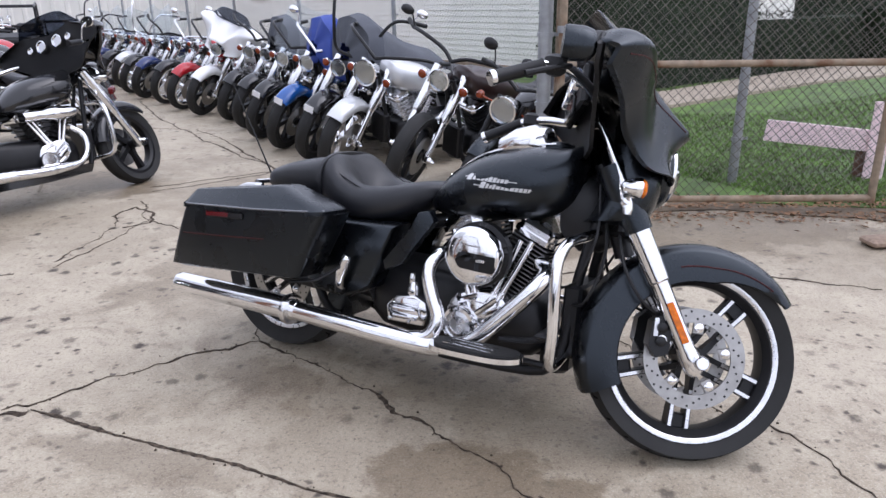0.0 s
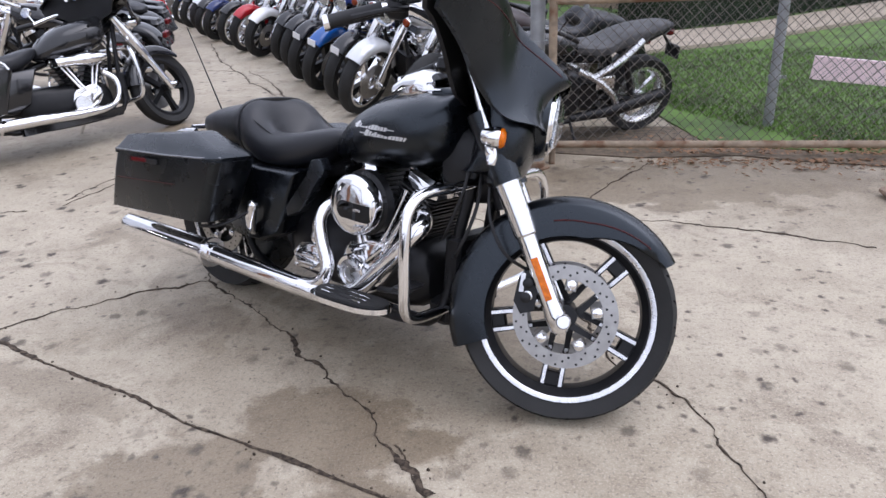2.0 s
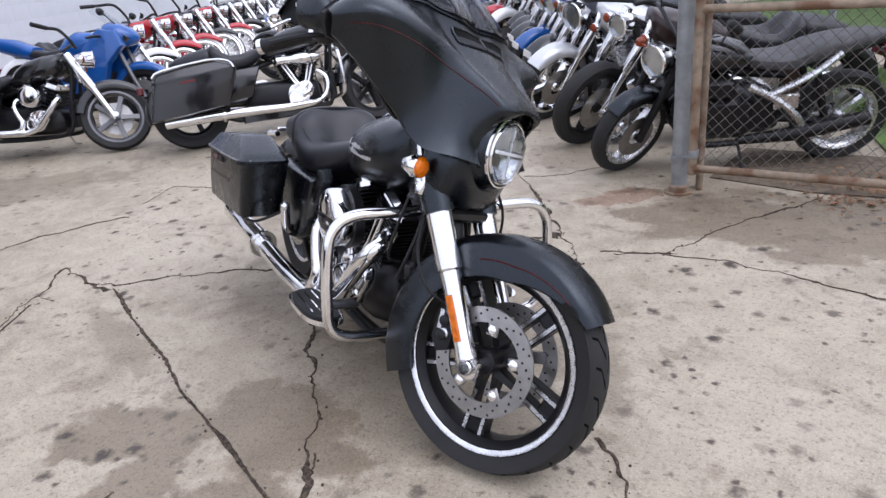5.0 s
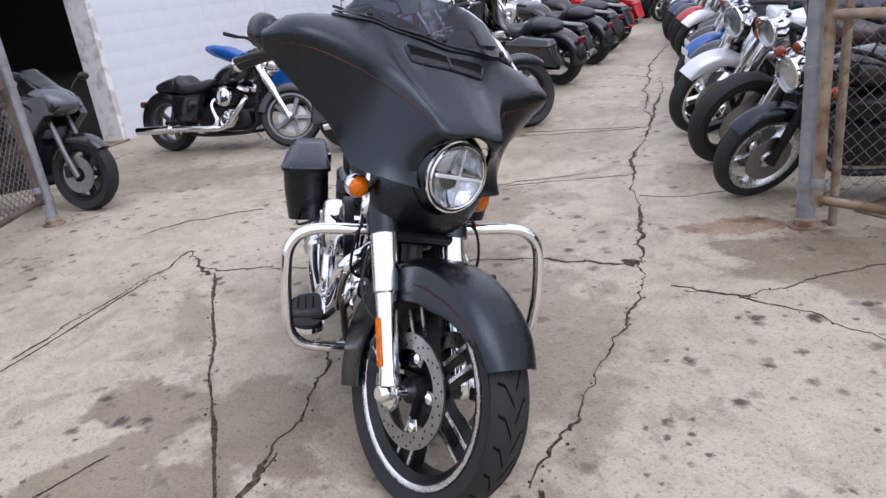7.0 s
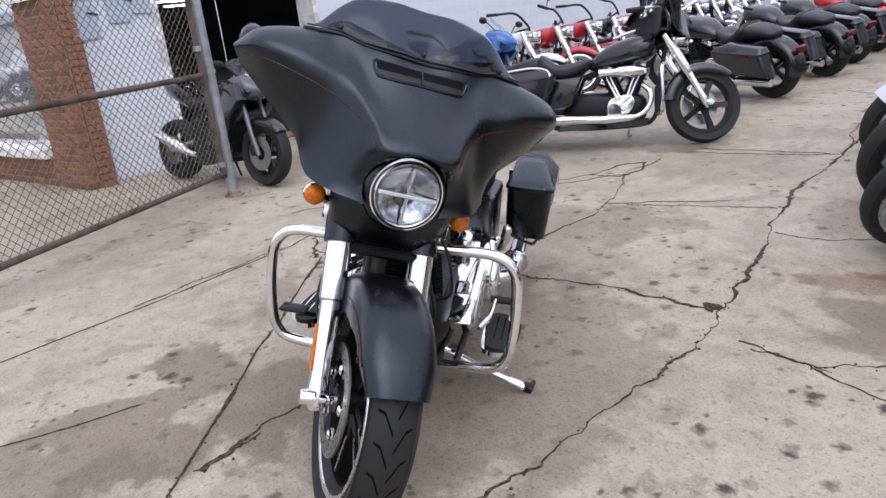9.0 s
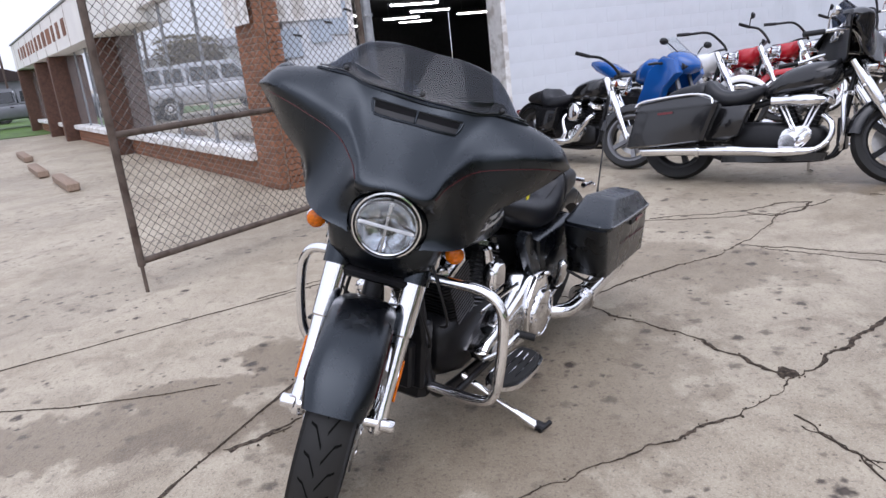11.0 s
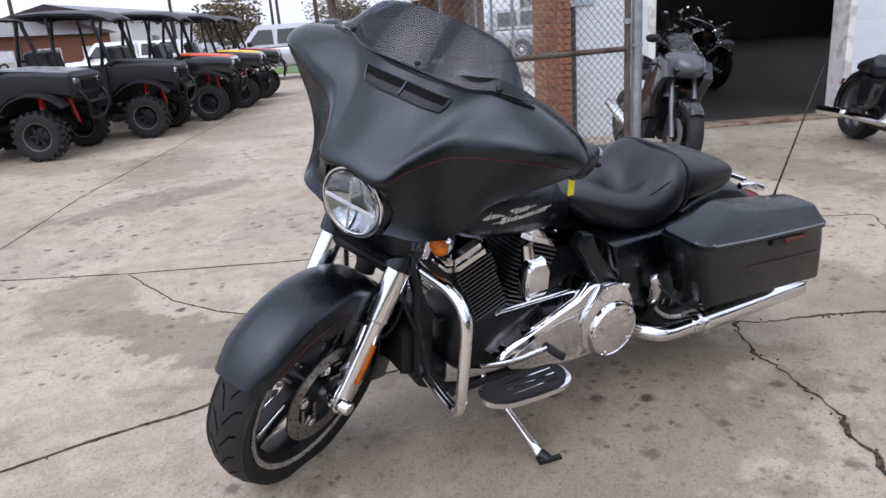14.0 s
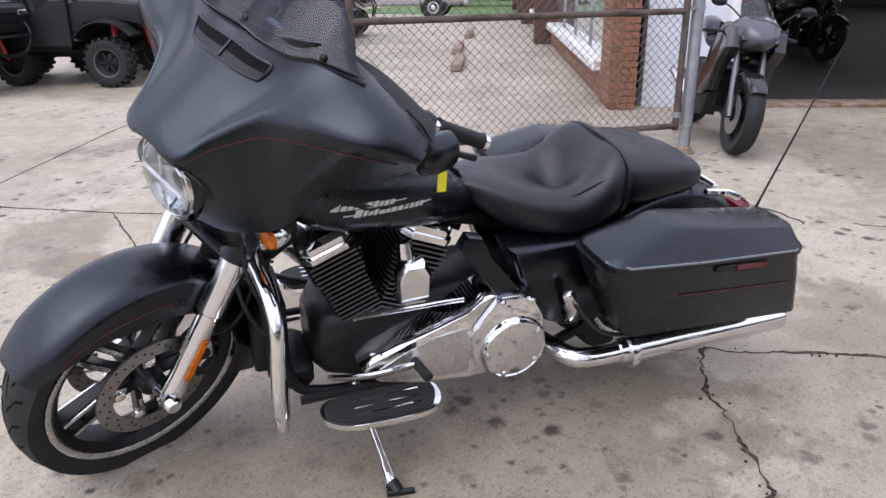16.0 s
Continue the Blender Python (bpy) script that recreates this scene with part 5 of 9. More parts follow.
def storefront():
    """Brick-and-timber shop front: a brick pier, a low brick apron, white sills, big windows and a boarded fascia."""
    root = thing("wall_storefront", FRONT, "brick and timber storefront with large reflecting windows", "wall", kind="structure")
    length = 22.0
    part("brick_core", Shape().box((length / 2 + 0.4, 0.11, 0.14), (length, 0.16, 0.28)).box((0.085, 0.11, 1.3), (0.565, 0.20, 2.58)), MORTAR, root)
    part("fascia", Shape().box((length / 2 + 2.4, -0.02, 2.55), (length - 4.0, 0.5, 0.85), None, 0.02), SIDING_WHITE, root, "pale boarded fascia")
    part("fascia_cap", Shape().box((length / 2 + 2.4, -0.02, 3.0), (length - 3.9, 0.56, 0.05), None, 0.008), GALV, root, "grey metal cap")
    for k in range(9):
        part("fascia_joint", Shape().box((5.4 + 2.0 * k, -0.272, 2.55), (0.02, 0.006, 0.83)), MORTAR, root)
    rnd = random.Random(8)
    x = 9.6
    while x < 20.5:  # faded lettering on the fascia, as plain bars
        w = rnd.uniform(0.35, 0.7)
        part("lettering_bar", Shape().box((x + w / 2, -0.275, 2.55), (w, 0.012, 0.34), None, 0.0), BRICK, root, "faded red lettering bar")
        x += w + rnd.uniform(0.25, 0.5)
    brick = Shape().box((0, 0, 0), (0.205, 0.09, 0.057), None, 0.004).mesh("brick", BRICK, 30)
    spots, rest = [], Shape()
    for row in range(39):  # the pier
        z = 0.034 + 0.066 * row
        x = -0.205 if row % 2 == 0 else -0.31
        while x < 0.36:
            a, b = max(x, -0.205), min(x + 0.205, 0.375)
            if b - a > 0.19:
                spots.append(((a + b) / 2, z, 0.05))
            elif b - a > 0.03:
                rest.box(((a + b) / 2, 0.05, z), (b - a, 0.09, 0.057))
            x += 0.215
        for y in (0.15, 0.22):
            rest.box((-0.20, y, z), (0.05, 0.08, 0.057))
    for row in range(4):  # the apron
        z = 0.034 + 0.066 * row
        x = 0.385 + (0.1 if row % 2 else 0.0)
        while x < 21.5:
            spots.append((x + 0.1, z, 0.07))
            x += 0.215
    for x, z, y in spots[:300]:
        part("brick", brick, BRICK, root, at=pose(x, y + rnd.uniform(-0.003, 0.003), z))
    for x, z, y in spots[300:]:
        rest.box((x, y, z), (0.205, 0.09, 0.057))
    tagged(part("brick_fill", rest, BRICK, root), kind="stuff")
    for a, b in ((0.40, 7.0), (7.3, 13.3), (13.6, 16.4), (16.7, 21.8)):
        part("window_sill", Shape().box(((a + b) / 2, 0.04, 0.345), (b - a, 0.22, 0.11), None, 0.012), SILL_WHITE, root, "peeling white window sill")
        n = max(2, round((b - a) / 1.5))
        for k in range(n):
            part("window_pane", Shape().box((a + (b - a) * (k + 0.5) / n, 0.12, 1.37), ((b - a) / n - 0.03, 0.012, 1.94)), WINDOW_GLASS, root)
        for k in range(1, n):
            part("mullion", Shape().box((a + (b - a) * k / n, 0.11, 1.37), (0.03, 0.035, 1.94), None, 0.004), GALV, root)
        part("window_head", Shape().box(((a + b) / 2, 0.1, 2.39), (b - a, 0.2, 0.1), None, 0.006), SILL_WHITE, root)
        part("timber_post", Shape().box((b + 0.15, -0.08, 1.06), (0.28, 0.42, 2.12), None, 0.012), BROWN_WOOD, root, "brown timber post")
    return root


block_wall()
shop_interior()
storefront()


# ---- sheet-metal buildings at the back ----
def ribbed_wall(name, a, b, h, mat, label, pitch=0.3):
    a, b = Vector((*a, 0)), Vector((*b, 0))
    d = (b - a).normalized()
    n = Vector((d.y, -d.x, 0))
    s, rows = Shape(), []
    k = int((b - a).length / pitch)
    for z in (0.0, h):
        row = []
        for i in range(k):
            p = a + d * pitch * i
            for u, e in ((0, 0), (0.6, 0), (0.7, 0.03), (0.9, 0.03)):
                row.append(p + d * pitch * u + n * e + Vector((0, 0, z)))
        rows.append(row)
    s.grid(rows)
    s.grid([[p - n * 0.1 for p in r] for r in rows])
    return solid(name, s, mat, label, "wall", "structure", sharp=20)


def wall_at(s_, out_=0.0):
    p = WALL @ Vector((s_, -out_, 0))
    return (p.x, p.y)


ribbed_wall("wall_sheet_metal", wall_at(17.7, -0.3), wall_at(31, -0.3), 5.0, METAL_SHEET, "pale blue ribbed sheet-metal wall")
ribbed_wall("wall_back", wall_at(31, -0.3), (-9.0, 29.5), 5.0, SIDING_WHITE, "white sheet-metal building across the yard's end", 0.5)


# ---- siding building, hedge, footpath and lawn behind the fence ----
ROW0, ROW_D, ROW_N = Vector((0.39, 5.16, 0)), Vector((-0.624, 0.781, 0)), Vector((0.781, 0.624, 0))


def row_at(a, off, z=0.0):
    return ROW0 + ROW_D * a + ROW_N * off + Vector((0, 0, z))


def siding_building():
    root = thing("wall_siding", Matrix.Identity(4), "cream lapped-siding building behind the fence", "building", kind="structure")
    base = Matrix(((ROW_D.x, ROW_N.x, 0, row_at(3.6, 6.7).x), (ROW_D.y, ROW_N.y, 0, row_at(3.6, 6.7).y), (0, 0, 1, 0), (0, 0, 0, 1)))
    root.matrix_world = base
    part("wall_body", Shape().box((11, 2.1, 2.2), (22, 4.0, 4.4)), SIDING_WHITE, root)
    board = Shape().add([(-0.1, 0.0, -0.06), (22.1, 0.0, -0.06), (22.1, 0.0, 0.06), (-0.1, 0.0, 0.06), (-0.1, -0.022, -0.06), (22.1, -0.022, -0.06), (22.1, -0.006, 0.06), (-0.1, -0.006, 0.06)], [(0, 1, 2, 3), (7, 6, 5, 4), (4, 5, 1, 0), (3, 2, 6, 7), (5, 6, 2, 1), (7, 4, 0, 3)]).mesh("siding_board", SIDING_WHITE, 20)
    for i in range(36):
        part("siding_board", board, SIDING_WHITE, root, at=pose(0, 0.095, 0.20 + 0.116 * i))
    part("foundation", Shape().box((11, 0.07, 0.07), (22.1, 0.08, 0.14)), MORTAR, root, "grey foundation strip")
    for x in (4.5, 10.5, 15.5):
        wf = part("window_frame", Shape().box((x, 0.055, 2.1), (1.3, 0.07, 1.2), None, 0.01), WHITE_PAINT, root)
        part("pane", Shape().box((x, 0.015, 2.1), (1.15, 0.012, 1.05)), WINDOW_GLASS, wf)


siding_building()
lawn = [row_at(9.6, 1.75), row_at(0.2, 1.75), Vector((1.95, 5.30, 0)), Vector((2.75, 5.15, 0)), Vector((3.4, 5.05, 0)), Vector((6.0, 3.6, 0)), Vector((30, 0, 0)), Vector((30, 30, 0)), row_at(9.6, 16)]
sheet("lawn", [(p.x, p.y) for p in lawn], 0.014, GRASS, "mown green lawn beside the yard", "grass", 0.012)
sheet("footpath", [(1.2, 8.5), (2.04, 9.14), (3.04, 9.75), (6.0, 12.3), (7.8, 13.4), (16, 18.5), (14.6, 20.5), (6.2, 14.0), (3.4, 11.3), (0.5, 9.6)], 0.06, FOOTPATH, "pale concrete footpath across the lawn", "path", 0.05)


def grass_blades():
    rnd = random.Random(2)
    s = Shape()
    for i in range(90000):
        x, y = 1.5 + 8.0 * rnd.random() ** 1.6, 5.0 + 7.1 * rnd.random() ** 1.5
        if (x - ROW0.x) * ROW_N.x + (y - ROW0.y) * ROW_N.y < 1.85 or y < 5.66 - 0.18 * x + 0.05 * math.sin(9 * x) or (y > 9.2 and abs((y - 9.6) - 0.78 * (x - 3.0)) < 1.2):
            continue
        h, a, w = rnd.uniform(0.015, 0.045), rnd.uniform(0, 6.28), rnd.uniform(0.003, 0.007)
        dx, dy = math.cos(a), math.sin(a)
        b, k = rnd.uniform(0, 6.28), h * rnd.uniform(0.5, 1.2)
        s.add([(x - dx * w, y - dy * w, 0.012), (x + dx * w, y + dy * w, 0.012), (x + k * math.cos(b), y + k * math.sin(b), 0.014 + h)], [(0, 1, 2)])
    solid("grass_blades", s, GRASS, "short green grass blades on the lawn", "grass", "stuff")


def leaf_mass(name, places, n, size, mat, label, category, seed, kind=""):
    """Many small leaves scattered through rounded masses (x, y, z, rx, ry, rz)."""
    rnd = random.Random(seed)
    s = Shape()
    for cx, cy, cz, rx, ry, rz, rot in places:
        c, d = math.cos(rot), math.sin(rot)
        for i in range(n):
            p = Vector((rnd.gauss(0, 1), rnd.gauss(0, 1), rnd.gauss(0, 1))).normalized() * rnd.uniform(0.75, 1.03)
            p = Vector((math.copysign(min(1, abs(p.x) * 1.5), p.x), math.copysign(min(1, abs(p.y) * 1.5), p.y), math.copysign(min(1, abs(p.z) * 1.5), p.z)))
            x, y, z = p.x * rx, p.y * ry, p.z * rz
            o = Vector((cx + c * x - d * y, cy + d * x + c * y, cz + z + rnd.uniform(-0.03, 0.03)))
            a = Vector((rnd.uniform(-1, 1), rnd.uniform(-1, 1), rnd.uniform(-1, 1))).normalized() * size * rnd.uniform(0.6, 1.2)
            b = a.orthogonal().normalized() * size * 0.5
            s.add([o - a, o + b, o + a, o - b], [(0, 1, 2, 3)])
    return s


def hedge(a, b, h, w, seed):
    a, b = Vector((*a, 0)), Vector((*b, 0))
    d = b - a
    rot = math.atan2(d.y, d.x)
    n = max(2, int(d.length / 0.9))
    root = thing("hedge", Matrix.Identity(4), "clipped dark green hedge behind the lawn", "hedge", "hedges")
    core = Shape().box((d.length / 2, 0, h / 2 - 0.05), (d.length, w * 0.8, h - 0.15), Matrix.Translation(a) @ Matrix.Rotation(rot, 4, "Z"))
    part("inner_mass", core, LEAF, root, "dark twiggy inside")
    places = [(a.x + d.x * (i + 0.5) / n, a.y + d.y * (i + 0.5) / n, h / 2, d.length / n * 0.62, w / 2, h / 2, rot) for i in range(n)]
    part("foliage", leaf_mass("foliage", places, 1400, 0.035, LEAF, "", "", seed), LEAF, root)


hedge((2.0, 11.35), (5.1, 14.05), 1.5, 1.3, 1)
hedge((4.9, 13.9), (9.5, 17.5), 1.1, 1.4, 2)
hedge((9.0, 15.8), (16.0, 21.0), 1.25, 1.4, 3)
hedge((3.0, 16.5), (14.0, 24.0), 2.9, 1.2, 5)
hedge((14.0, 24.0), (30.0, 24.0), 3.0, 1.2, 6)
grass_blades()


# ---- fences and gates ----
def chain_link(a, b, z0, z1, step=0.055, r=0.0016):
    """Woven wire between two feet of a fence: zigzag wires."""
    a, b = Vector((*a, 0)), Vector((*b, 0))
    d = b - a
    n = int(d.length / step)
    u = d / n
    side = Vector((d.y, -d.x, 0)).normalized()
    rows = int((z1 - z0) / step)
    s = Shape()
    for i in range(n):
        for sg in (0, 1):
            pts = []
            for k in range(rows + 1):
                f = ((k + sg) % 2)
                pts.append(a + u * (i + f) + Vector((0, 0, z0 + (z1 - z0) * k / rows)) + side * (0.002 if (k + sg) % 2 else -0.002))
            rs = []
            for p in pts:
                rs.append([p + Vector((0, 0, r * 1.4)), p + u.normalized() * r + side * r, p - u.normalized() * r - side * r])
            s.rings(rs, caps=False)
    return s


def gate(name, a, b, z0, zm, z1, label, foot=False, pipe=RUSTY):
    root = thing(name, Matrix.Identity(4), label, "gate")
    A, B = Vector((*a, 0)), Vector((*b, 0))
    up = lambda p, z: p + Vector((0, 0, z))
    for p, nm in ((A, "stile"), (B, "stile")):
        part(nm, Shape().tube([up(p, z0 - 0.03), up(p, z1 + 0.02)], 0.024, 12), pipe, root)
    for z in (z0, zm, z1):
        part("rail", Shape().tube([up(A, z), up(B, z)], 0.021, 12), pipe, root)
    part("wire_mesh", chain_link(a, b, z0, z1, 0.06, 0.0019), WIRE, root, "rusty woven chain-link wire")
    if foot:
        part("drop_bolt", Shape().tube([up(B, 0.0), up(B, 0.5)], 0.012, 8), pipe, root)
    for z in (z0 + 0.08, zm + 0.2, z1 - 0.2):
        part("clamp", Shape().lathe([(0.03, -0.02), (0.032, 0), (0.03, 0.02)], Matrix.Translation(up(A, z)), 12), GALV, root)
    return root


gate("gate_yard", (0.95, 4.74), (2.88, 4.76), 0.17, 0.98, 1.95, "open chain-link gate on a rusty pipe frame")
gate("gate_shop", (-3.13, 2.09), (-1.24, 0.80), 0.20, 0.98, 1.95, "open rusty chain-link gate beside the storefront", True, RUSTY_DARK)


def fence_post(x, y, h, r, label, z=0.0, mat=GALV, group="fence posts", bands=(0.3, 1.0, 1.7)):
    root = thing("fence_post", pose(x, y, z), label, "post", group)
    part("pipe", Shape().tube([(0, 0, 0), (0, 0, h)], r, 16), mat, root)
    part("cap", Shape().lathe([(r * 1.12, 0), (r * 1.12, 0.03), (r * 0.6, 0.06), (0.001, 0.07)], Matrix.Translation((0, 0, h)), 16), mat, root)
    if r > 0.04:
        part("base_flange", Shape().lathe([(r, 0.05), (r * 1.25, 0.04), (r * 1.3, 0.012), (r * 1.9, 0.010), (r * 1.9, 0.0), (r, 0.0)], pose(0, 0, 0), 16, closed=True), RUSTY, root)
    for z in bands:
        part("band", Shape().lathe([(r * 1.08, -0.012), (r * 1.2, -0.012), (r * 1.2, 0.012), (r * 1.08, 0.012)], Matrix.Translation((0, 0, z)), 16).box((r * 1.6, 0, 0), (r * 1.2, 0.01, 0.02), Matrix.Translation((0, 0, z))), GALV, root)
    return root


fence_post(0.86, 4.82, 2.5, 0.042, "thick grey galvanized gate post set in concrete", bands=(0.2, 0.75, 1.15, 1.6))
fence_post(0.95, 4.90, 2.2, 0.02, "thin rust-stained pipe strapped beside the gate post", mat=RUSTY, bands=())
fence_post(-3.20, 2.14, 2.5, 0.042, "grey galvanized post of the shop gate", bands=(0.2, 1.0, 1.6))
fence_post(2.42, 5.80, 2.4, 0.035, "rust-flecked fence post on the lawn", bands=(0.35, 0.9, 1.5))
for i in range(8):
    p = row_at(1.64 + 2.72 * i, 2.3)
    fence_post(p.x, p.y, 2.0, 0.028, "grey fence post behind the parked row", bands=(0.5, 1.2))
side_fence = thing("chain_fence", Matrix.Identity(4), "long chain-link fence behind the parked motorcycles", "fence")
far_a, far_b = row_at(1.64, 2.3), row_at(1.64 + 2.72 * 7, 2.3)
part("top_rail", Shape().tube([(2.42, 5.80, 1.98), (far_a.x, far_a.y, 1.98), (far_b.x, far_b.y, 1.98)], 0.018, 10), GALV, side_fence)
part("wire_mesh", chain_link((2.42, 5.80), (far_a.x, far_a.y), 0.05, 1.96), WIRE, side_fence)
part("wire_mesh", chain_link((far_a.x, far_a.y), (row_at(9.8, 2.3).x, row_at(9.8, 2.3).y), 0.05, 1.96, 0.06), WIRE, side_fence)
part("wire_mesh", chain_link((2.44, 5.78), (5.2, 2.9), 0.05, 1.96), WIRE, side_fence)


# ---- parked motorcycles ----
def facing(front, deg, reach=0.78, turn=None):
    """The pose of a bike whose front wheel stands at front and that faces deg; turn is its steering angle."""
    a = radians(deg)
    px, py = reach, 0.0
    if turn is not None:
        px, py = 0.90 - 0.155 * math.cos(radians(turn)), -0.155 * math.sin(radians(turn))
    return pose(front[0] - px * math.cos(a) + py * math.sin(a), front[1] - px * math.sin(a) - py * math.cos(a), 0, 0, 0, deg)


ROW_R = "motorcycles parked along the fence"
cruiser(facing((-0.10, 5.70), 213, turn=37), "dark brown bobber with a fat front tyre", BROWN_PAINT, GLOSS_BLACK, bars="drag", turn=37, group=ROW_R, lamp=0.075, bare=True)
cruiser(facing((-0.72, 6.35), 214, turn=37), "silver cruiser with a big chrome headlight", SILVER_PAINT, mirrors=False, turn=37, bars="pull", lamp=0.10, rims="star", rim_mat=CHROME, group=ROW_R)
cruiser(facing((-1.02, 6.85), 215, turn=37), "black cruiser with tall ape-hanger bars", GLOSS_BLACK, bars="ape", turn=37, tag=True, group=ROW_R)
cruiser(facing((-1.40, 7.35), 215, turn=36), "bright blue touring cruiser with a price tag", BLUE_PAINT, turn=36, tag=True, group=ROW_R, bags=True)
cruiser(facing((-1.78, 7.92), 215, turn=38), "black cruiser with a clear windshield and tag", GLOSS_BLACK, screen="clear", turn=38, mirrors=False, tag=True, group=ROW_R)
cruiser(facing((-2.10, 8.55), 215, turn=34), "black touring cruiser in the row", GLOSS_BLACK, turn=34, mirrors=False, group=ROW_R)
cruiser(facing((-2.50, 9.15), 216, turn=40), "plain black cruiser with drag bars", GLOSS_BLACK, turn=40, mirrors=False, group=ROW_R, bars="drag")
cruiser(facing((-3.02, 9.60), 216, turn=36), "white touring cruiser with a white fairing", WHITE_PAINT, turn=36, screen="batwing", group=ROW_R, bags=True)
cruiser(facing((-3.48, 10.15), 216, turn=34), "red cruiser with wire wheels", RED_PAINT, turn=34, mirrors=False, rims="wire", rim_mat=CHROME, group=ROW_R)
far_row = [(GLOSS_BLACK, "black cruiser with wire wheels", "wire", ""), (NAVY_PAINT, "navy cruiser with a clear windshield", "star", "clear"), (GLOSS_BLACK, "black cruiser with a clear windshield", "wire", "clear"), (SILVER_PAINT, "silver cruiser with chrome bars", "star", ""), (GLOSS_BLACK, "black cruiser with a clear windshield", "wire", "clear"), (NAVY_PAINT, "dark blue cruiser", "star", "clear"), (GLOSS_BLACK, "black cruiser", "star", ""), (GREY_PAINT, "grey cruiser", "star", "clear"), (GLOSS_BLACK, "black cruiser", "wire", "")]
for i, (paint, label, rims, scr) in enumerate(far_row):
    cruiser(facing((-3.95 - 0.53 * i + 0.08 * math.sin(5 * i), 10.75 + 0.66 * i + 0.1 * math.sin(3 * i)), 216 + 3 * math.sin(7 * i), turn=32 + 4 * (i % 3)), label + " far down the row", paint, rims=rims, rim_mat=BLACK_METAL if i % 3 == 1 else CHROME, screen=scr, group=ROW_R, turn=32 + 4 * (i % 3), bars=("pull", "drag", "pull", "ape")[i % 4], mirrors=i % 3 == 0)

ROW_L = "motorcycles parked along the white wall"
cruiser(facing((-3.82, 4.39), 32, 0.71) @ Matrix.Scale(0.93, 4), "black cruiser with chrome mufflers beside the shop door", GLOSS_BLACK, turn=30, rim_mat=FINS, bars="drag", group=ROW_L, rims="star", mirrors=False)
left_row = [(WHITE_PAINT, "white cruiser with chrome forks"), (RED_PAINT, "dark red cruiser"), (RED_PAINT, "red cruiser with whitewall tyres"), (GLOSS_BLACK, "black cruiser with whitewall tyres"), (RED_PAINT, "red cruiser with whitewall tyres"), (GLOSS_BLACK, "black cruiser"), (GLOSS_BLACK, "black cruiser with chrome forks"), (GLOSS_BLACK, "black cruiser"), (NAVY_PAINT, "navy cruiser"), (GLOSS_BLACK, "black cruiser"), (GLOSS_BLACK, "black cruiser"), (GLOSS_BLACK, "black cruiser")]
for i, (paint, label) in enumerate(left_row):
    cruiser(facing((-5.36 - 0.43 * i, 5.92 + 0.66 * i), 33 - i * 0.5, turn=30), label + " by the white wall", paint, turn=30, rims="wire", rim_mat=CHROME, whitewall="whitewall" in label, bars=("pull", "drag", "pull", "drag", "ape")[i % 5], group=ROW_L, mirrors=i % 2 == 1)
ROW_M = "motorcycles parked in the middle of the yard"
for i, (x, y, paint) in enumerate(((-3.66, 7.85, GLOSS_BLACK), (-4.45, 9.3, GLOSS_BLACK), (-5.15, 10.4, GLOSS_BLACK), (-5.9, 11.6, RED_PAINT))):
    cruiser(facing((x, y), 190 - 6 * i, -0.80), ("red" if paint is RED_PAINT else "black") + " touring cruiser with hard saddlebags seen from behind", paint, bags=True, turn=10, group=ROW_M)

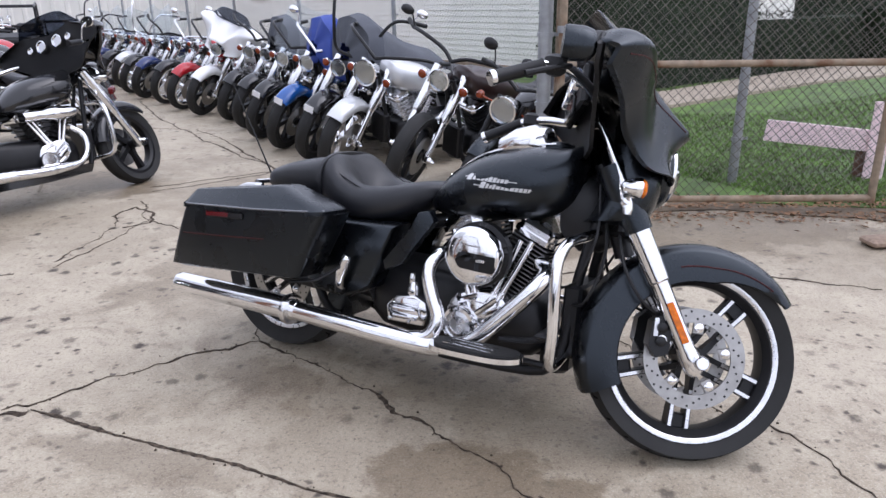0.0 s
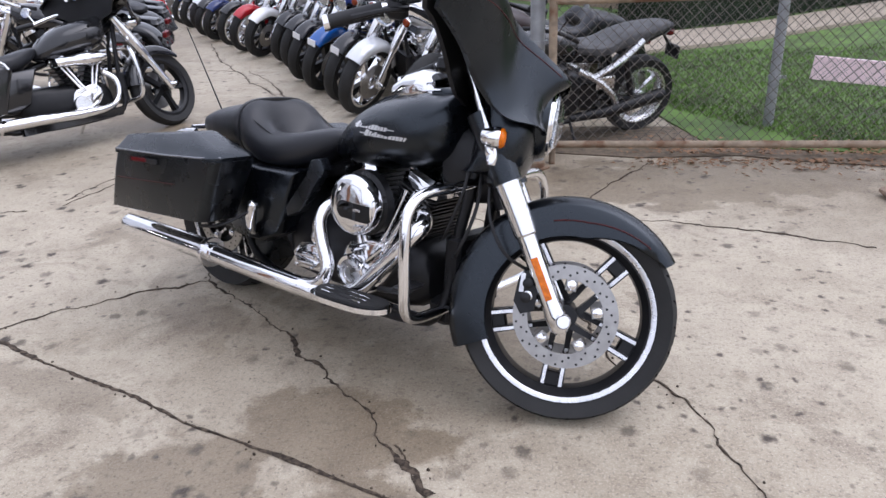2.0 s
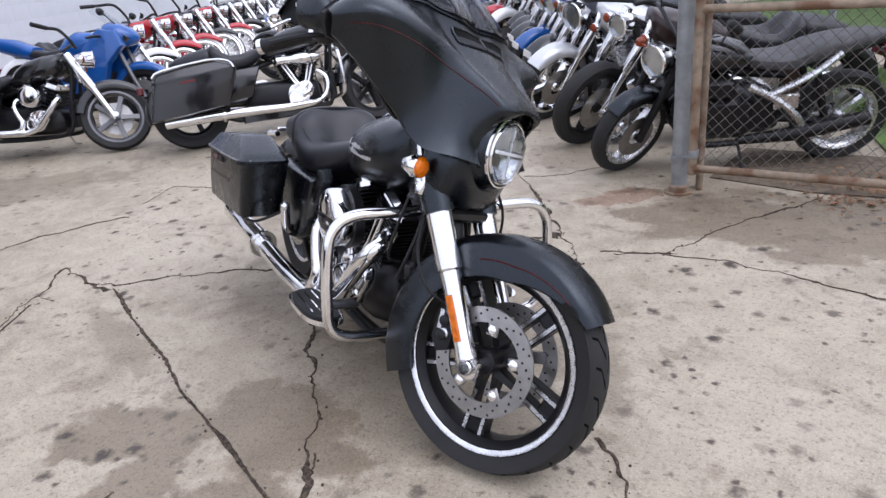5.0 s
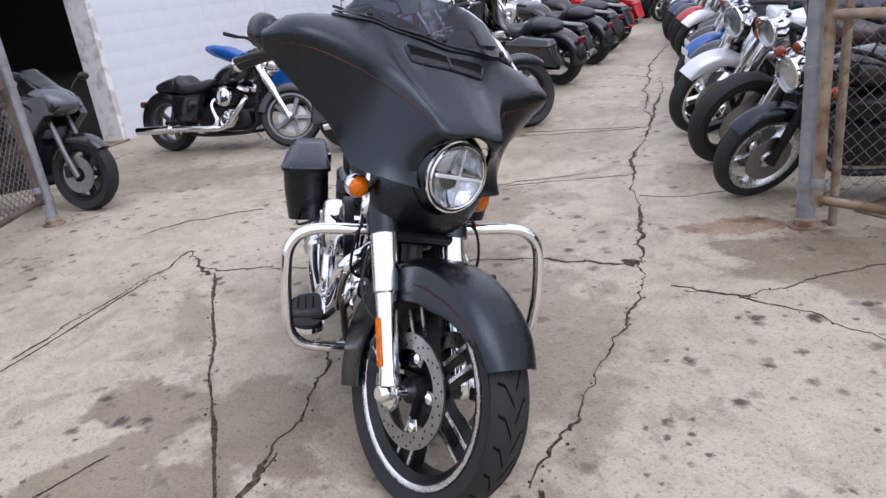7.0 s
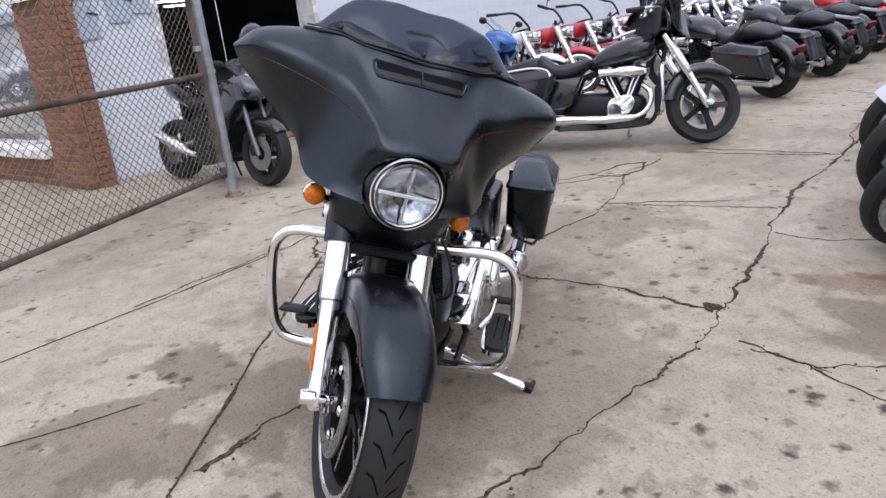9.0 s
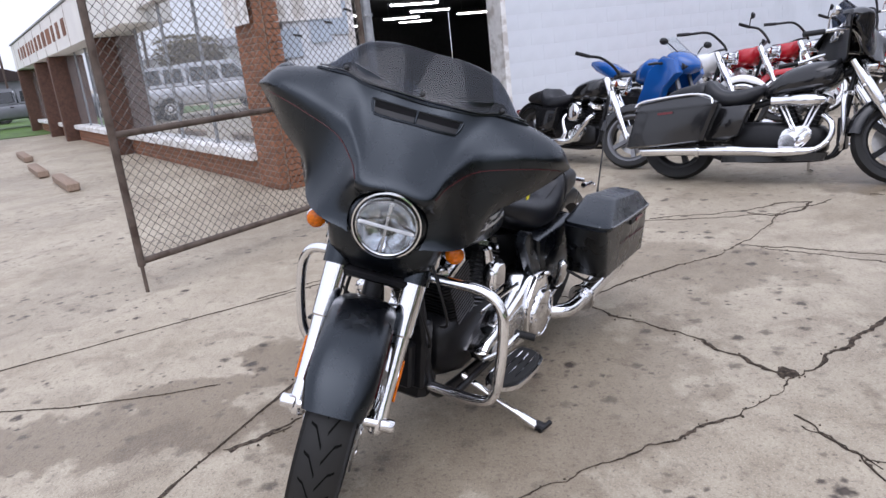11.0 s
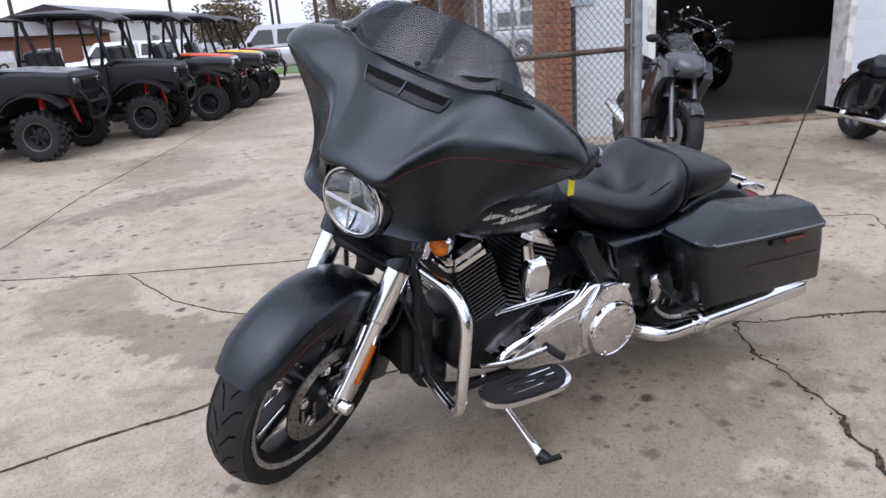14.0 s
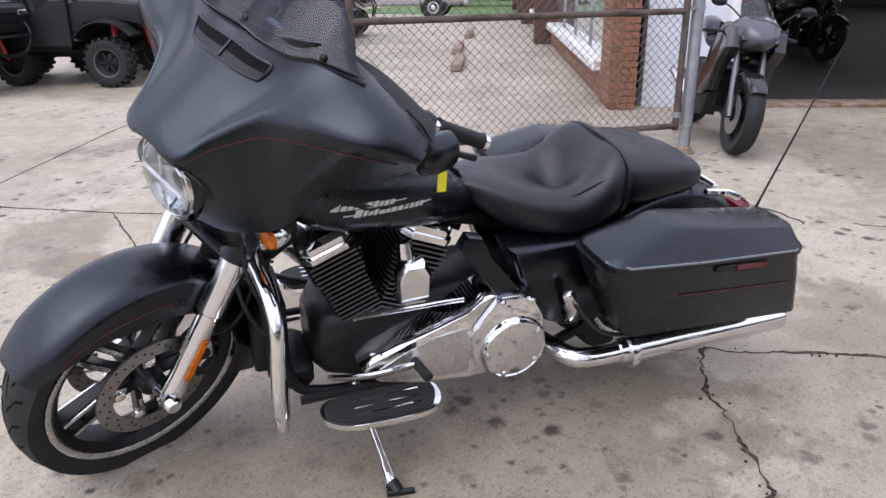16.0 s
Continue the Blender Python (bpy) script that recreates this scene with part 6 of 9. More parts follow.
# ---- cracks and joints of the yard ----
for i, (w, pts) in enumerate((
    (0.016, [(-1.23, 2.58), (-1.13, 2.61), (-1.07, 2.69), (-0.95, 2.83), (-0.73, 2.99), (-0.47, 3.13)]),
    (0.016, [(-0.47, 3.13), (-0.19, 2.91), (0.06, 2.71), (0.18, 2.55), (0.29, 2.49), (0.37, 2.38), (0.49, 2.29), (0.60, 2.15), (0.75, 1.98)]),
    (0.010, [(-1.13, 2.59), (-0.77, 2.45), (-0.35, 2.31), (-0.07, 2.19), (0.30, 2.07), (0.99, 1.82), (1.25, 1.68), (2.2, 1.25)]),
    (0.014, [(1.30, 2.61), (1.38, 2.53), (1.46, 2.40), (1.52, 2.26), (1.59, 2.13), (1.70, 1.7), (1.95, 1.2)]),
    (0.013, [(-2.68, 8.47), (-1.9, 7.4), (-1.23, 6.36), (-0.63, 5.43), (-0.17, 4.84), (0.21, 4.45), (0.53, 4.02), (0.79, 3.58), (0.94, 3.26), (1.13, 2.93), (1.30, 2.61)]),
    (0.008, [(-0.10, 4.80), (0.10, 4.95), (0.30, 5.16)]),
    (0.008, [(0.79, 3.87), (1.04, 3.95), (1.35, 3.96), (1.67, 3.90), (1.9, 3.87), (2.4, 3.7)]),
    (0.008, [(1.06, 3.96), (1.24, 4.37), (1.50, 4.88), (1.60, 5.05)]),
    (0.010, [(-2.26, 2.52), (-2.30, 2.83), (-2.02, 3.26)]),
    (0.014, [(-0.9, 1.6), (-1.24, 2.11), (-1.41, 2.39), (-1.62, 2.63), (-1.35, 2.58), (-1.13, 2.58)]),
    (0.010, [(-1.28, 2.38), (-1.41, 2.35)]),
    (0.008, [(-2.20, 3.47), (-2.30, 3.80), (-2.00, 3.90)]),
    (0.012, [(-1.87, 4.08), (-1.85, 4.69), (-1.96, 5.01), (-1.92, 5.18), (-1.75, 5.04), (-1.68, 4.82), (-1.81, 4.73)]),
    (0.012, [(-4.43, 10.95), (-3.5, 9.4), (-2.86, 8.43), (-2.14, 7.55), (-1.67, 6.85), (-1.39, 6.60)]),
    (0.006, [(-1.99, 5.62), (-1.46, 6.01), (-1.2, 6.3)]),
    (0.007, [(1.1, -1.55), (0.50, -0.57), (0.09, 0.17), (-0.45, 1.0), (-0.90, 1.68), (-1.35, 2.3)]),
    (0.008, [(0.73, 1.95), (0.68, 2.05), (0.62, 2.17)]),
    (0.016, [(-0.44, 3.37), (-0.16, 3.55), (0.05, 3.68), (0.14, 3.80), (0.32, 3.89), (0.50, 4.0)]),
    (0.010, [(-0.44, 3.37), (-0.80, 3.90), (-0.96, 4.26), (-1.28, 4.57), (-1.71, 4.89), (-1.96, 5.34)]),
    (0.006, [(-1.84, 3.99), (-1.75, 4.57), (-1.71, 4.89)]),
    (0.010, [(0.86, 3.87), (0.98, 3.95), (1.11, 3.99)]),
    (0.005, [(-1.08, 4.43), (-0.71, 5.01)]),
    (0.006, [(0.75, -0.6), (0.15, -1.17), (-1.06, -2.21), (-2.72, -3.39), (-4.80, -4.85), (-8.62, -7.53)]),
    (0.005, [(0.10, 0.19), (0.29, 0.82), (0.30, 1.15), (0.25, 1.50), (0.2, 1.75)]),
    (0.006, [(-2.06, 5.74), (-1.27, 6.28)]),
    (0.006, [(-1.01, 4.49), (-0.43, 5.09)]),
    (0.007, [(-3.37, 8.53), (-2.73, 8.37)]),
    (0.008, [(-0.47, 3.13), (-0.50, 3.25), (-0.44, 3.37)]),
)):
    crack(pts, w, i, ragged=0.18 if i in (2, 15, 22, 23) else 1.0)
rag = [random.Random(31).uniform(0.5, 1.1)] + [random.Random(32 + k).uniform(0.45, 1.15) for k in range(12)]
solid("crack_debris", Shape().rings([[(0.50 + r * rag[k] * math.cos(0.483 * k), 3.98 + r * rag[k] * 0.8 * math.sin(0.483 * k), z) for k in range(13)] for r, z in ((0.062, 0.0015), (0.04, 0.005), (0.01, 0.006))]), CRACK, "dark dirt patch where cracks meet", "dirt", "structure")


# ---- sport and standard motorcycles ----
def sport_wheel(bike, x, front):
    return wheel("front_wheel" if front else "rear_wheel", bike, pose(x, 0, 0.30), 0.30, 0.12 if front else 0.17, 0.215, "star", False, (-0.07, 0.07) if front else (-0.09,), BLACK_METAL)


def sport_bike(m, label, paint=None, group=""):
    """A faired sport motorcycle on its stand."""
    side_paint = paint or GLOSS_BLACK
    paint = paint or SPORT_GREY
    b = thing("motorcycle", m @ pose(0, 0, 0, -8), label, "motorcycle", group)
    sport_wheel(b, 0.68, True)
    sport_wheel(b, -0.68, False)
    part("front_fender", fender_mesh(0.325, 0.07, 40, 150, 0.9, 0.04, 20), side_paint, b, at=pose(0.68, 0, 0.30))
    for sg in (-1, 1):
        part("fork_leg", Shape().tube([(0.70, sg * 0.10, 0.28), (0.62, sg * 0.10, 0.46), (0.50, sg * 0.10, 0.78)], [0.026, 0.024, 0.022], 12), FINS, b)
        part("caliper", Shape().box((0.60, sg * 0.085, 0.33), (0.06, 0.04, 0.10), None, 0.01), BLACK_METAL, b)
        part("side_fairing", Shape().prism([(0.56, 0.92), (0.62, 0.78), (0.45, 0.62), (0.38, 0.42), (0.20, 0.36), (0.06, 0.36), (0.10, 0.48), (0.16, 0.62), (0.22, 0.80), (0.40, 0.95)], sg * 0.13, sg * 0.225, bev=0.04), side_paint, b)
        part("lower_fairing", Shape().prism([(0.36, 0.40), (0.30, 0.22), (-0.05, 0.17), (-0.25, 0.22), (-0.10, 0.32), (0.10, 0.31)], sg * 0.09, sg * 0.20, bev=0.03), BLACK_PLASTIC, b)
        part("handlebar", Shape().tube([(0.46, sg * 0.10, 0.88), (0.40, sg * 0.30, 0.87), (0.36, sg * 0.36, 0.86)], 0.013, 8), BLACK_METAL, b)
        part("mirror", mirror_mesh(sg, (0.55, sg * 0.15, 0.98), (0.52, sg * 0.33, 1.08), 0.06, 0.035), BLACK_PLASTIC, b)
        part("headlight", Shape().prism([(0.66, 0.84), (0.58, 0.90), (0.50, 0.88), (0.60, 0.80)], sg * 0.05, sg * 0.14, bev=0.01), CAR_GLASS, b)
    part("nose", Shape().rings([oval(x, w, a, c, 2.4, 18) for x, w, a, c in ((0.70, 0.03, 0.83, 0.87), (0.66, 0.10, 0.79, 0.92), (0.58, 0.16, 0.76, 0.98), (0.48, 0.19, 0.78, 1.01), (0.42, 0.17, 0.82, 1.0))]), paint, b)
    part("windscreen", shell(Shape(), [[(0.60 - 0.24 * u - 0.06 * (k / 5) ** 2, 0.15 * (1 - 0.35 * u) * k / 5, 0.96 + 0.19 * u - 0.03 * (k / 5) ** 2) for k in range(-5, 6)] for u in (0, 0.3, 0.6, 0.85, 1)], [[(0.595 - 0.24 * u - 0.06 * (k / 5) ** 2, 0.15 * (1 - 0.35 * u) * k / 5, 0.957 + 0.19 * u - 0.03 * (k / 5) ** 2) for k in range(-5, 6)] for u in (0, 0.3, 0.6, 0.85, 1)]), CLEAR, b)
    part("tank", Shape().rings([oval(x, w, a, c, 2.6, 18) for x, w, a, c in ((0.34, 0.08, 0.72, 0.88), (0.26, 0.16, 0.68, 0.93), (0.12, 0.17, 0.66, 0.95), (0.0, 0.13, 0.66, 0.90), (-0.08, 0.08, 0.68, 0.82))]), side_paint, b)
    part("seat", Shape().rings([oval(x, w, a, c, 3, 16) for x, w, a, c in ((-0.06, 0.09, 0.72, 0.80), (-0.20, 0.13, 0.70, 0.79), (-0.36, 0.12, 0.72, 0.82))]), LEATHER, b)
    part("tail", Shape().rings([oval(x, w, a, c, 2.6, 16) for x, w, a, c in ((-0.33, 0.12, 0.70, 0.84), (-0.50, 0.11, 0.74, 0.92), (-0.72, 0.08, 0.82, 0.96), (-0.84, 0.03, 0.89, 0.95))]), side_paint, b)
    part("engine_block", Shape().box((0.12, 0, 0.42), (0.46, 0.34, 0.34), None, 0.05), BLACK_METAL, b)
    part("gearbox", Shape().box((-0.16, 0, 0.45), (0.25, 0.28, 0.35), None, 0.04), BLACK_METAL, b)
    part("swing_arm", Shape().tube([(-0.18, 0.10, 0.40), (-0.68, 0.11, 0.30)], 0.032, 8).tube([(-0.18, -0.10, 0.40), (-0.68, -0.11, 0.30)], 0.032, 8), ALU, b)
    part("exhaust_can", Shape().tube([(-0.05, -0.17, 0.25), (-0.30, -0.19, 0.30), (-0.36, -0.19, 0.33), (-0.70, -0.22, 0.45)], [0.025, 0.03, 0.055, 0.055], 14), ALU, b)
    part("kickstand", Shape().tube([(0.0, 0.12, 0.25), (-0.04, 0.24, 0.035)], 0.011, 8), BLACK_METAL, b)
    return b


def standard_bike(m, label):
    """An old bare standard motorcycle, dusty, with a silver frame and a long two-up seat."""
    b = thing("motorcycle", m @ pose(0, 0, 0, -9) @ Matrix.Scale(0.87, 4), label, "motorcycle", ROW_R)
    st = steering(36, 0.82)
    wheel("front_wheel", b, st @ pose(0.70, 0, 0.30), 0.31, 0.11, 0.235, "star", True, (-0.07, 0.07), ALU)
    wheel("rear_wheel", b, pose(-0.70, 0, 0.31), 0.31, 0.15, 0.225, "star", True, (-0.08,), ALU)
    part("front_fender", fender_mesh(0.335, 0.07, 50, 165, 1.0, 0.04, 20), SATIN_BLACK, b, at=st @ pose(0.70, 0, 0.30))
    for sg in (-1, 1):
        part("fork_leg", Shape().tube([(0.70, sg * 0.10, 0.28), (0.60, sg * 0.10, 0.52), (0.46, sg * 0.10, 0.86)], [0.028, 0.028, 0.022], 12), BLACK_METAL, b, at=st)
        part("frame_side", Shape().tube([(-0.02, sg * 0.17, 0.62), (-0.20, sg * 0.18, 0.52), (-0.34, sg * 0.18, 0.40), (-0.40, sg * 0.17, 0.30)], 0.028, 8, 3).tube([(-0.16, sg * 0.18, 0.55), (-0.40, sg * 0.17, 0.66), (-0.58, sg * 0.14, 0.78)], 0.024, 8, 3).box((-0.27, sg * 0.18, 0.50), (0.16, 0.02, 0.10), None, 0.01), ALU, b, "dull silver side frame")
        part("shock", Shape().tube([(-0.55, sg * 0.13, 0.36), (-0.46, sg * 0.13, 0.64)], 0.026, 10), BLACK_METAL, b)
        part("muffler", Shape().tube([(0.0, sg * 0.16, 0.24), (-0.35, sg * 0.18, 0.27), (-0.80, sg * 0.20, 0.36)], [0.03, 0.05, 0.05], 12), BLACK_METAL, b)
        part("signal", Shape().tube([(0.50, sg * 0.12, 0.80), (0.50, sg * 0.22, 0.80)], 0.008, 6).lathe([(0.03, -0.03), (0.033, 0.0), (0.02, 0.02)], Matrix.Translation((0.50, sg * 0.25, 0.80)) @ pose(0, 0, 0, 0, 90, 0), 12), AMBER_DULL, b, at=st)
        part("grip", Shape().tube([(0.30, sg * 0.30, 0.98), (0.26, sg * 0.40, 0.96)], 0.018, 10), RUBBER, b, at=st)
        part("mirror", mirror_mesh(sg, (0.34, sg * 0.26, 0.98), (0.36, sg * 0.34, 1.14), 0.06, 0.045), BLACK_PLASTIC, b, at=st)
    part("handlebar", bar_mesh([(0.43, 0.0, 0.93), (0.41, 0.10, 0.97), (0.34, 0.26, 0.99), (0.28, 0.36, 0.97)]), BLACK_METAL, b, at=st)
    part("headlight", kept(("bowl", 0.10), lambda: lamp_bowl_mesh(0.10)), CHROME, b, at=st @ pose(0.60, 0, 0.82))
    part("lamp_reflector", kept(("refl", 0.10), lambda: lamp_reflector_mesh(0.10)), REFLECTOR, b, at=st @ pose(0.60, 0, 0.82))
    part("headlight_lens", kept(("lens", 0.10), lambda: lamp_lens_mesh(0.10)), LAMP_GLASS, b, at=st @ pose(0.60, 0, 0.82))
    part("tank", Shape().rings([oval(x, w, a, c, 2.5, 18) for x, w, a, c in ((0.38, 0.07, 0.74, 0.84), (0.30, 0.14, 0.70, 0.89), (0.14, 0.16, 0.68, 0.91), (0.0, 0.13, 0.68, 0.86), (-0.06, 0.09, 0.70, 0.80))]), GLOSS_BLACK, b)
    part("seat", Shape().rings([oval(x, w, a, c, 3, 18) for x, w, a, c in smooth([(0.0, 0.08, 0.72, 0.79), (-0.12, 0.14, 0.69, 0.785), (-0.28, 0.16, 0.68, 0.785), (-0.42, 0.15, 0.71, 0.84), (-0.60, 0.14, 0.75, 0.875), (-0.80, 0.10, 0.80, 0.885), (-0.88, 0.05, 0.83, 0.875)], 3)]), DUSTY_SEAT, b, "dusty black two-up seat")
    part("tail", Shape().rings([oval(x, w, a, c, 2.6, 14) for x, w, a, c in ((-0.45, 0.12, 0.66, 0.76), (-0.70, 0.10, 0.74, 0.82), (-0.92, 0.05, 0.80, 0.86))]), BLACK_PLASTIC, b)
    part("tail_lamp", Shape().box((-0.90, 0, 0.79), (0.06, 0.12, 0.05), None, 0.012), RED_LENS, b)
    part("number_bracket", Shape().tube([(-0.86, 0, 0.78), (-0.98, 0, 0.62)], 0.012, 6).box((-0.98, 0, 0.63), (0.02, 0.16, 0.10), None, 0.004), BLACK_PLASTIC, b)
    part("engine_block", Shape().box((0.12, 0, 0.40), (0.42, 0.36, 0.30), None, 0.05), BLACK_METAL, b)
    part("cylinder_head", Shape().box((0.18, 0, 0.60), (0.26, 0.36, 0.14), None, 0.03), BLACK_METAL, b)
    part("gearbox", Shape().box((-0.14, 0, 0.40), (0.24, 0.30, 0.26), None, 0.04), BLACK_METAL, b)
    for sg in (-1, 1):
        part("exhaust_pipe", Shape().tube([(0.30, sg * 0.1, 0.55), (0.42, sg * 0.1, 0.40), (0.30, sg * 0.12, 0.22), (0.0, sg * 0.15, 0.22)], 0.022, 8, 4), BLACK_METAL, b)
    part("frame_tube", Shape().tube([(0.42, 0, 0.82), (0.0, 0, 0.66), (-0.3, 0, 0.62)], 0.03, 8), BLACK_METAL, b)
    part("swing_arm", Shape().tube([(-0.25, 0.11, 0.36), (-0.70, 0.12, 0.31)], 0.026, 8).tube([(-0.25, -0.11, 0.36), (-0.70, -0.12, 0.31)], 0.026, 8), BLACK_METAL, b)
    part("kickstand", Shape().tube([(0.0, 0.14, 0.25), (-0.02, 0.27, 0.045)], 0.011, 8), BLACK_METAL, b)
    return b


standard_bike(facing((0.42, 5.13), 211, 0.63), "dusty black standard motorcycle with a silver frame beside the gate post")
sport_bike(facing((-4.50, 5.15), 33, 0.68), "blue sport tourer with a clear screen by the white wall", BLUE_PAINT, ROW_L)
sport_bike(facing((-3.36, 2.43), 36, 0.63) @ Matrix.Scale(0.93, 4), "black sport motorcycle with a grey nose beside the shop door")


# ---- covers draped over two of the parked bikes ----
def bike_cover(m, mat, label, w=0.36, top=1.22):
    rnd = random.Random(int(w * 100))
    rs = []
    for x, k, zt, zb in ((0.46, 0.25, 1.02, 0.86), (0.40, 0.85, top - 0.02, 0.74), (0.28, 1.0, top, 0.70), (0.12, 0.8, top - 0.12, 0.62), (-0.15, 0.72, 1.0, 0.60), (-0.42, 0.62, 0.93, 0.60), (-0.55, 0.4, 0.84, 0.66)):
        ring = []
        for j in range(25):
            a = math.pi * j / 24
            y = math.cos(a) * w * k * (1 + 0.05 * math.sin(5 * a + x * 9))
            z = zb + (zt - zb) * math.sin(a) ** 0.55 + rnd.uniform(-0.006, 0.006)
            ring.append(Vector((x + 0.01 * math.sin(7 * a), y, z)))
        rs.append(ring)
    root = thing("motorcycle_cover", m @ pose(0, 0, 0, -8), label, "cover", "motorcycle covers")
    part("cloth", shell(Shape(), rs, [[p + Vector((0, -0.006 * (1 if p.y > 0 else -1), -0.006)) for p in r] for r in rs]), mat, root)


bike_cover(facing((-1.02, 6.85), 215), CANVAS, "grey cloth cover draped over a parked motorcycle", 0.46, 1.26)
bike_cover(facing((-1.40, 7.35), 215), BLUE_CANVAS, "blue cloth cover draped over a parked motorcycle", 0.34, 1.25)
bike_cover(facing((-2.10, 8.55), 215), CANVAS, "grey cloth cover over a touring motorcycle", 0.38, 1.24)


# ---- off-road side-by-sides ----
def knobby(bike, name, x, y, r=0.305, w=0.24):
    def make():
        s = Shape()
        s.lathe([(0.17, -w * 0.42), (r * 0.8, -w * 0.5), (r - 0.03, -w * 0.46), (r - 0.02, 0), (r - 0.03, w * 0.46), (r * 0.8, w * 0.5), (0.17, w * 0.42), (0.15, 0)], SIDE, 28, closed=True)
        return s.mesh("tyre", RUBBER, 35)

    def lugs():
        s = Shape()
        for j in range(20):
            for k in (-1, 0, 1):
                mm = pose(0, 0, 0, 0, 18 * j + (9 if k else 0), 0)
                s.box((r - 0.012, k * w * 0.33, 0), (0.03, w * 0.24, 0.045), mm)
        return s.mesh("tread", RUBBER, 35)

    def hub():
        s = Shape().lathe([(0.17, -w * 0.4), (0.175, -w * 0.3), (0.14, -w * 0.1), (0.14, w * 0.1), (0.175, w * 0.3), (0.17, w * 0.4), (0.15, w * 0.38), (0.10, w * 0.12), (0.03, w * 0.2), (0.03, -w * 0.2), (0.10, -w * 0.12), (0.15, -w * 0.38)], SIDE, 24, closed=True)
        s.lathe([(0.035, -w * 0.23), (0.035, w * 0.23), (0.0005, w * 0.24)], SIDE, 12)
        return s.mesh("rim", ALU, 35)

    ob = part(name, kept("utv_rim", hub), BLACK_METAL, bike, at=pose(x, y, r))
    part("tyre", kept("utv_tyre", make), RUBBER, ob)
    tagged(part("tread", kept("utv_lugs", lugs), RUBBER, ob), kind="stuff")
    for j in range(6):
        part("spoke", kept("utv_spoke", lambda: Shape().box((0.085, w * 0.2, 0), (0.15, 0.02, 0.035)).mesh("spoke", BLACK_METAL)), BLACK_METAL, ob, at=pose(0, 0, 0, 0, 60 * j, 0 if y > 0 else 180))
    part("rim_ring", kept("utv_ring", lambda: Shape().lathe([(0.172, w * 0.40), (0.176, w * 0.43), (0.164, w * 0.42), (0.164, w * 0.39)], SIDE, 24, closed=True).lathe([(0.172, -w * 0.40), (0.176, -w * 0.43), (0.164, -w * 0.42), (0.164, -w * 0.39)], SIDE, 24, closed=True).mesh("rim_ring", FINS)), FINS, ob)


def side_by_side(m, label, accent=BLACK_PLASTIC, roof=True, group="side-by-sides parked in a row", bed=False, seats=True):
    """An off-road side-by-side: x ahead, origin on the ground between the wheels."""
    u = thing("utility_vehicle", m, label, "vehicle", group)
    for x in (0.98, -0.98):
        for sg in (-1, 1):
            knobby(u, "front_wheel" if x > 0 else "rear_wheel", x, sg * 0.62)
            part("suspension_arm", Shape().tube([(x, sg * 0.18, 0.44), (x, sg * 0.52, 0.31)], 0.018, 6).tube([(x + 0.1, sg * 0.18, 0.42), (x, sg * 0.52, 0.28)], 0.015, 6), BLACK_METAL, u)
            part("shock", Shape().tube([(x, sg * 0.46, 0.34), (x - 0.05, sg * 0.34, 0.86)], 0.035, 10), RED_PAINT if x > 0 else BLACK_METAL, u)
            arch = [[Vector((x + (0.43 + 0.02 * k) * math.cos(a), sg * (0.44 + 0.30 * k), 0.40 + (0.44 - 0.03 * k * k) * math.sin(a))) for k in (0, 0.5, 1)] for a in [radians(36 + 10.8 * i) for i in range(11)]]
            part("mudguard", shell(Shape(), arch, [[p - Vector((0, 0, 0.022)) for p in r] for r in arch]), BLACK_PLASTIC, u)
    part("chassis", Shape().box((0, 0, 0.42), (2.0, 0.62, 0.16), None, 0.04).box((-0.05, 0, 0.50), (1.0, 1.2, 0.16), None, 0.03), BLACK_METAL, u)
    body = BLACK_PLASTIC if accent in (BLACK_PLASTIC, GREY_PAINT) else GLOSS_BLACK
    part("hood", Shape().rings([oval(x, w, a, c, 5.5, 20) for x, w, a, c in ((1.42, 0.40, 0.76, 0.98), (1.38, 0.50, 0.70, 1.03), (1.05, 0.56, 0.78, 1.07), (0.70, 0.60, 0.72, 1.10), (0.50, 0.61, 0.55, 1.10))]), body, u, sharp=30)
    part("hood_panel", Shape().rings([oval(x, w, c - 0.05, c, 5, 14) for x, w, c in ((1.36, 0.36, 1.045), (1.0, 0.46, 1.095), (0.56, 0.54, 1.13))]), accent, u, "coloured hood panel")
    part("grille", Shape().box((1.425, 0, 0.87), (0.02, 0.44, 0.12), None, 0.006), VENT_DARK, u)
    part("bumper", Shape().tube([(1.42, -0.34, 0.80), (1.50, -0.30, 0.66), (1.46, -0.2, 0.46), (1.46, 0.2, 0.46), (1.50, 0.30, 0.66), (1.42, 0.34, 0.80)], 0.022, 8, 3).tube([(1.50, -0.30, 0.66), (1.50, 0.30, 0.66)], 0.018, 8), BLACK_METAL, u)
    for sg in (-1, 1):
        part("headlight", Shape().box((1.405, sg * 0.34, 0.92), (0.05, 0.16, 0.08), None, 0.015), LAMP_SILVER, u)
        part("door_panel", Shape().prism([(0.52, 0.50), (0.54, 1.06), (0.30, 1.04), (0.0, 0.88), (-0.40, 0.94), (-0.50, 0.50)], sg * 0.60, sg * 0.66, bev=0.015), BLACK_PLASTIC, u)
        part("roll_cage", Shape().tube([(0.60, sg * 0.58, 1.06), (0.46, sg * 0.57, 1.60), (0.38, sg * 0.56, 1.72), (-0.42, sg * 0.56, 1.77), (-0.56, sg * 0.57, 1.70), (-0.70, sg * 0.58, 0.72)], 0.028, 10, 4).tube([(-0.10, sg * 0.58, 0.66), (-0.16, sg * 0.56, 1.75)], 0.022, 8), BLACK_METAL, u)
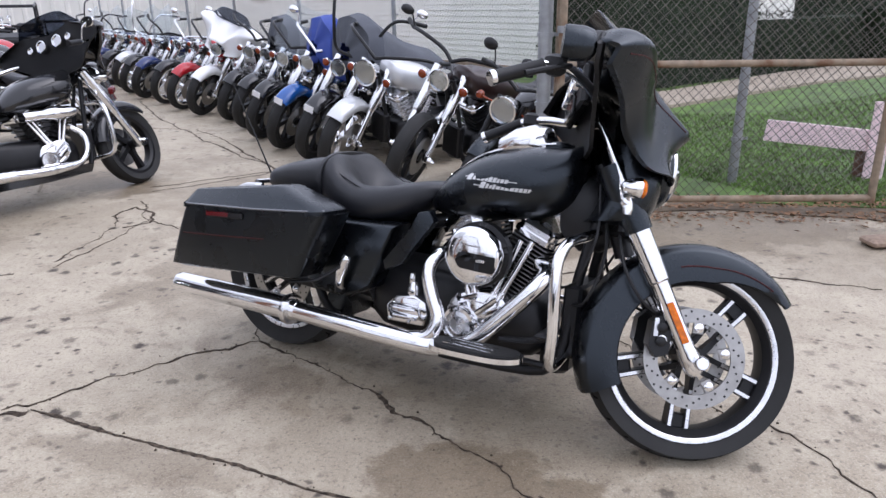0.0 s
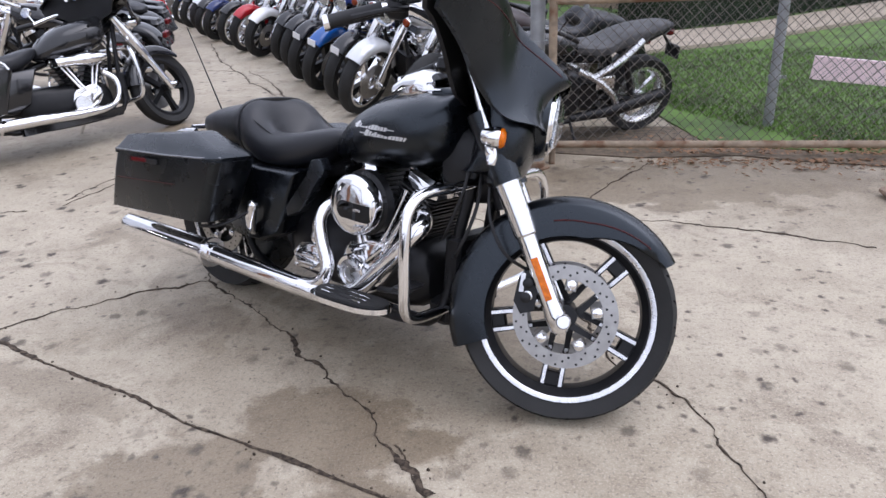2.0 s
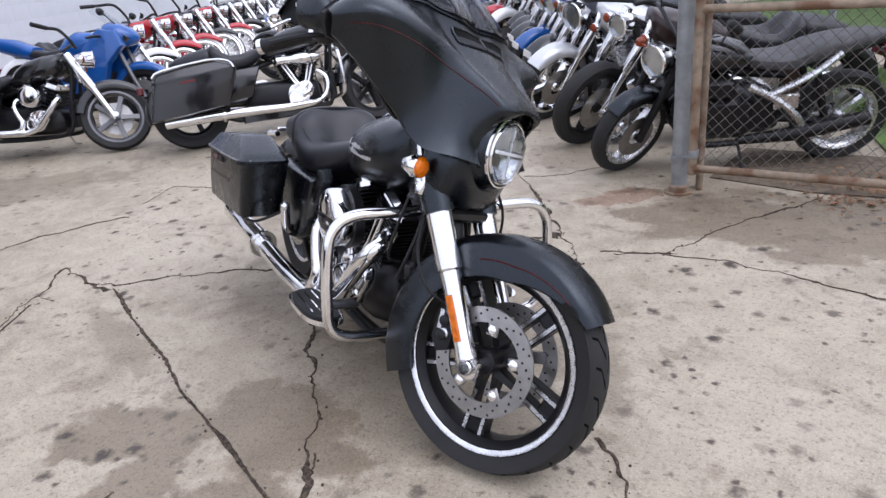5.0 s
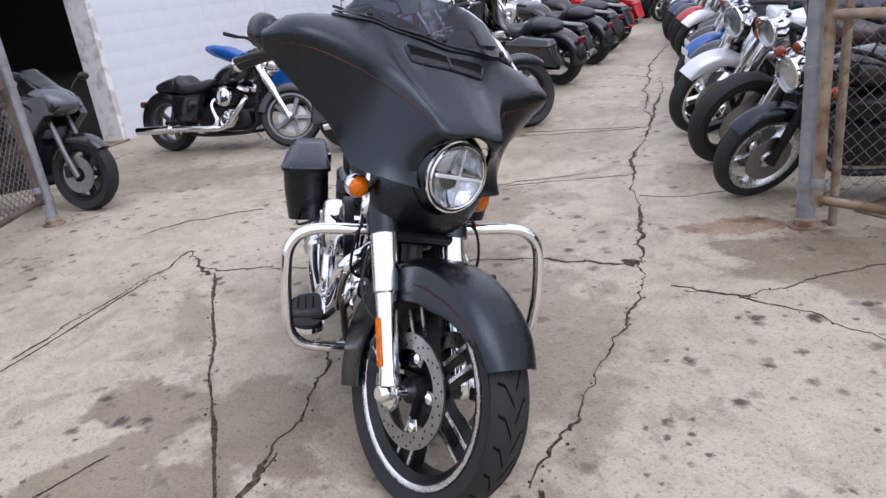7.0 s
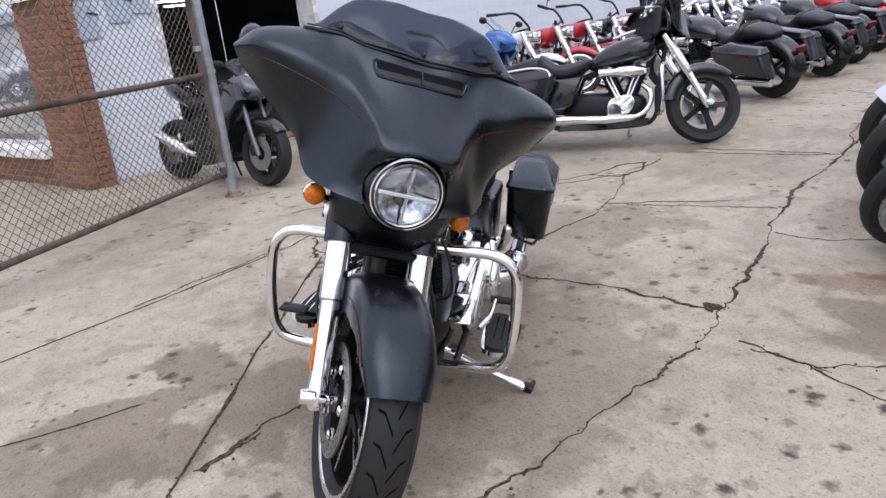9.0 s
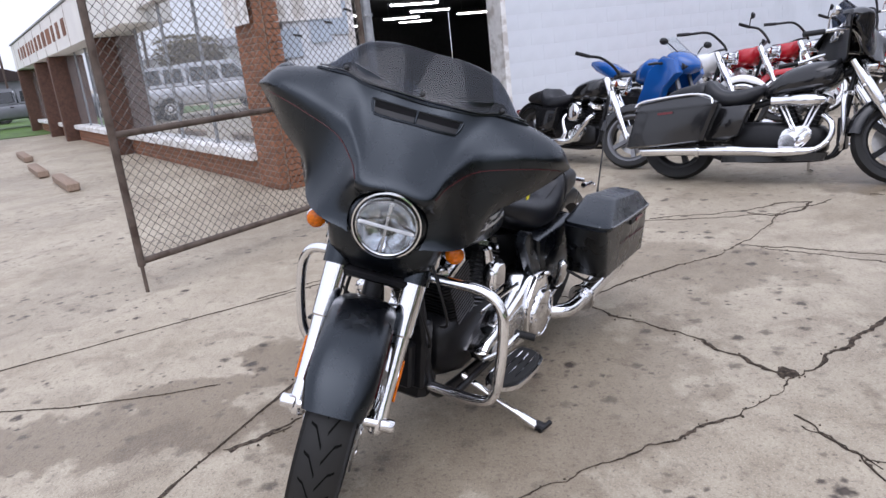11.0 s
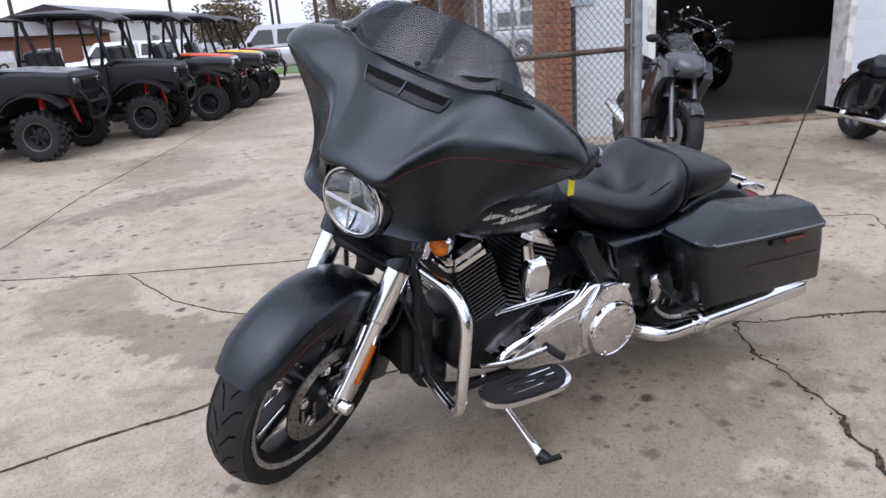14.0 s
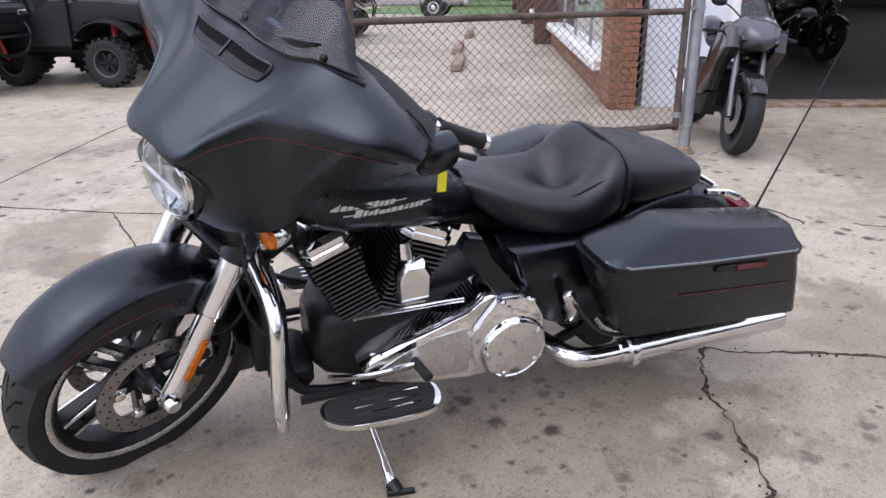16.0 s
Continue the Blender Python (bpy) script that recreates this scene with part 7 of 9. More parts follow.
    for x, z, y in ((0.38, 1.72, 0.56), (-0.50, 1.75, 0.56), (-0.64, 1.2, 0.57), (0.60, 1.08, 0.56)):
        part("cage_bar", Shape().tube([(x, -y, z), (x, y, z)], 0.022, 8), BLACK_METAL, u)
    if roof:
        top = [[Vector((x, y * w, z + 0.06 * (1 - y * y))) for y in (-1, -0.6, 0, 0.6, 1)] for x, z, w in ((0.68, 1.66, 0.54), (0.60, 1.72, 0.60), (0.42, 1.77, 0.63), (-0.2, 1.81, 0.63), (-0.55, 1.80, 0.62), (-0.68, 1.74, 0.60))]
        part("roof", shell(Shape(), top, [[p - Vector((0, 0, 0.03)) for p in r] for r in top]), BLACK_PLASTIC, u, "dark roof panel")
    for sg in (-1, 1):
        seat = part("seat", Shape().box((-0.22, sg * 0.28, 0.72), (0.46, 0.46, 0.14), None, 0.04), LEATHER, u)
        part("backrest", Shape().box((0, 0, 0), (0.14, 0.46, 0.62), Matrix.Translation((-0.50, sg * 0.28, 1.02)) @ pose(0, 0, 0, 0, -12, 0), 0.04), LEATHER, seat)
    part("steering_wheel", Shape().tube([(0.20 + 0.10 * math.sin(a) * 0.6, 0.28 + 0.16 * math.cos(a), 1.05 + 0.16 * math.sin(a) * 0.8) for a in [2 * math.pi * k / 16 for k in range(17)]], 0.014, 6).tube([(0.20, 0.28, 1.05), (0.52, 0.28, 0.92)], 0.016, 6), BLACK_PLASTIC, u)
    part("cargo_bed", Shape().box((-1.12, 0, 0.80), (0.72, 1.15, 0.06), None, 0.02).box((-1.12, 0.56, 0.92), (0.72, 0.05, 0.22), None, 0.015).box((-1.12, -0.56, 0.92), (0.72, 0.05, 0.22), None, 0.015).box((-1.47, 0, 0.92), (0.05, 1.1, 0.22), None, 0.015), accent if bed else BLACK_PLASTIC, u)
    return u


def utv_at(wheel_xy, deg):
    """The pose that puts the front right wheel, seen from the yard, at wheel_xy."""
    a = radians(deg)
    c, s = math.cos(a), math.sin(a)
    lx, ly = 0.98, -0.62
    return pose(wheel_xy[0] - (c * lx - s * ly), wheel_xy[1] - (s * lx + c * ly), 0, 0, 0, deg)


side_by_side(utv_at((-2.45, -5.02), 124), "black and pale camouflage side-by-side with roll cage", GREY_PAINT, False, bed=True)
side_by_side(utv_at((-4.20, -5.30), 127), "black side-by-side with a dark roof", BLACK_PLASTIC)
side_by_side(utv_at((-5.95, -5.98), 128), "black side-by-side with orange-red hood panels", ORANGE_PAINT)
side_by_side(utv_at((-7.65, -7.00), 129), "black side-by-side with yellow hood panels", YELLOW_PAINT)
side_by_side(utv_at((-9.40, -8.20), 130), "black side-by-side with red hood panels", RED_PAINT)
side_by_side(utv_at((-0.75, -5.60), 122), "dark side-by-side at the end of the row", BLACK_PLASTIC)
side_by_side(pose(-8.5, 14.7, 0, 0, 0, -62) @ Matrix.Scale(0.79, 4), "black side-by-side parked at the yard's far end", BLACK_PLASTIC, False, group="vehicles at the far end")
side_by_side(pose(-8.75, 16.75, 0, 0, 0, -75) @ Matrix.Scale(0.6, 4), "yellow and black side-by-side at the yard's far end", YELLOW_PAINT, False, group="vehicles at the far end")


# ---- pickup truck and cars by the street ----
def pickup(m, label, paint, cap=True, group="cars by the street", size=0.88):
    """A long pickup: x ahead, origin on the ground in the middle."""
    t = thing("pickup_truck" if cap else "car", m @ Matrix.Scale(size, 4), label, "vehicle", group)
    body = [(2.75, 0.78, 0.50, 0.92), (2.70, 0.88, 0.45, 1.02), (2.2, 0.96, 0.42, 1.10), (1.35, 0.98, 0.42, 1.14), (0.2, 0.99, 0.42, 1.12), (-1.0, 0.99, 0.42, 1.12), (-2.6, 0.98, 0.45, 1.12), (-2.78, 0.94, 0.50, 1.08)]
    part("body", Shape().rings([oval(*r, n=7, k=24) for r in body]), paint, t)
    part("cab", Shape().rings([[(x, sg_y, z) for x, sg_y, z in ring] for ring in [[(1.40 - 0.62 * k, -0.93 + 0.14 * k, 1.10 + 0.72 * k), (1.40 - 0.62 * k, 0.93 - 0.14 * k, 1.10 + 0.72 * k), (-0.95 + 0.12 * k, 0.93 - 0.14 * k, 1.10 + 0.72 * k), (-0.95 + 0.12 * k, -0.93 + 0.14 * k, 1.10 + 0.72 * k)] for k in (0, 0.9, 1.0)]]), paint, t)
    if cap:
        part("bed_cap", Shape().rings([[(-1.0, -0.95 + 0.1 * k, 1.10 + 0.66 * k), (-1.0, 0.95 - 0.1 * k, 1.10 + 0.66 * k), (-2.72 + 0.2 * k, 0.95 - 0.1 * k, 1.10 + 0.66 * k), (-2.72 + 0.2 * k, -0.95 + 0.1 * k, 1.10 + 0.66 * k)] for k in (0, 0.9, 1.0)]), paint, t)
    for sg in (-1, 1):
        for x0, x1 in ((0.25, 1.12), (-0.85, 0.12)) + (((-1.75, -1.10), (-2.55, -1.85)) if cap else ()):
            part("side_window", Shape().rings([[(x0, sg * 0.915, 1.20), (x1, sg * 0.915, 1.20), (x1 - (0.40 if x1 > 1 else 0.04), sg * 0.835, 1.66), (x0 + 0.02, sg * 0.835, 1.66)], [(x0, sg * 0.955, 1.20), (x1, sg * 0.955, 1.20), (x1 - (0.40 if x1 > 1 else 0.04), sg * 0.885, 1.66), (x0 + 0.02, sg * 0.885, 1.66)]]), CAR_GLASS, t)
        for x in (1.85, -1.75):
            w = part("wheel", kept("truck_tyre", lambda: Shape().lathe([(0.20, -0.11), (0.34, -0.13), (0.38, -0.09), (0.38, 0.09), (0.34, 0.13), (0.20, 0.11)], SIDE, 28, closed=True).mesh("wheel", RUBBER, 40)), RUBBER, t, at=pose(x, sg * 0.90, 0.38))
            part("rim", kept("truck_rim", lambda: Shape().lathe([(0.21, -0.10), (0.21, 0.10), (0.15, 0.10), (0.12, 0.05), (0.05, 0.09), (0.001, 0.09)], SIDE, 24).lathe([(0.21, -0.10), (0.15, -0.10), (0.12, -0.05), (0.05, -0.09), (0.001, -0.09)], SIDE, 24).mesh("rim", ALU, 40)), ALU, w)
            part("wheel_arch", kept(("arch", sg), lambda: Shape().lathe([(0.43, 0), (0.45, 0), (0.45, 0.03), (0.43, 0.03)], SIDE, 32, closed=True).lathe([(0.43, 0.0), (0.43, 0.012)], SIDE, 32).mesh("wheel_arch", BLACK_PLASTIC)), BLACK_PLASTIC, t, at=pose(x, sg * 0.972 - 0.015, 0.44))
        part("headlight", Shape().box((2.70, sg * 0.66, 0.86), (0.12, 0.30, 0.18), None, 0.03), LAMP_GLASS, t)
        part("tail_light", Shape().box((-2.74, sg * 0.86, 0.92), (0.10, 0.12, 0.30), None, 0.02), RED_LENS, t)
        part("mirror", Shape().box((1.05, sg * 1.06, 1.22), (0.12, 0.18, 0.16), None, 0.03), BLACK_PLASTIC, t)
        part("door_handle", Shape().box((0.30, sg * 0.995, 0.98), (0.16, 0.02, 0.04), None, 0.008).box((-0.70, sg * 0.995, 0.98), (0.16, 0.02, 0.04), None, 0.008), BLACK_PLASTIC, t)
    part("windshield", Shape().add([(1.42, -0.84, 1.14), (1.42, 0.84, 1.14), (0.86, 0.74, 1.76), (0.86, -0.74, 1.76), (1.40, -0.84, 1.13), (1.40, 0.84, 1.13), (0.84, 0.74, 1.75), (0.84, -0.74, 1.75)], [(0, 1, 2, 3), (7, 6, 5, 4), (0, 4, 5, 1), (1, 5, 6, 2), (2, 6, 7, 3), (3, 7, 4, 0)]), CAR_GLASS, t)
    part("grille", Shape().box((2.76, 0, 0.84), (0.06, 0.9, 0.24), None, 0.02), BLACK_METAL, t)
    part("bumper", Shape().box((2.80, 0, 0.52), (0.16, 1.8, 0.20), None, 0.04), ALU, t)
    part("rear_bumper", Shape().box((-2.82, 0, 0.54), (0.14, 1.8, 0.18), None, 0.04), ALU, t)
    return t


TRUCK_YAW = 305
pickup(pose(-15.75, -13.35, 0, 0, 0, TRUCK_YAW), "silver pickup truck with a bed cap parked by the street", TRUCK_SILVER, size=0.95)
pickup(pose(-25.6, -16.3, 0, 0, 0, TRUCK_YAW), "dark grey pickup truck parked by the street", GREY_PAINT)
pickup(pose(-31.0, -21.5, 0, 0, 0, TRUCK_YAW + 4), "silver pickup truck far down the street", TRUCK_SILVER)
pickup(pose(-15.0, -21.0, 0, 0, 0, TRUCK_YAW), "white pickup truck behind the side-by-sides", WHITE_PAINT)


# ---- distance: street edge, buildings, poles and trees ----
sheet("verge", [(-60, -34), (-17.5, -18.5), (-19.5, -9.6), (-60, -26)], 0.02, GRASS, "grass verge by the street", "grass", 0.015)
sheet("road", [(-90, -60), (10, -60), (10, -26), (-16, -22), (-90, -44)], 0.012, material("street_asphalt", (0.06, 0.06, 0.062), 0.8, vary=0.2, scale=3, bump=0.2), "grey asphalt street beyond the lot", "road", 0.01)


def low_building(x, y, deg, w, d, h, mat, label):
    b = thing("building", pose(x, y, 0, 0, 0, deg), label, "building", "buildings across the street")
    part("wall", Shape().box((0, 0, h / 2), (w, d, h)), mat, b)
    part("roof", Shape().add([(-w / 2 - 0.4, -d / 2 - 0.4, h), (w / 2 + 0.4, -d / 2 - 0.4, h), (w / 2 + 0.4, d / 2 + 0.4, h), (-w / 2 - 0.4, d / 2 + 0.4, h), (-w / 2 - 0.4, 0, h + 1.2), (w / 2 + 0.4, 0, h + 1.2)], [(0, 1, 5, 4), (2, 3, 4, 5), (3, 0, 4), (1, 2, 5), (3, 2, 1, 0)]), BROWN_PAINT, b, "dark brown roof")
    for i in range(int(w / 3)):
        for sg in (-1, 1):
            win = part("window", Shape().box((-w / 2 + 1.5 + 3 * i, sg * (d / 2 + 0.02), h * 0.5), (1.5, 0.06, h * 0.42), None, 0.01), SILL_WHITE, b)
            part("pane", Shape().box((-w / 2 + 1.5 + 3 * i, sg * (d / 2 + 0.055), h * 0.5), (1.3, 0.02, h * 0.36)), WINDOW_GLASS, win)


low_building(-52.5, -34.0, 35, 7, 6, 2.4, GREY_PAINT, "low grey building with a dark roof across the street")
low_building(-16, -40, 10, 18, 9, 2.4, BRICK, "low red-brown building with a dark roof")
low_building(-36, -48, 30, 26, 10, 3.2, SIDING_WHITE, "low pale building across the street")
low_building(6, -40, -5, 20, 9, 3.2, SIDING_WHITE, "low pale building beyond the side-by-sides")


def tree(x, y, h, r, seed, label):
    t = thing("tree", pose(x, y, 0), label, "tree", "street trees")
    rnd = random.Random(seed)
    part("trunk", Shape().tube([(0, 0, 0), (0.05, 0.02, h * 0.25), (0.0, 0.05, h * 0.5), (0.05, 0, h * 0.8)], [0.2, 0.16, 0.11, 0.03], 10, 3), BARK, t)
    for i in range(6):
        a = i * 1.05 + rnd.random()
        part("limb", Shape().tube([(0, 0, h * 0.35 + 0.05 * i * h * 0.5), (r * 0.4 * math.cos(a), r * 0.4 * math.sin(a), h * 0.6), (r * 0.75 * math.cos(a), r * 0.75 * math.sin(a), h * 0.75)], [0.08, 0.05, 0.02], 6, 3), BARK, t)
    places = []
    for i in range(16):
        a, q = rnd.uniform(0, 6.28), r * math.sqrt(rnd.random()) * 0.8
        s = r * rnd.uniform(0.28, 0.45)
        places.append((q * math.cos(a), q * math.sin(a), h * rnd.uniform(0.5, 0.88), s, s, s * 0.8, 0))
    part("crown", leaf_mass("crown", places, 260, 0.16, TREE_LEAF, "", "", seed), TREE_LEAF, t)


tree(-28.5, -29.5, 3.4, 2.0, 11, "round green-brown tree across the street")
tree(-13.0, -34.0, 3.6, 1.9, 14, "leafy tree behind the side-by-sides")
tree(-52.0, -40.0, 4.5, 3.0, 15, "far tree down the street")
for x, y in ((-22.6, -27.3), (-27.9, -25.1), (-43.0, -35.3), (-29.9, -27.5), (-35.4, -28.9), (-48, -30), (-14.5, -27.0)):
    p = thing("utility_pole", pose(x, y, 0), "tall weathered wooden utility pole by the street", "pole", "utility poles")
    part("shaft", Shape().tube([(0, 0, 0), (0, 0, 9)], [0.09, 0.06], 8), BARK, p)
    part("crossarm", Shape().box((0, 0, 8.3), (0.1, 2.0, 0.12), pose(0, 0, 0, 0, 0, 30)), BARK, p)


# ---- small things of the yard ----
cross = thing("pink_board_cross", pose(2.93, 6.02, -0.09, 0, 0, -10), "pink painted wooden cross of boards on the lawn", "board")
part("crosspiece", Shape().box((0.42, 0, 0.0), (1.25, 0.02, 0.165), Matrix.Translation((0.0, 0, 0.44)) @ pose(0, 0, 0, 0, 5, 0), 0.003), PINK, cross)
part("upright", Shape().box((0.60, -0.022, 0.36), (0.14, 0.02, 0.66), None, 0.003), PINK, cross)
part("stake", Shape().box((0.52, 0.022, 0.17), (0.10, 0.02, 0.34), None, 0.003), BROWN_WOOD, cross)
for i, (x, y, a, n) in enumerate(((2.86, 4.36, 8, 0.42), (3.3, 4.42, -5, 0.35))):
    solid("kerb_block", Shape().box((0, 0, 0.03), (n, 0.14, 0.04), None, 0.012), MORTAR, "broken dark concrete kerb block on the ground", "kerb", group="loose kerb blocks", m=pose(x, y, 0, 0, 0, a))
for i, (t, off, n) in enumerate(((3.6, 1.6, 1.5), (6.0, 1.7, 1.6), (9.5, 1.6, 1.8))):
    p = FRONT @ Vector((t, -off, 0))
    solid("wheel_stop", Shape().box((0, 0, 0.06), (n, 0.16, 0.12), None, 0.02), MORTAR, "weathered concrete wheel stop before the storefront", "wheel stop", group="wheel stops", m=Matrix.Translation(p) @ Matrix.Rotation(math.atan2(AWAY.y, AWAY.x), 4, "Z"))


def litter():
    rnd = random.Random(6)
    s = Shape()
    for i in range(1700):
        t = rnd.random()
        x = 1.5 + 2.6 * t + rnd.gauss(0, 0.1)
        y = 5.08 - 0.08 * t + rnd.gauss(0, 0.15) - 0.25 * max(0, t - 0.45)
        a, r = rnd.uniform(0, 6.28), rnd.uniform(0.008, 0.024)
        z = 0.006 + 0.03 * (y > 5.0) + rnd.uniform(0, 0.01)
        s.add([(x + r * math.cos(a), y + r * math.sin(a), z), (x - 0.5 * r * math.sin(a), y + 0.5 * r * math.cos(a), z + 0.008), (x - r * math.cos(a), y - r * math.sin(a), z), (x + 0.5 * r * math.sin(a), y - 0.5 * r * math.cos(a), z + 0.004)], [(0, 1, 2, 3)])
    solid("dry_leaves", s, DRY_LEAF, "scattered brown leaves along the lawn's edge", "leaves", "stuff")


litter()
sheet("soil_strip", [(0.95, 5.12), (1.5, 5.02), (2.1, 5.08), (2.5, 4.95), (2.9, 4.88), (3.2, 4.70), (3.6, 4.62), (5.0, 3.9), (5.0, 4.5), (3.5, 5.2), (2.8, 5.3), (2.2, 5.4), (1.9, 5.8), (1.0, 5.8)], 0.008, SOIL, "dark soil strip along the lawn's edge", "soil", 0.006)
# paper notices hung on the wall by the pier
for i, (s_, z, w, h, mat) in enumerate(((0.25, 1.50, 0.26, 0.30, METAL_SHEET), (0.62, 1.62, 0.24, 0.28, METAL_SHEET), (0.86, 1.72, 0.22, 0.34, BLUE_CANVAS))):
    note = thing("notice", WALL @ pose(s_, -0.045, z, 0, 3 * (i - 1), 0), "pale blue plastic notice hung on the wall", "sign", "wall notices")
    part("sheet", Shape().box((0, 0, 0), (w, 0.006, h), None, 0.0), METAL_SHEET, note)
    part("clip", Shape().box((0.08, -0.006, h * 0.3), (0.10, 0.01, 0.02), pose(0, 0, 0, 0, 15, 0)), BLACK_PLASTIC, note)
# pale sheet hung over the pier's head and the side wall
for m, w, x in ((FRONT, 0.66, 0.1), (WALL, 0.86, 0.46)):
    sh = thing("awning_sheet", m @ pose(x, -0.07, 2.06), "pale beige cloth sheet hung above the side light", "sheet", "hung sheets")
    part("cloth", shell(Shape(), [[(w * (k / 10 - 0.5), 0.012 * math.sin(k * 1.7) + 0.004 * r, 0.34 - 0.68 * r / 3) for k in range(11)] for r in range(4)], [[(w * (k / 10 - 0.5), 0.006 + 0.012 * math.sin(k * 1.7) + 0.004 * r, 0.34 - 0.68 * r / 3) for k in range(11)] for r in range(4)]), SILL_WHITE, sh)
# dark sign board high on the white wall
solid("sign_board", Shape().box((0, 0, 0), (1.3, 0.04, 0.5), None, 0.01), NAVY_PAINT, "dark blue sign board high on the white wall", "sign", m=WALL @ pose(6.4, -0.06, 2.75))

# ---- motorcycles inside the shop ----
for i, (x, y, deg, paint) in enumerate(((1.3, 4.4, 200, GLOSS_BLACK), (2.3, 4.3, 195, BROWN_PAINT), (3.3, 4.5, 205, GLOSS_BLACK), (1.5, 6.4, 190, NAVY_PAINT), (2.7, 6.5, 200, GLOSS_BLACK), (3.9, 6.6, 200, GLOSS_BLACK))):
    base = math.degrees(math.atan2(ALONG.y, ALONG.x))
    p = WALL @ Vector((x, y, 0.012))
    cruiser(pose(p.x, p.y, 0.012, 0, 0, base - 90 + (deg - 200)), "dim cruiser standing inside the shop", paint, group="motorcycles inside the shop", turn=12, screen=("clear" if i % 2 else ""))

# ---- the motorcycle in the middle of the yard ----
def along_skin(path, lift, r, seg=6):
    """A fine bead over the fairing along (u, v) places."""
    return Shape().tube([fairing_point(u, v) + fairing_normal(u, v) * lift for u, v in path], r, seg)


def tank_side(x, z, side):
    """y on the tank's flank."""
    rows = [(-0.17, 0.05, 0.655, 0.70), (-0.13, 0.095, 0.635, 0.735), (-0.06, 0.135, 0.63, 0.80), (0.03, 0.168, 0.635, 0.852), (0.13, 0.185, 0.645, 0.880), (0.23, 0.188, 0.66, 0.898), (0.31, 0.168, 0.685, 0.90)]
    for a, b in zip(rows, rows[1:]):
        if x <= b[0]:
            break
    t = (x - a[0]) / (b[0] - a[0])
    hw, zb, zt = (a[i] + (b[i] - a[i]) * t for i in (1, 2, 3))
    k = min(0.999, abs(z - (zb + zt) / 2) / ((zt - zb) / 2))
    return side * hw * (1 - k ** 2.5) ** 0.4


def badge_mesh(side):
    """A tank badge drawn as plain silver bars."""
    s = Shape()
    rnd = random.Random(5)
    strokes = [(0.008, 0.05, 0.792, 0.004), (0.168, 0.20, 0.790, 0.004), (0.060, 0.088, 0.757, 0.004), (0.236, 0.262, 0.760, 0.004)]
    for x, end, z in ((0.036, 0.172, 0.790), (0.084, 0.240, 0.758)):
        first = True
        while x < end:
            h = 0.027 if first else rnd.choice((0.013, 0.016, 0.016, 0.020))
            w = 0.016 if first else rnd.uniform(0.008, 0.013)
            strokes.append((x, min(end, x + w), z + (h - 0.016) / 3, h))
            x += w + 0.0028
            first = False
    for x0, x1, z, h in strokes:
        x0, x1, z, h = 0.14 + 1.12 * (x0 - 0.14), 0.14 + 1.12 * (x1 - 0.14), 0.774 + 0.66 * (z - 0.774), 0.74 * h
        if side > 0:
            x0, x1, z = 0.28 - x1, 0.28 - x0, z - 0.014
        rows = [[(x + 0.4 * dz * -side, tank_side(x, z + dz, side) + side * 0.0016, z + dz) for dz in (-h / 2, 0, h / 2)] for x in (x0, (x0 + x1) / 2, x1)]
        back = [[(x, y - side * 0.003, z2) for x, y, z2 in r] for r in rows]
        o = Shape()
        shell(o, rows, back)
        s.add(o.v, o.f)
    return s


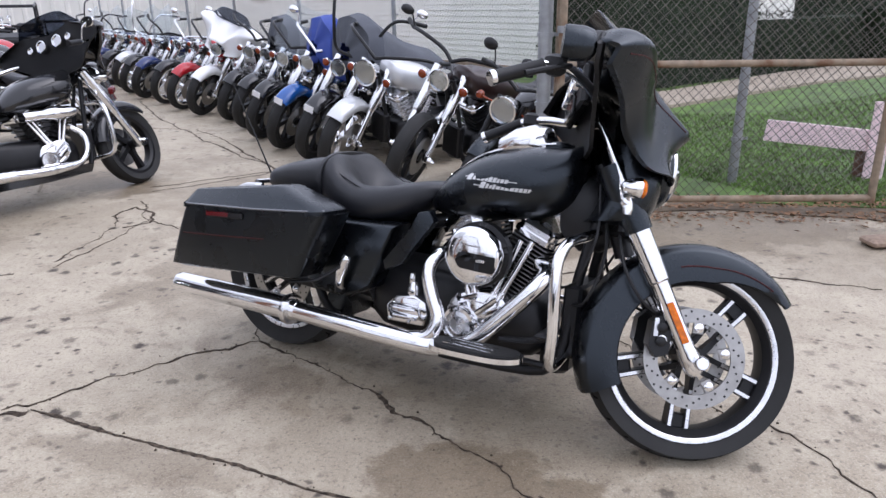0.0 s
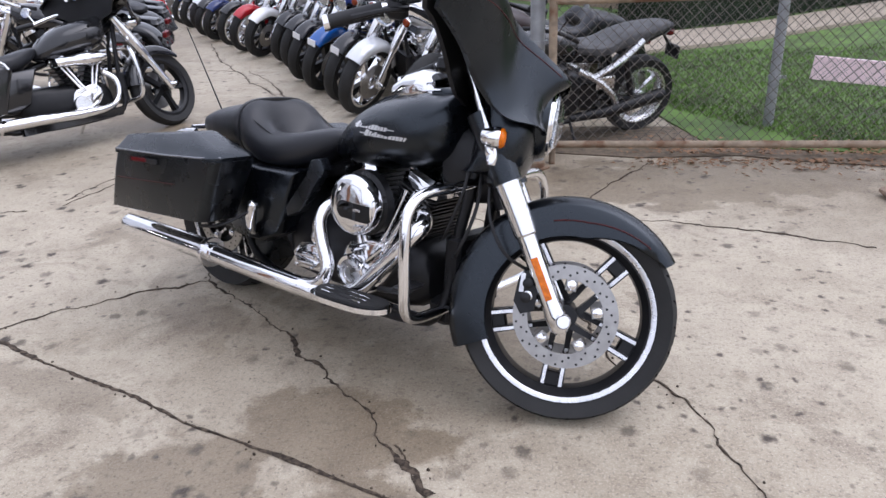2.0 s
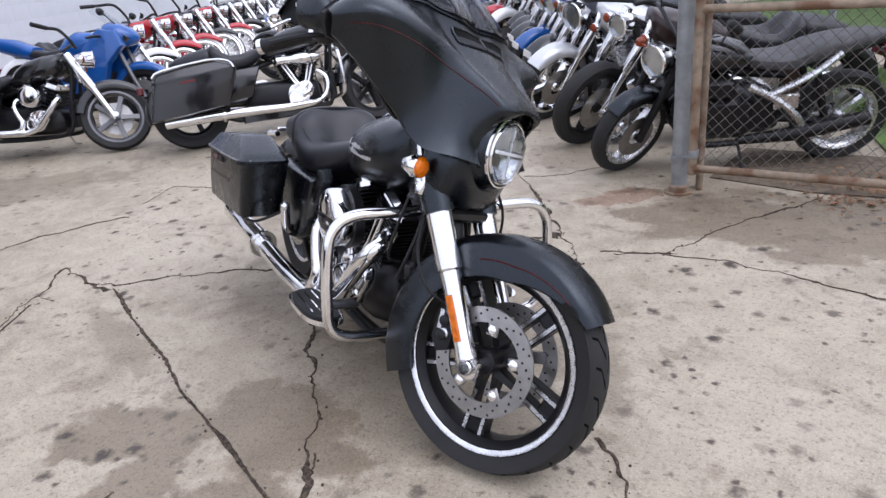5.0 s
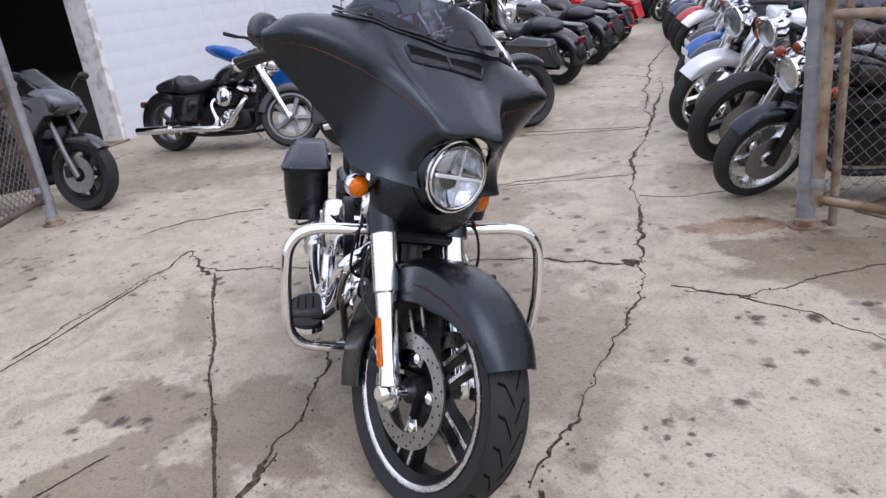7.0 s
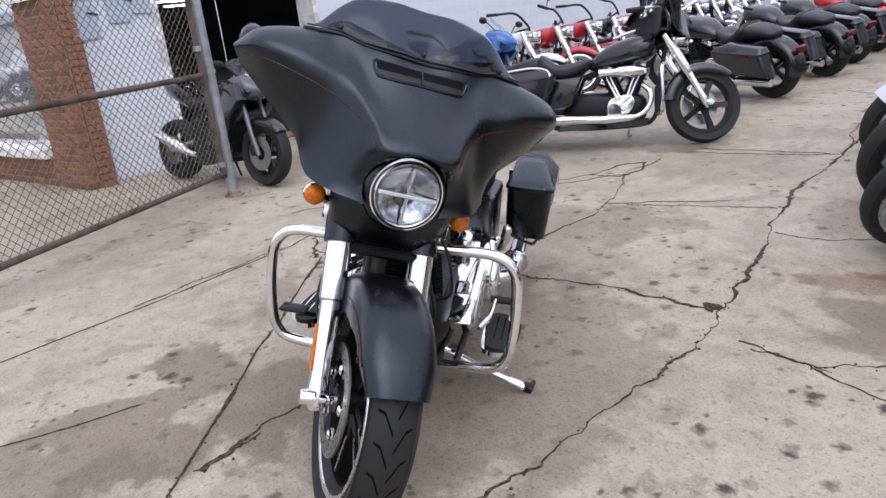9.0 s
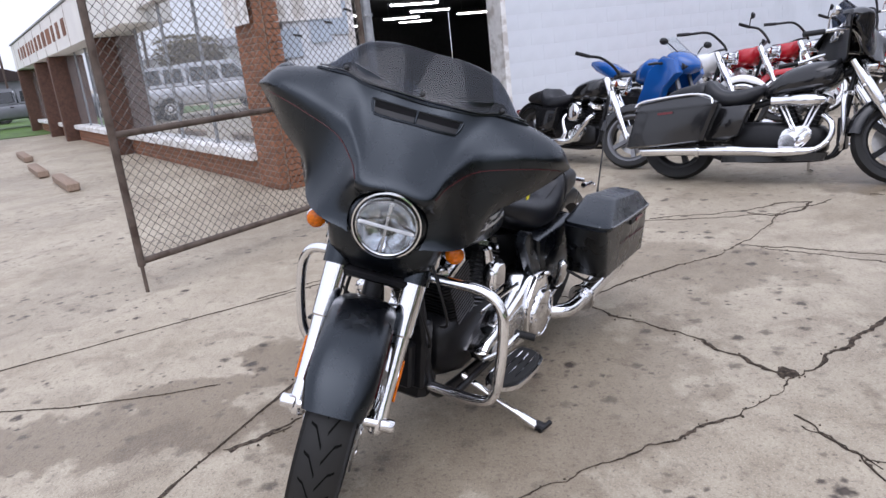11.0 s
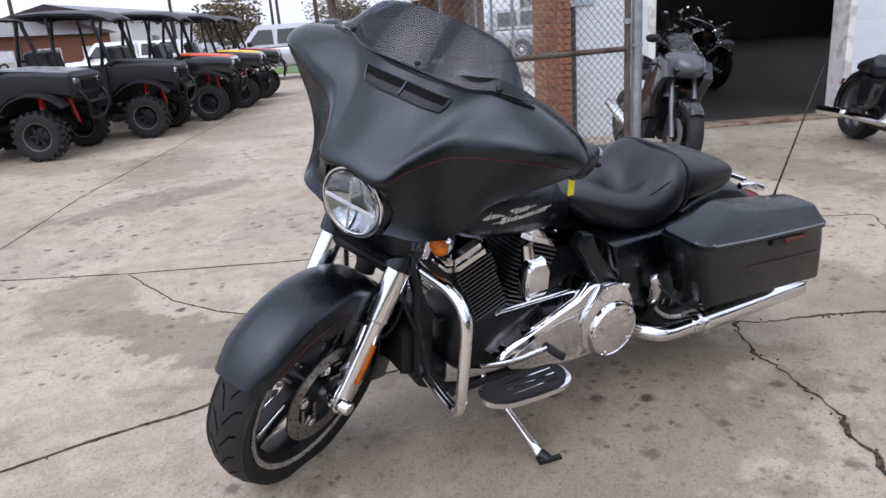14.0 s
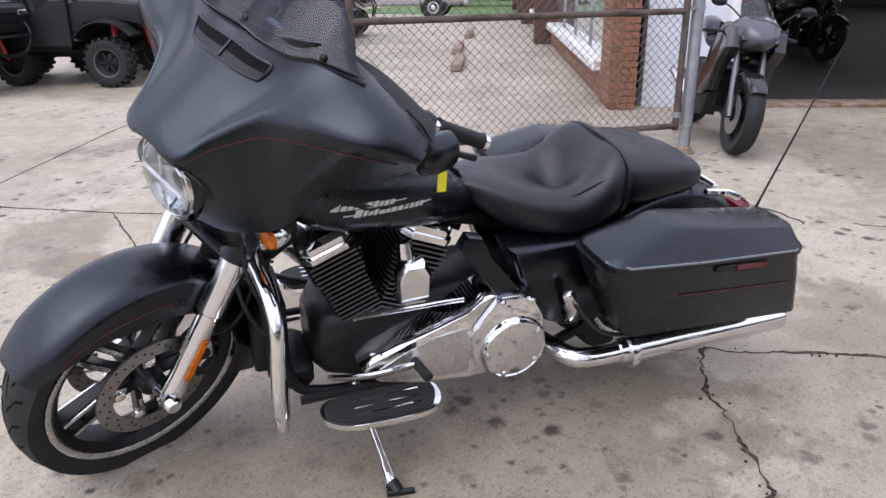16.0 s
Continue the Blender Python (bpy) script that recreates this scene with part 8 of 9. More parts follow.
def touring_bike():
    bike = thing("motorcycle", pose(0.391, 2.748, 0, 0, 0, -28) @ pose(0, 0, 0, -10), "satin black touring motorcycle with batwing fairing and hard saddlebags", "motorcycle")
    st = steering(29) @ pose(0, 0.018, 0)
    hub = st @ pose(AXLE_F, 0, 0.304)
    # wheels
    fw = wheel("front_wheel", bike, hub @ pose(0, 0, 0, 0, 20, 0), 0.318, 0.13, 0.252, "five_twin", True, (-0.075, 0.075), BLACK_METAL, True)
    rw = wheel("rear_wheel", bike, pose(AXLE_R, 0, TYRE_R), TYRE_R, 0.175, 0.225, "five_twin", True, (-0.09,), BLACK_METAL, True)
    for ob, rim in ((fw, 0.252), (rw, 0.225)):
        for j in range(5):
            m = pose(0, 0, 0, 0, 72 * j, 0)
            part("spoke_web", kept(("web", rim), lambda: Shape().box((rim - 0.052, 0, 0), (0.05, 0.036, 0.05), None, 0.006).mesh("spoke_web", BLACK_METAL)), BLACK_METAL, ob, at=m)
            for off in (-1, 1):
                for sg in (-1, 1):
                    part("spoke_edge", kept(("se", rim, off, sg), lambda: Shape().add([(x, sg * d, off * (0.027 * (0.8 + 0.2 * x / rim)) + k) for x, d in ((0.10, 0.0225), (rim - 0.03, 0.0275)) for k in (-0.005, 0.005)] + [(x, sg * (d - 0.003), off * (0.027 * (0.8 + 0.2 * x / rim)) + k) for x, d in ((0.10, 0.0225), (rim - 0.03, 0.0275)) for k in (-0.005, 0.005)], [(0, 1, 3, 2), (4, 6, 7, 5), (0, 2, 6, 4), (1, 5, 7, 3), (0, 4, 5, 1), (2, 3, 7, 6)]).mesh("spoke_edge", ALU)), ALU, ob, at=m)
    # front mudguard with its pinstripe
    guard = part("front_fender", fender_mesh(0.346, 0.092, 36, 206, 0.9, 0.082, 40), SATIN_BLACK, bike, "satin black fender with a dark red pinstripe", at=hub)
    for sg in (-1, 1):
        pts = []
        for k in range(15):
            u = 0.075 + 0.024 * k
            r, a = 0.317 - 0.48 * (0.003 + 0.082 * min(1.0, 0.02 + 3.4 * u)), radians(36 + 170 * u)
            pts.append((r * math.cos(a), sg * (0.0907 * min(1.0, 0.84 + 2.0 * u) + 0.0012), r * math.sin(a)))
        part("pinstripe", Shape().tube(pts, 0.0022, 5), PINSTRIPE, guard)
    # fork
    for sg in (-1, 1):
        y = sg * 0.118

        def at(z, d=0.0):
            return (0.722 + d - 0.554 * (z - 0.30), y, z)

        leg = part("fork_leg", Shape().tube([at(0.262), at(0.275), at(0.31), at(0.34), at(0.50), at(0.515), at(0.52), at(0.665)], [0.018, 0.029, 0.031, 0.027, 0.029, 0.029, 0.034, 0.036], 20), CHROME, bike, at=st)
        part("axle_nut", Shape().lathe([(0.021, 0.0), (0.021, 0.035), (0.017, 0.04)], Matrix.Translation((0.742, y + sg * 0.01, 0.30)) @ (SIDE if sg > 0 else pose(0, 0, 0, 90, 0, 0)), 14).tube([(0.742, y, 0.30), (0.745, sg * 0.06, 0.30)], 0.016, 10), CHROME, leg)
        part("reflector", Shape().box((0, 0, 0), (0.020, 0.006, 0.125), Matrix.Translation((0.664, y + sg * 0.029, 0.405)) @ pose(0, 0, 0, 0, -29, 0), 0.002), AMBER, leg, "amber side reflector")
        part("fork_shroud", Shape().tube([at(0.655), at(0.74), at(0.84)], [0.044, 0.047, 0.045], 16), SATIN_BLACK, bike, "satin black fork shroud", at=st)
        cal = part("brake_caliper", caliper_mesh(sg), BLACK_METAL, bike, "black brake caliper with silver bolts", at=st)
        part("caliper_pin", Shape().lathe([(0.014, 0), (0.014, 0.006), (0.009, 0.009)], Matrix.Translation((0.632, sg * 0.118, 0.35)) @ (SIDE if sg > 0 else pose(0, 0, 0, 90, 0, 0)), 12).box((0.612, sg * 0.119, 0.385), (0.014, 0.004, 0.055), None, 0.001), ALU, cal)
        part("brake_hose", Shape().tube([(0.62, sg * 0.10, 0.42), (0.55, sg * 0.14, 0.46), (0.49, sg * 0.13, 0.56), (0.47, sg * 0.08, 0.70)], 0.005, 6, 5), BLACK_PLASTIC, bike, at=st)
        # signal on a chrome stalk
        stalk = part("signal_stalk", Shape().tube([(0.365, sg * 0.145, 0.955), (0.40, sg * 0.147, 0.90), (0.43, sg * 0.148, 0.84), (0.455, sg * 0.15, 0.79), (0.47, sg * 0.155, 0.735), (0.475, sg * 0.155, 0.72)], [0.008, 0.012, 0.015, 0.018, 0.02, 0.017], 10, 3).tube([(0.465, sg * 0.155, 0.745), (0.48, sg * 0.205, 0.765)], 0.013, 8).lathe([(0.014, -0.02), (0.018, 0.0), (0.014, 0.02)], Matrix.Translation((0.476, sg * 0.158, 0.715)), 10), CHROME, bike, "chrome signal bracket", at=st)
        part("turn_signal", kept("cup", lambda: signal_mesh("cup")), CHROME, stalk, at=pose(0.492, sg * 0.21, 0.768) @ Matrix.Scale(0.86, 4))
        part("signal_lens", kept("sigl", lambda: signal_mesh("lens")), AMBER, stalk, at=pose(0.494, sg * 0.21, 0.768) @ Matrix.Scale(0.86, 4))
    nacelle = []
    for z, xf, hw in ((0.672, 0.545, 0.135), (0.685, 0.560, 0.150), (0.73, 0.578, 0.163), (0.78, 0.590, 0.172), (0.83, 0.588, 0.172), (0.90, 0.565, 0.150)):
        ring = []
        for k in range(28):
            a = 2 * math.pi * k / 28
            c, s2 = math.cos(a), math.sin(a)
            ring.append((xf - 0.085 + 0.085 * math.copysign(abs(c) ** 0.7, c), hw * math.copysign(abs(s2) ** 0.8, s2), z))
        nacelle.append(ring)
    part("fork_cover", Shape().rings(nacelle), SATIN_BLACK, bike, "satin black cover below the headlight", at=st, sharp=50)
    part("steering_stem", Shape().tube([(0.52, 0, 0.58), (0.42, 0, 0.86)], 0.03, 12).box((0.51, 0, 0.655), (0.09, 0.27, 0.035), None, 0.01), BLACK_METAL, bike, at=st)
    part("chrome_crossbar", Shape().tube([(0.525, -0.115, 0.655), (0.535, 0, 0.66), (0.525, 0.115, 0.655)], 0.011, 8, 3), CHROME, bike, at=st)
    # fairing
    fairing = part("fairing", kept("fairing", fairing_mesh), SATIN_BLACK, bike, "satin black batwing fairing", at=st)
    part("inner_fairing", kept("inner", inner_fairing_mesh), BLACK_PLASTIC, bike, at=st)
    part("windscreen", kept("wscreen", smoked_screen_mesh), SMOKED, bike, "short smoked windscreen", at=st)
    part("screen_trim", along_skin([(k / 24 * 0.71, screen_foot(k / 24 * 0.71) - 0.04) for k in range(-24, 25)], 0.002, 0.0042), SATIN_BLACK, fairing)
    part("screen_edge", along_skin([(k / 24 * 0.70, screen_foot(k / 24 * 0.70) + 0.01) for k in range(-24, 25)], 0.010, 0.0022), GLOSS_BLACK, fairing)
    # flat plates on the skin; the upper is blackened for the slot's inner shade
    for nm, v0, v1, mat in (("vent", 3.32, 3.475, VENT_DARK), ("vent_floor", 3.19, 3.32, BLACK_PLASTIC)):
        rows = [[fairing_point(u / 10 * 0.245, v0 + (v1 - v0) * v / 4 + 0.12 * (1 - (u / 10) ** 2)) + fairing_normal(u / 10 * 0.245, 3.35) * 0.0015 for u in range(-10, 11)] for v in range(5)]
        part(nm, shell(Shape(), rows, [[p - Vector((0.01, 0, 0.004)) for p in r] for r in rows]), mat, fairing, "flat black plate painting the shaded air vent slot" if nm == "vent" else "")
    loop = [(u / 10 * 0.24, 3.175) for u in range(-10, 11)] + [(0.252, 3.22), (0.262, 3.34), (0.262, 3.45)] + [(u / 10 * 0.25, 3.49) for u in range(10, -11, -1)] + [(-0.262, 3.45), (-0.262, 3.34), (-0.252, 3.22), (-0.24, 3.175)]
    loop = [(u, v + 0.12 * max(0.0, 1 - (u / 0.245) ** 2)) for u, v in loop]
    part("vent_rim", along_skin(loop, 0.001, 0.0038), SATIN_BLACK, fairing)
    part("vent_divider", along_skin([(0.0, 3.32), (0.0, 3.45), (0.0, 3.60)], 0.002, 0.004), SATIN_BLACK, fairing)
    for u in (-0.50, 0.0, 0.50):
        p = fairing_point(u, screen_foot(u) + 0.12) + fairing_normal(u, screen_foot(u) + 0.12) * 0.012
        part("screen_screw", Shape().lathe([(0.008, -0.004), (0.008, 0.002), (0.004, 0.005)], Matrix.Translation(p) @ pose(0, 0, 0, 0, 55, 0), 10), BLACK_METAL, fairing)
    for sg in (-1, 1):
        part("pinstripe", along_skin([(sg * k / 30, 1.86 - 0.24 * (k / 30 - 0.2) / 0.75) for k in range(6, 29)], 0.0005, 0.0016, 5), PINSTRIPE, fairing)
    # headlamp
    face = pose(0, 0, 0, 0, 90, 0)
    lamp = part("headlight", Shape().lathe([(0.097, -0.04), (0.099, -0.002), (0.097, 0.006), (0.093, 0.007), (0.091, 0.0), (0.091, -0.02)], face, 48, closed=True), CHROME, bike, "round headlight with a chrome ring", at=st @ pose(0.612, 0, LAMP_Z))
    part("lamp_collar", Shape().lathe([(0.0995, -0.001), (0.1035, -0.004), (0.111, -0.018), (0.122, -0.05), (0.118, -0.07), (0.097, -0.035)], face, 40, closed=True), SATIN_BLACK, lamp)
    part("gap_ring", Shape().lathe([(0.092, -0.02), (0.0915, 0.003), (0.088, 0.005), (0.087, -0.02)], face, 40, closed=True), GLOSS_BLACK, lamp)
    part("inner_ring", Shape().lathe([(0.088, -0.02), (0.0878, 0.008), (0.085, 0.012), (0.082, 0.010), (0.082, -0.02)], face, 40, closed=True), CHROME, lamp)
    for q in range(4):  # the four ribbed quarters of the reflector
        bowl = []
        for r, x in ((0.081, 0.006), (0.07, -0.008), (0.055, -0.018), (0.035, -0.027), (0.010, -0.032)):
            bowl.append([Vector((x + 0.0015 * (k % 2), r * math.cos(radians(90 * q + 3 + 84 * k / 12)), r * math.sin(radians(90 * q + 3 + 84 * k / 12)))) for k in range(13)])
        part("reflector_bowl", shell(Shape(), bowl, [[p - Vector((0.004, 0, 0)) for p in r] for r in bowl]), LAMP_SILVER, lamp)
    part("lamp_divider", Shape().box((0.016, 0, 0.0), (0.008, 0.156, 0.010), None, 0.002), WHITE_PAINT, lamp, "bright bar across the lamp")
    part("lamp_divider", Shape().box((0.014, 0.0, 0.0), (0.008, 0.008, 0.156), None, 0.002), ALU, lamp)
    part("lens", Shape().lathe([(0.084, 0.011), (0.07, 0.024), (0.045, 0.033), (0.0005, 0.038), (0.0005, 0.035), (0.045, 0.030), (0.07, 0.021), (0.084, 0.008)], face, 40), LAMP_GLASS, lamp)
    # dash
    dash = part("gauge_panel", Shape().box((0.315, 0, 1.06), (0.03, 0.36, 0.13), None, 0.012), BLACK_PLASTIC, bike, at=st)
    for y, z, r in ((-0.06, 1.09, 0.042), (0.06, 1.09, 0.042), (-0.145, 1.075, 0.025), (0.145, 1.075, 0.025)):
        part("gauge", Shape().lathe([(r, 0), (r, 0.016), (r * 0.86, 0.018), (r * 0.84, 0.01), (0.0005, 0.01)], Matrix.Translation((0.303, y, z)) @ pose(0, 0, 0, 0, -82, 0), 20), CHROME, dash)
    part("radio", Shape().box((0.295, 0, 1.015), (0.012, 0.17, 0.06), None, 0.004), GLOSS_BLACK, dash)
    # bars, grips, levers, mirrors
    pts = [(0.40, 0.0, 0.98), (0.37, 0.10, 1.0), (0.32, 0.22, 1.025), (0.25, 0.31, 1.045), (0.18, 0.355, 1.04), (0.08, 0.39, 0.995)]
    part("handlebar", bar_mesh(pts, 0.0145), CHROME, bike, at=st)
    for sg in (-1, 1):
        a, b = Vector((0.165, sg * 0.36, 1.035)), Vector((0.045, sg * 0.40, 0.978))
        part("grip", Shape().tube([a, a.lerp(b, 0.05), a.lerp(b, 0.95), b], [0.021, 0.0185, 0.0185, 0.021], 14), BLACK_PLASTIC, bike, at=st)
        part("grip_end", Shape().tube([b, b.lerp(a, -0.10)], 0.021, 14), CHROME, bike, at=st)
        part("switch_box", Shape().box((0.20, sg * 0.345, 1.045), (0.06, 0.05, 0.055), None, 0.012), BLACK_PLASTIC, bike, at=st)
        part("lever", Shape().tube([(0.21, sg * 0.355, 1.04), (0.235, sg * 0.385, 1.035), (0.19, sg * 0.425, 1.015), (0.12, sg * 0.445, 0.985)], [0.010, 0.008, 0.007, 0.009], 8, 4), BLACK_METAL, bike, at=st)
        mz, ms = (1.082, 0.82) if sg < 0 else (1.03, 0.84)
        mir = part("mirror", Shape().rings([[(0.256 + dx * 1.4 * ms, sg * (0.43 + 0.042 * ms * k * math.cos(2 * math.pi * j / 20)), mz + 0.055 * ms * k * math.sin(2 * math.pi * j / 20)) for j in range(20)] for dx, k in ((0.03, 0.5), (0.02, 0.85), (0.0, 1.0), (-0.035, 1.0), (-0.045, 0.94))]), SATIN_BLACK, bike, "satin black fairing mirror", at=st)
        part("mirror_glass", Shape().lathe([(0.037 * ms, 0), (0.037 * ms, 0.002)], Matrix.Translation((0.262 - 0.065 * ms, sg * 0.43, mz)) @ pose(0, 0, 0, 0, 90, 0), 20), CHROME, mir)
    part("price_tag", Shape().box((0.012, 0.245, 0.842), (0.022, 0.002, 0.06), None, 0.0), YELLOW_TAG, bike, "bright yellow paper tag")
    part("tag_string", Shape().tube([(0.014, 0.245, 0.87), (0.016, 0.255, 0.90), (0.022, 0.29, 0.915)], 0.0015, 5), WHITE_PAINT, bike)
    # tank
    tank = part("tank", kept("tank", tank_mesh), SATIN_BLACK, bike, "satin black fuel tank")
    for sg in (-1, 1):
        tagged(part("badge", badge_mesh(sg), SILVER_INK, tank, "silver badge of plain bars"), kind="stuff")
    part("console", Shape().rings([oval(x, w, z - 0.05, z, 3, 16) for x, w, z in ((-0.14, 0.02, 0.745), (-0.10, 0.035, 0.785), (0.0, 0.045, 0.857), (0.10, 0.05, 0.893), (0.20, 0.055, 0.912), (0.27, 0.05, 0.918), (0.31, 0.02, 0.91))]), SATIN_BLACK, tank)
    part("console_trim", Shape().tube([(x, -w, z) for x, w, z in ((-0.14, 0.02, 0.735), (-0.10, 0.036, 0.775), (0.0, 0.047, 0.845), (0.10, 0.052, 0.882), (0.20, 0.057, 0.902), (0.27, 0.05, 0.91))], 0.004, 6, 3).tube([(x, w, z) for x, w, z in ((-0.14, 0.02, 0.735), (-0.10, 0.036, 0.775), (0.0, 0.047, 0.845), (0.10, 0.052, 0.882), (0.20, 0.057, 0.902), (0.27, 0.05, 0.91))], 0.004, 6, 3), CHROME, tank)
    part("fuel_door", Shape().rings([oval(x, w, min(z - 0.02, 0.85), z, 2.8, 20) for x, w, z in ((0.05, 0.02, 0.872), (0.07, 0.052, 0.918), (0.12, 0.062, 0.950), (0.18, 0.064, 0.966), (0.225, 0.058, 0.958), (0.25, 0.04, 0.925), (0.262, 0.015, 0.895))]), CHROME, tank)
    # seat
    seat = part("seat", kept("seat", seat_mesh), LEATHER, bike, "black vinyl bucket seat")
    part("pillion_seat", kept("pillion", pillion_mesh), LEATHER, bike)
    part("seat_strap", Shape().rings([[(x + dx, y * k, 0.705 + (z - 0.705) * k) for _, y, z in oval(0, 0.182, 0.60, 0.812, 3.0, 28)] for x, dx, k in ((-0.566, -0.008, 0.99), (-0.566, -0.006, 1.012), (-0.566, 0.006, 1.012), (-0.566, 0.008, 0.99))]), LEATHER, seat)
    for sg in (-1, 1):
        part("seat_seam", Shape().tube([(-0.555, sg * 0.168, 0.765), (-0.48, sg * 0.162, 0.735), (-0.40, sg * 0.155, 0.70), (-0.30, sg * 0.135, 0.685), (-0.20, sg * 0.09, 0.70)], 0.0022, 5, 3), BLACK_PLASTIC, seat)
    part("seat_button", Shape().lathe([(0.014, 0), (0.012, 0.006), (0.004, 0.009)], Matrix.Translation((-0.475, 0, 0.652)), 12), LEATHER, seat)
    # body panels
    for sg in (-1, 1):
        part("side_cover", kept(("side", sg), lambda: side_cover_mesh(sg)), SATIN_BLACK, bike)
        part("air_deflector", Shape().prism([(-0.075, 0.665), (-0.055, 0.63), (-0.17, 0.47), (-0.235, 0.44), (-0.245, 0.47), (-0.14, 0.60), (-0.115, 0.655)], sg * 0.19, sg * 0.225, bev=0.008), SATIN_BLACK, bike)
        bag = part("saddlebag", kept(("bag", sg), lambda: bag_mesh(sg)), SATIN_BLACK, bike, "satin black hard saddlebag")
        part("lid", kept(("lid", sg), lambda: bag_lid_mesh(sg)), SATIN_BLACK, bag)
        part("lid_seam", Shape().tube([(-0.372, sg * 0.39, 0.637), (-0.42, sg * 0.4345, 0.634), (-0.64, sg * 0.4345, 0.614), (-0.96, sg * 0.4345, 0.595), (-1.013, sg * 0.39, 0.59)], 0.0035, 6), GREY_PAINT, bag)
        part("latch", Shape().box((0, 0, 0), (0.17, 0.014, 0.024), Matrix.Translation((-0.78, sg * 0.427, 0.574)) @ pose(0, 0, 0, 0, -4, 0), 0.004), BLACK_PLASTIC, bag, "black lid latch")
        part("bag_reflector", Shape().box((0, 0, 0), (0.105, 0.006, 0.016), Matrix.Translation((-0.81, sg * 0.4355, 0.575)) @ pose(0, 0, 0, 0, -4, 0), 0.002), RED_LENS, bag, "red reflector strip")
        part("pinstripe", Shape().tube([(-0.60, sg * 0.4245, 0.515), (-0.80, sg * 0.4245, 0.497), (-0.99, sg * 0.4235, 0.483)], 0.0022, 5), PINSTRIPE, bag)
        part("bag_rail", Shape().tube([(-0.38, sg * 0.27, 0.44), (-0.42, sg * 0.36, 0.395), (-0.52, sg * 0.38, 0.375)], 0.006, 8, 4), BLACK_METAL, bike)
    part("rear_fender", fender_mesh(0.345, 0.118, 40, 200, 1.0, 0.05, 36), SATIN_BLACK, bike, at=pose(AXLE_R, 0, TYRE_R) @ pose(0, 0, 0, 0, 0, 180))
    for sg in (-1, 1):
        part("docking_hook", Shape().tube([(-0.86, sg * 0.16, 0.655), (-0.93, sg * 0.17, 0.65), (-0.98, sg * 0.17, 0.63)], 0.012, 8), CHROME, bike)
        part("docking_stud", Shape().lathe([(0.018, -0.02), (0.018, 0.02)], Matrix.Translation((-0.55, sg * 0.255, 0.64)), 12), CHROME, bike)
    part("docking_bar", Shape().tube([(-0.90, -0.15, 0.668), (-0.90, 0.15, 0.668)], 0.009, 8), CHROME, bike)
    part("tail_lamp", Shape().box((-1.155, 0, 0.50), (0.05, 0.11, 0.06), None, 0.014), RED_LENS, bike)
    part("antenna", Shape().tube([(-1.06, 0.17, 0.56), (-1.075, 0.165, 0.60), (-1.30, 0.10, 1.05)], [0.008, 0.004, 0.0022], 6), BLACK_METAL, bike)
    # engine
    part("engine_block", kept("block", engine_block_mesh), BLACK_METAL, bike)
    frame_parts(bike, BLACK_METAL)
    part("neck_cover", Shape().rings([oval(x, w, a, c, 3, 16) for x, w, a, c in ((0.32, 0.085, 0.62, 0.80), (0.38, 0.09, 0.575, 0.82), (0.44, 0.065, 0.58, 0.80), (0.47, 0.04, 0.60, 0.76))]), BLACK_PLASTIC, bike, "black cover over the steering neck")
    part("oil_cooler", Shape().box((0.43, 0, 0.33), (0.05, 0.16, 0.16), None, 0.008).box((0.35, 0.0, 0.22), (0.10, 0.20, 0.09), None, 0.02).tube([(0.40, 0.07, 0.60), (0.42, 0.10, 0.45), (0.38, 0.10, 0.30)], 0.012, 8, 4), BLACK_PLASTIC, bike)
    for tilt in (-22.5, 22.5):
        part("cylinder", kept(("cyl", tilt, 15), lambda: cylinder_mesh(tilt, 15)), BLACK_METAL, bike, "black finned cylinder")
        tagged(part("fin_edges", kept(("fe", tilt), lambda: fin_edge_mesh(tilt, 15)), FINS, bike, "bright machined fin edges"), kind="stuff")
        part("rocker_cover", kept(("rock", tilt), lambda: rocker_mesh(tilt)), CHROME, bike)
    for x0, x1 in ((0.165, 0.255), (0.14, 0.215), (0.10, 0.005), (0.075, -0.03)):
        part("pushrod_tube", pushrod_mesh(x0, x1), CHROME, bike)
    part("cam_cover", kept("cam", cam_cover_mesh), CHROME, bike)
    part("timer_cover", Shape().lathe([(0.046, 0), (0.046, 0.004), (0.030, 0.007), (0.028, 0.003), (0.0005, 0.003)], Matrix.Translation((0.045, -0.187, 0.298)) @ pose(0, 0, 0, 90, 0, 0), 24), ALU, bike)
    part("air_cleaner", kept("air", air_cleaner_mesh), CHROME, bike)
    inset = part("air_cleaner_inset", air_inset_mesh(), BLACK_METAL, bike)
    for x, z, w, h in ((0.040, 0.541, 0.030, 0.009), (0.046, 0.486, 0.038, 0.012)):
        part("name_plate", Shape().box((0.107 + x, -0.2765 + 0.16 * (x - 0.04), z), (w, 0.004, h), None, 0.001), ALU, inset)
    part("gearbox_cover", gearbox_cover_mesh(), CHROME, bike)
    derby = part("derby_cover", kept("derby", derby_mesh), CHROME, part("primary_cover", kept("primary", primary_mesh), CHROME, bike))
    part("primary_inlay", Shape().prism([(0.155, 0.305), (0.08, 0.345), (0.0, 0.375), (-0.085, 0.385), (-0.115, 0.31), (-0.10, 0.235), (0.04, 0.240), (0.14, 0.268)], 0.222, 0.2275, bev=0.001), ALU, bike, "brushed flank of the primary cover")
    hump = [(-0.095, 0.365), (-0.165, 0.462), (-0.182, 0.478), (-0.262, 0.468), (-0.278, 0.452), (-0.322, 0.375), (-0.330, 0.30), (-0.300, 0.235), (-0.24, 0.203), (-0.17, 0.212), (-0.12, 0.25), (-0.105, 0.30)]
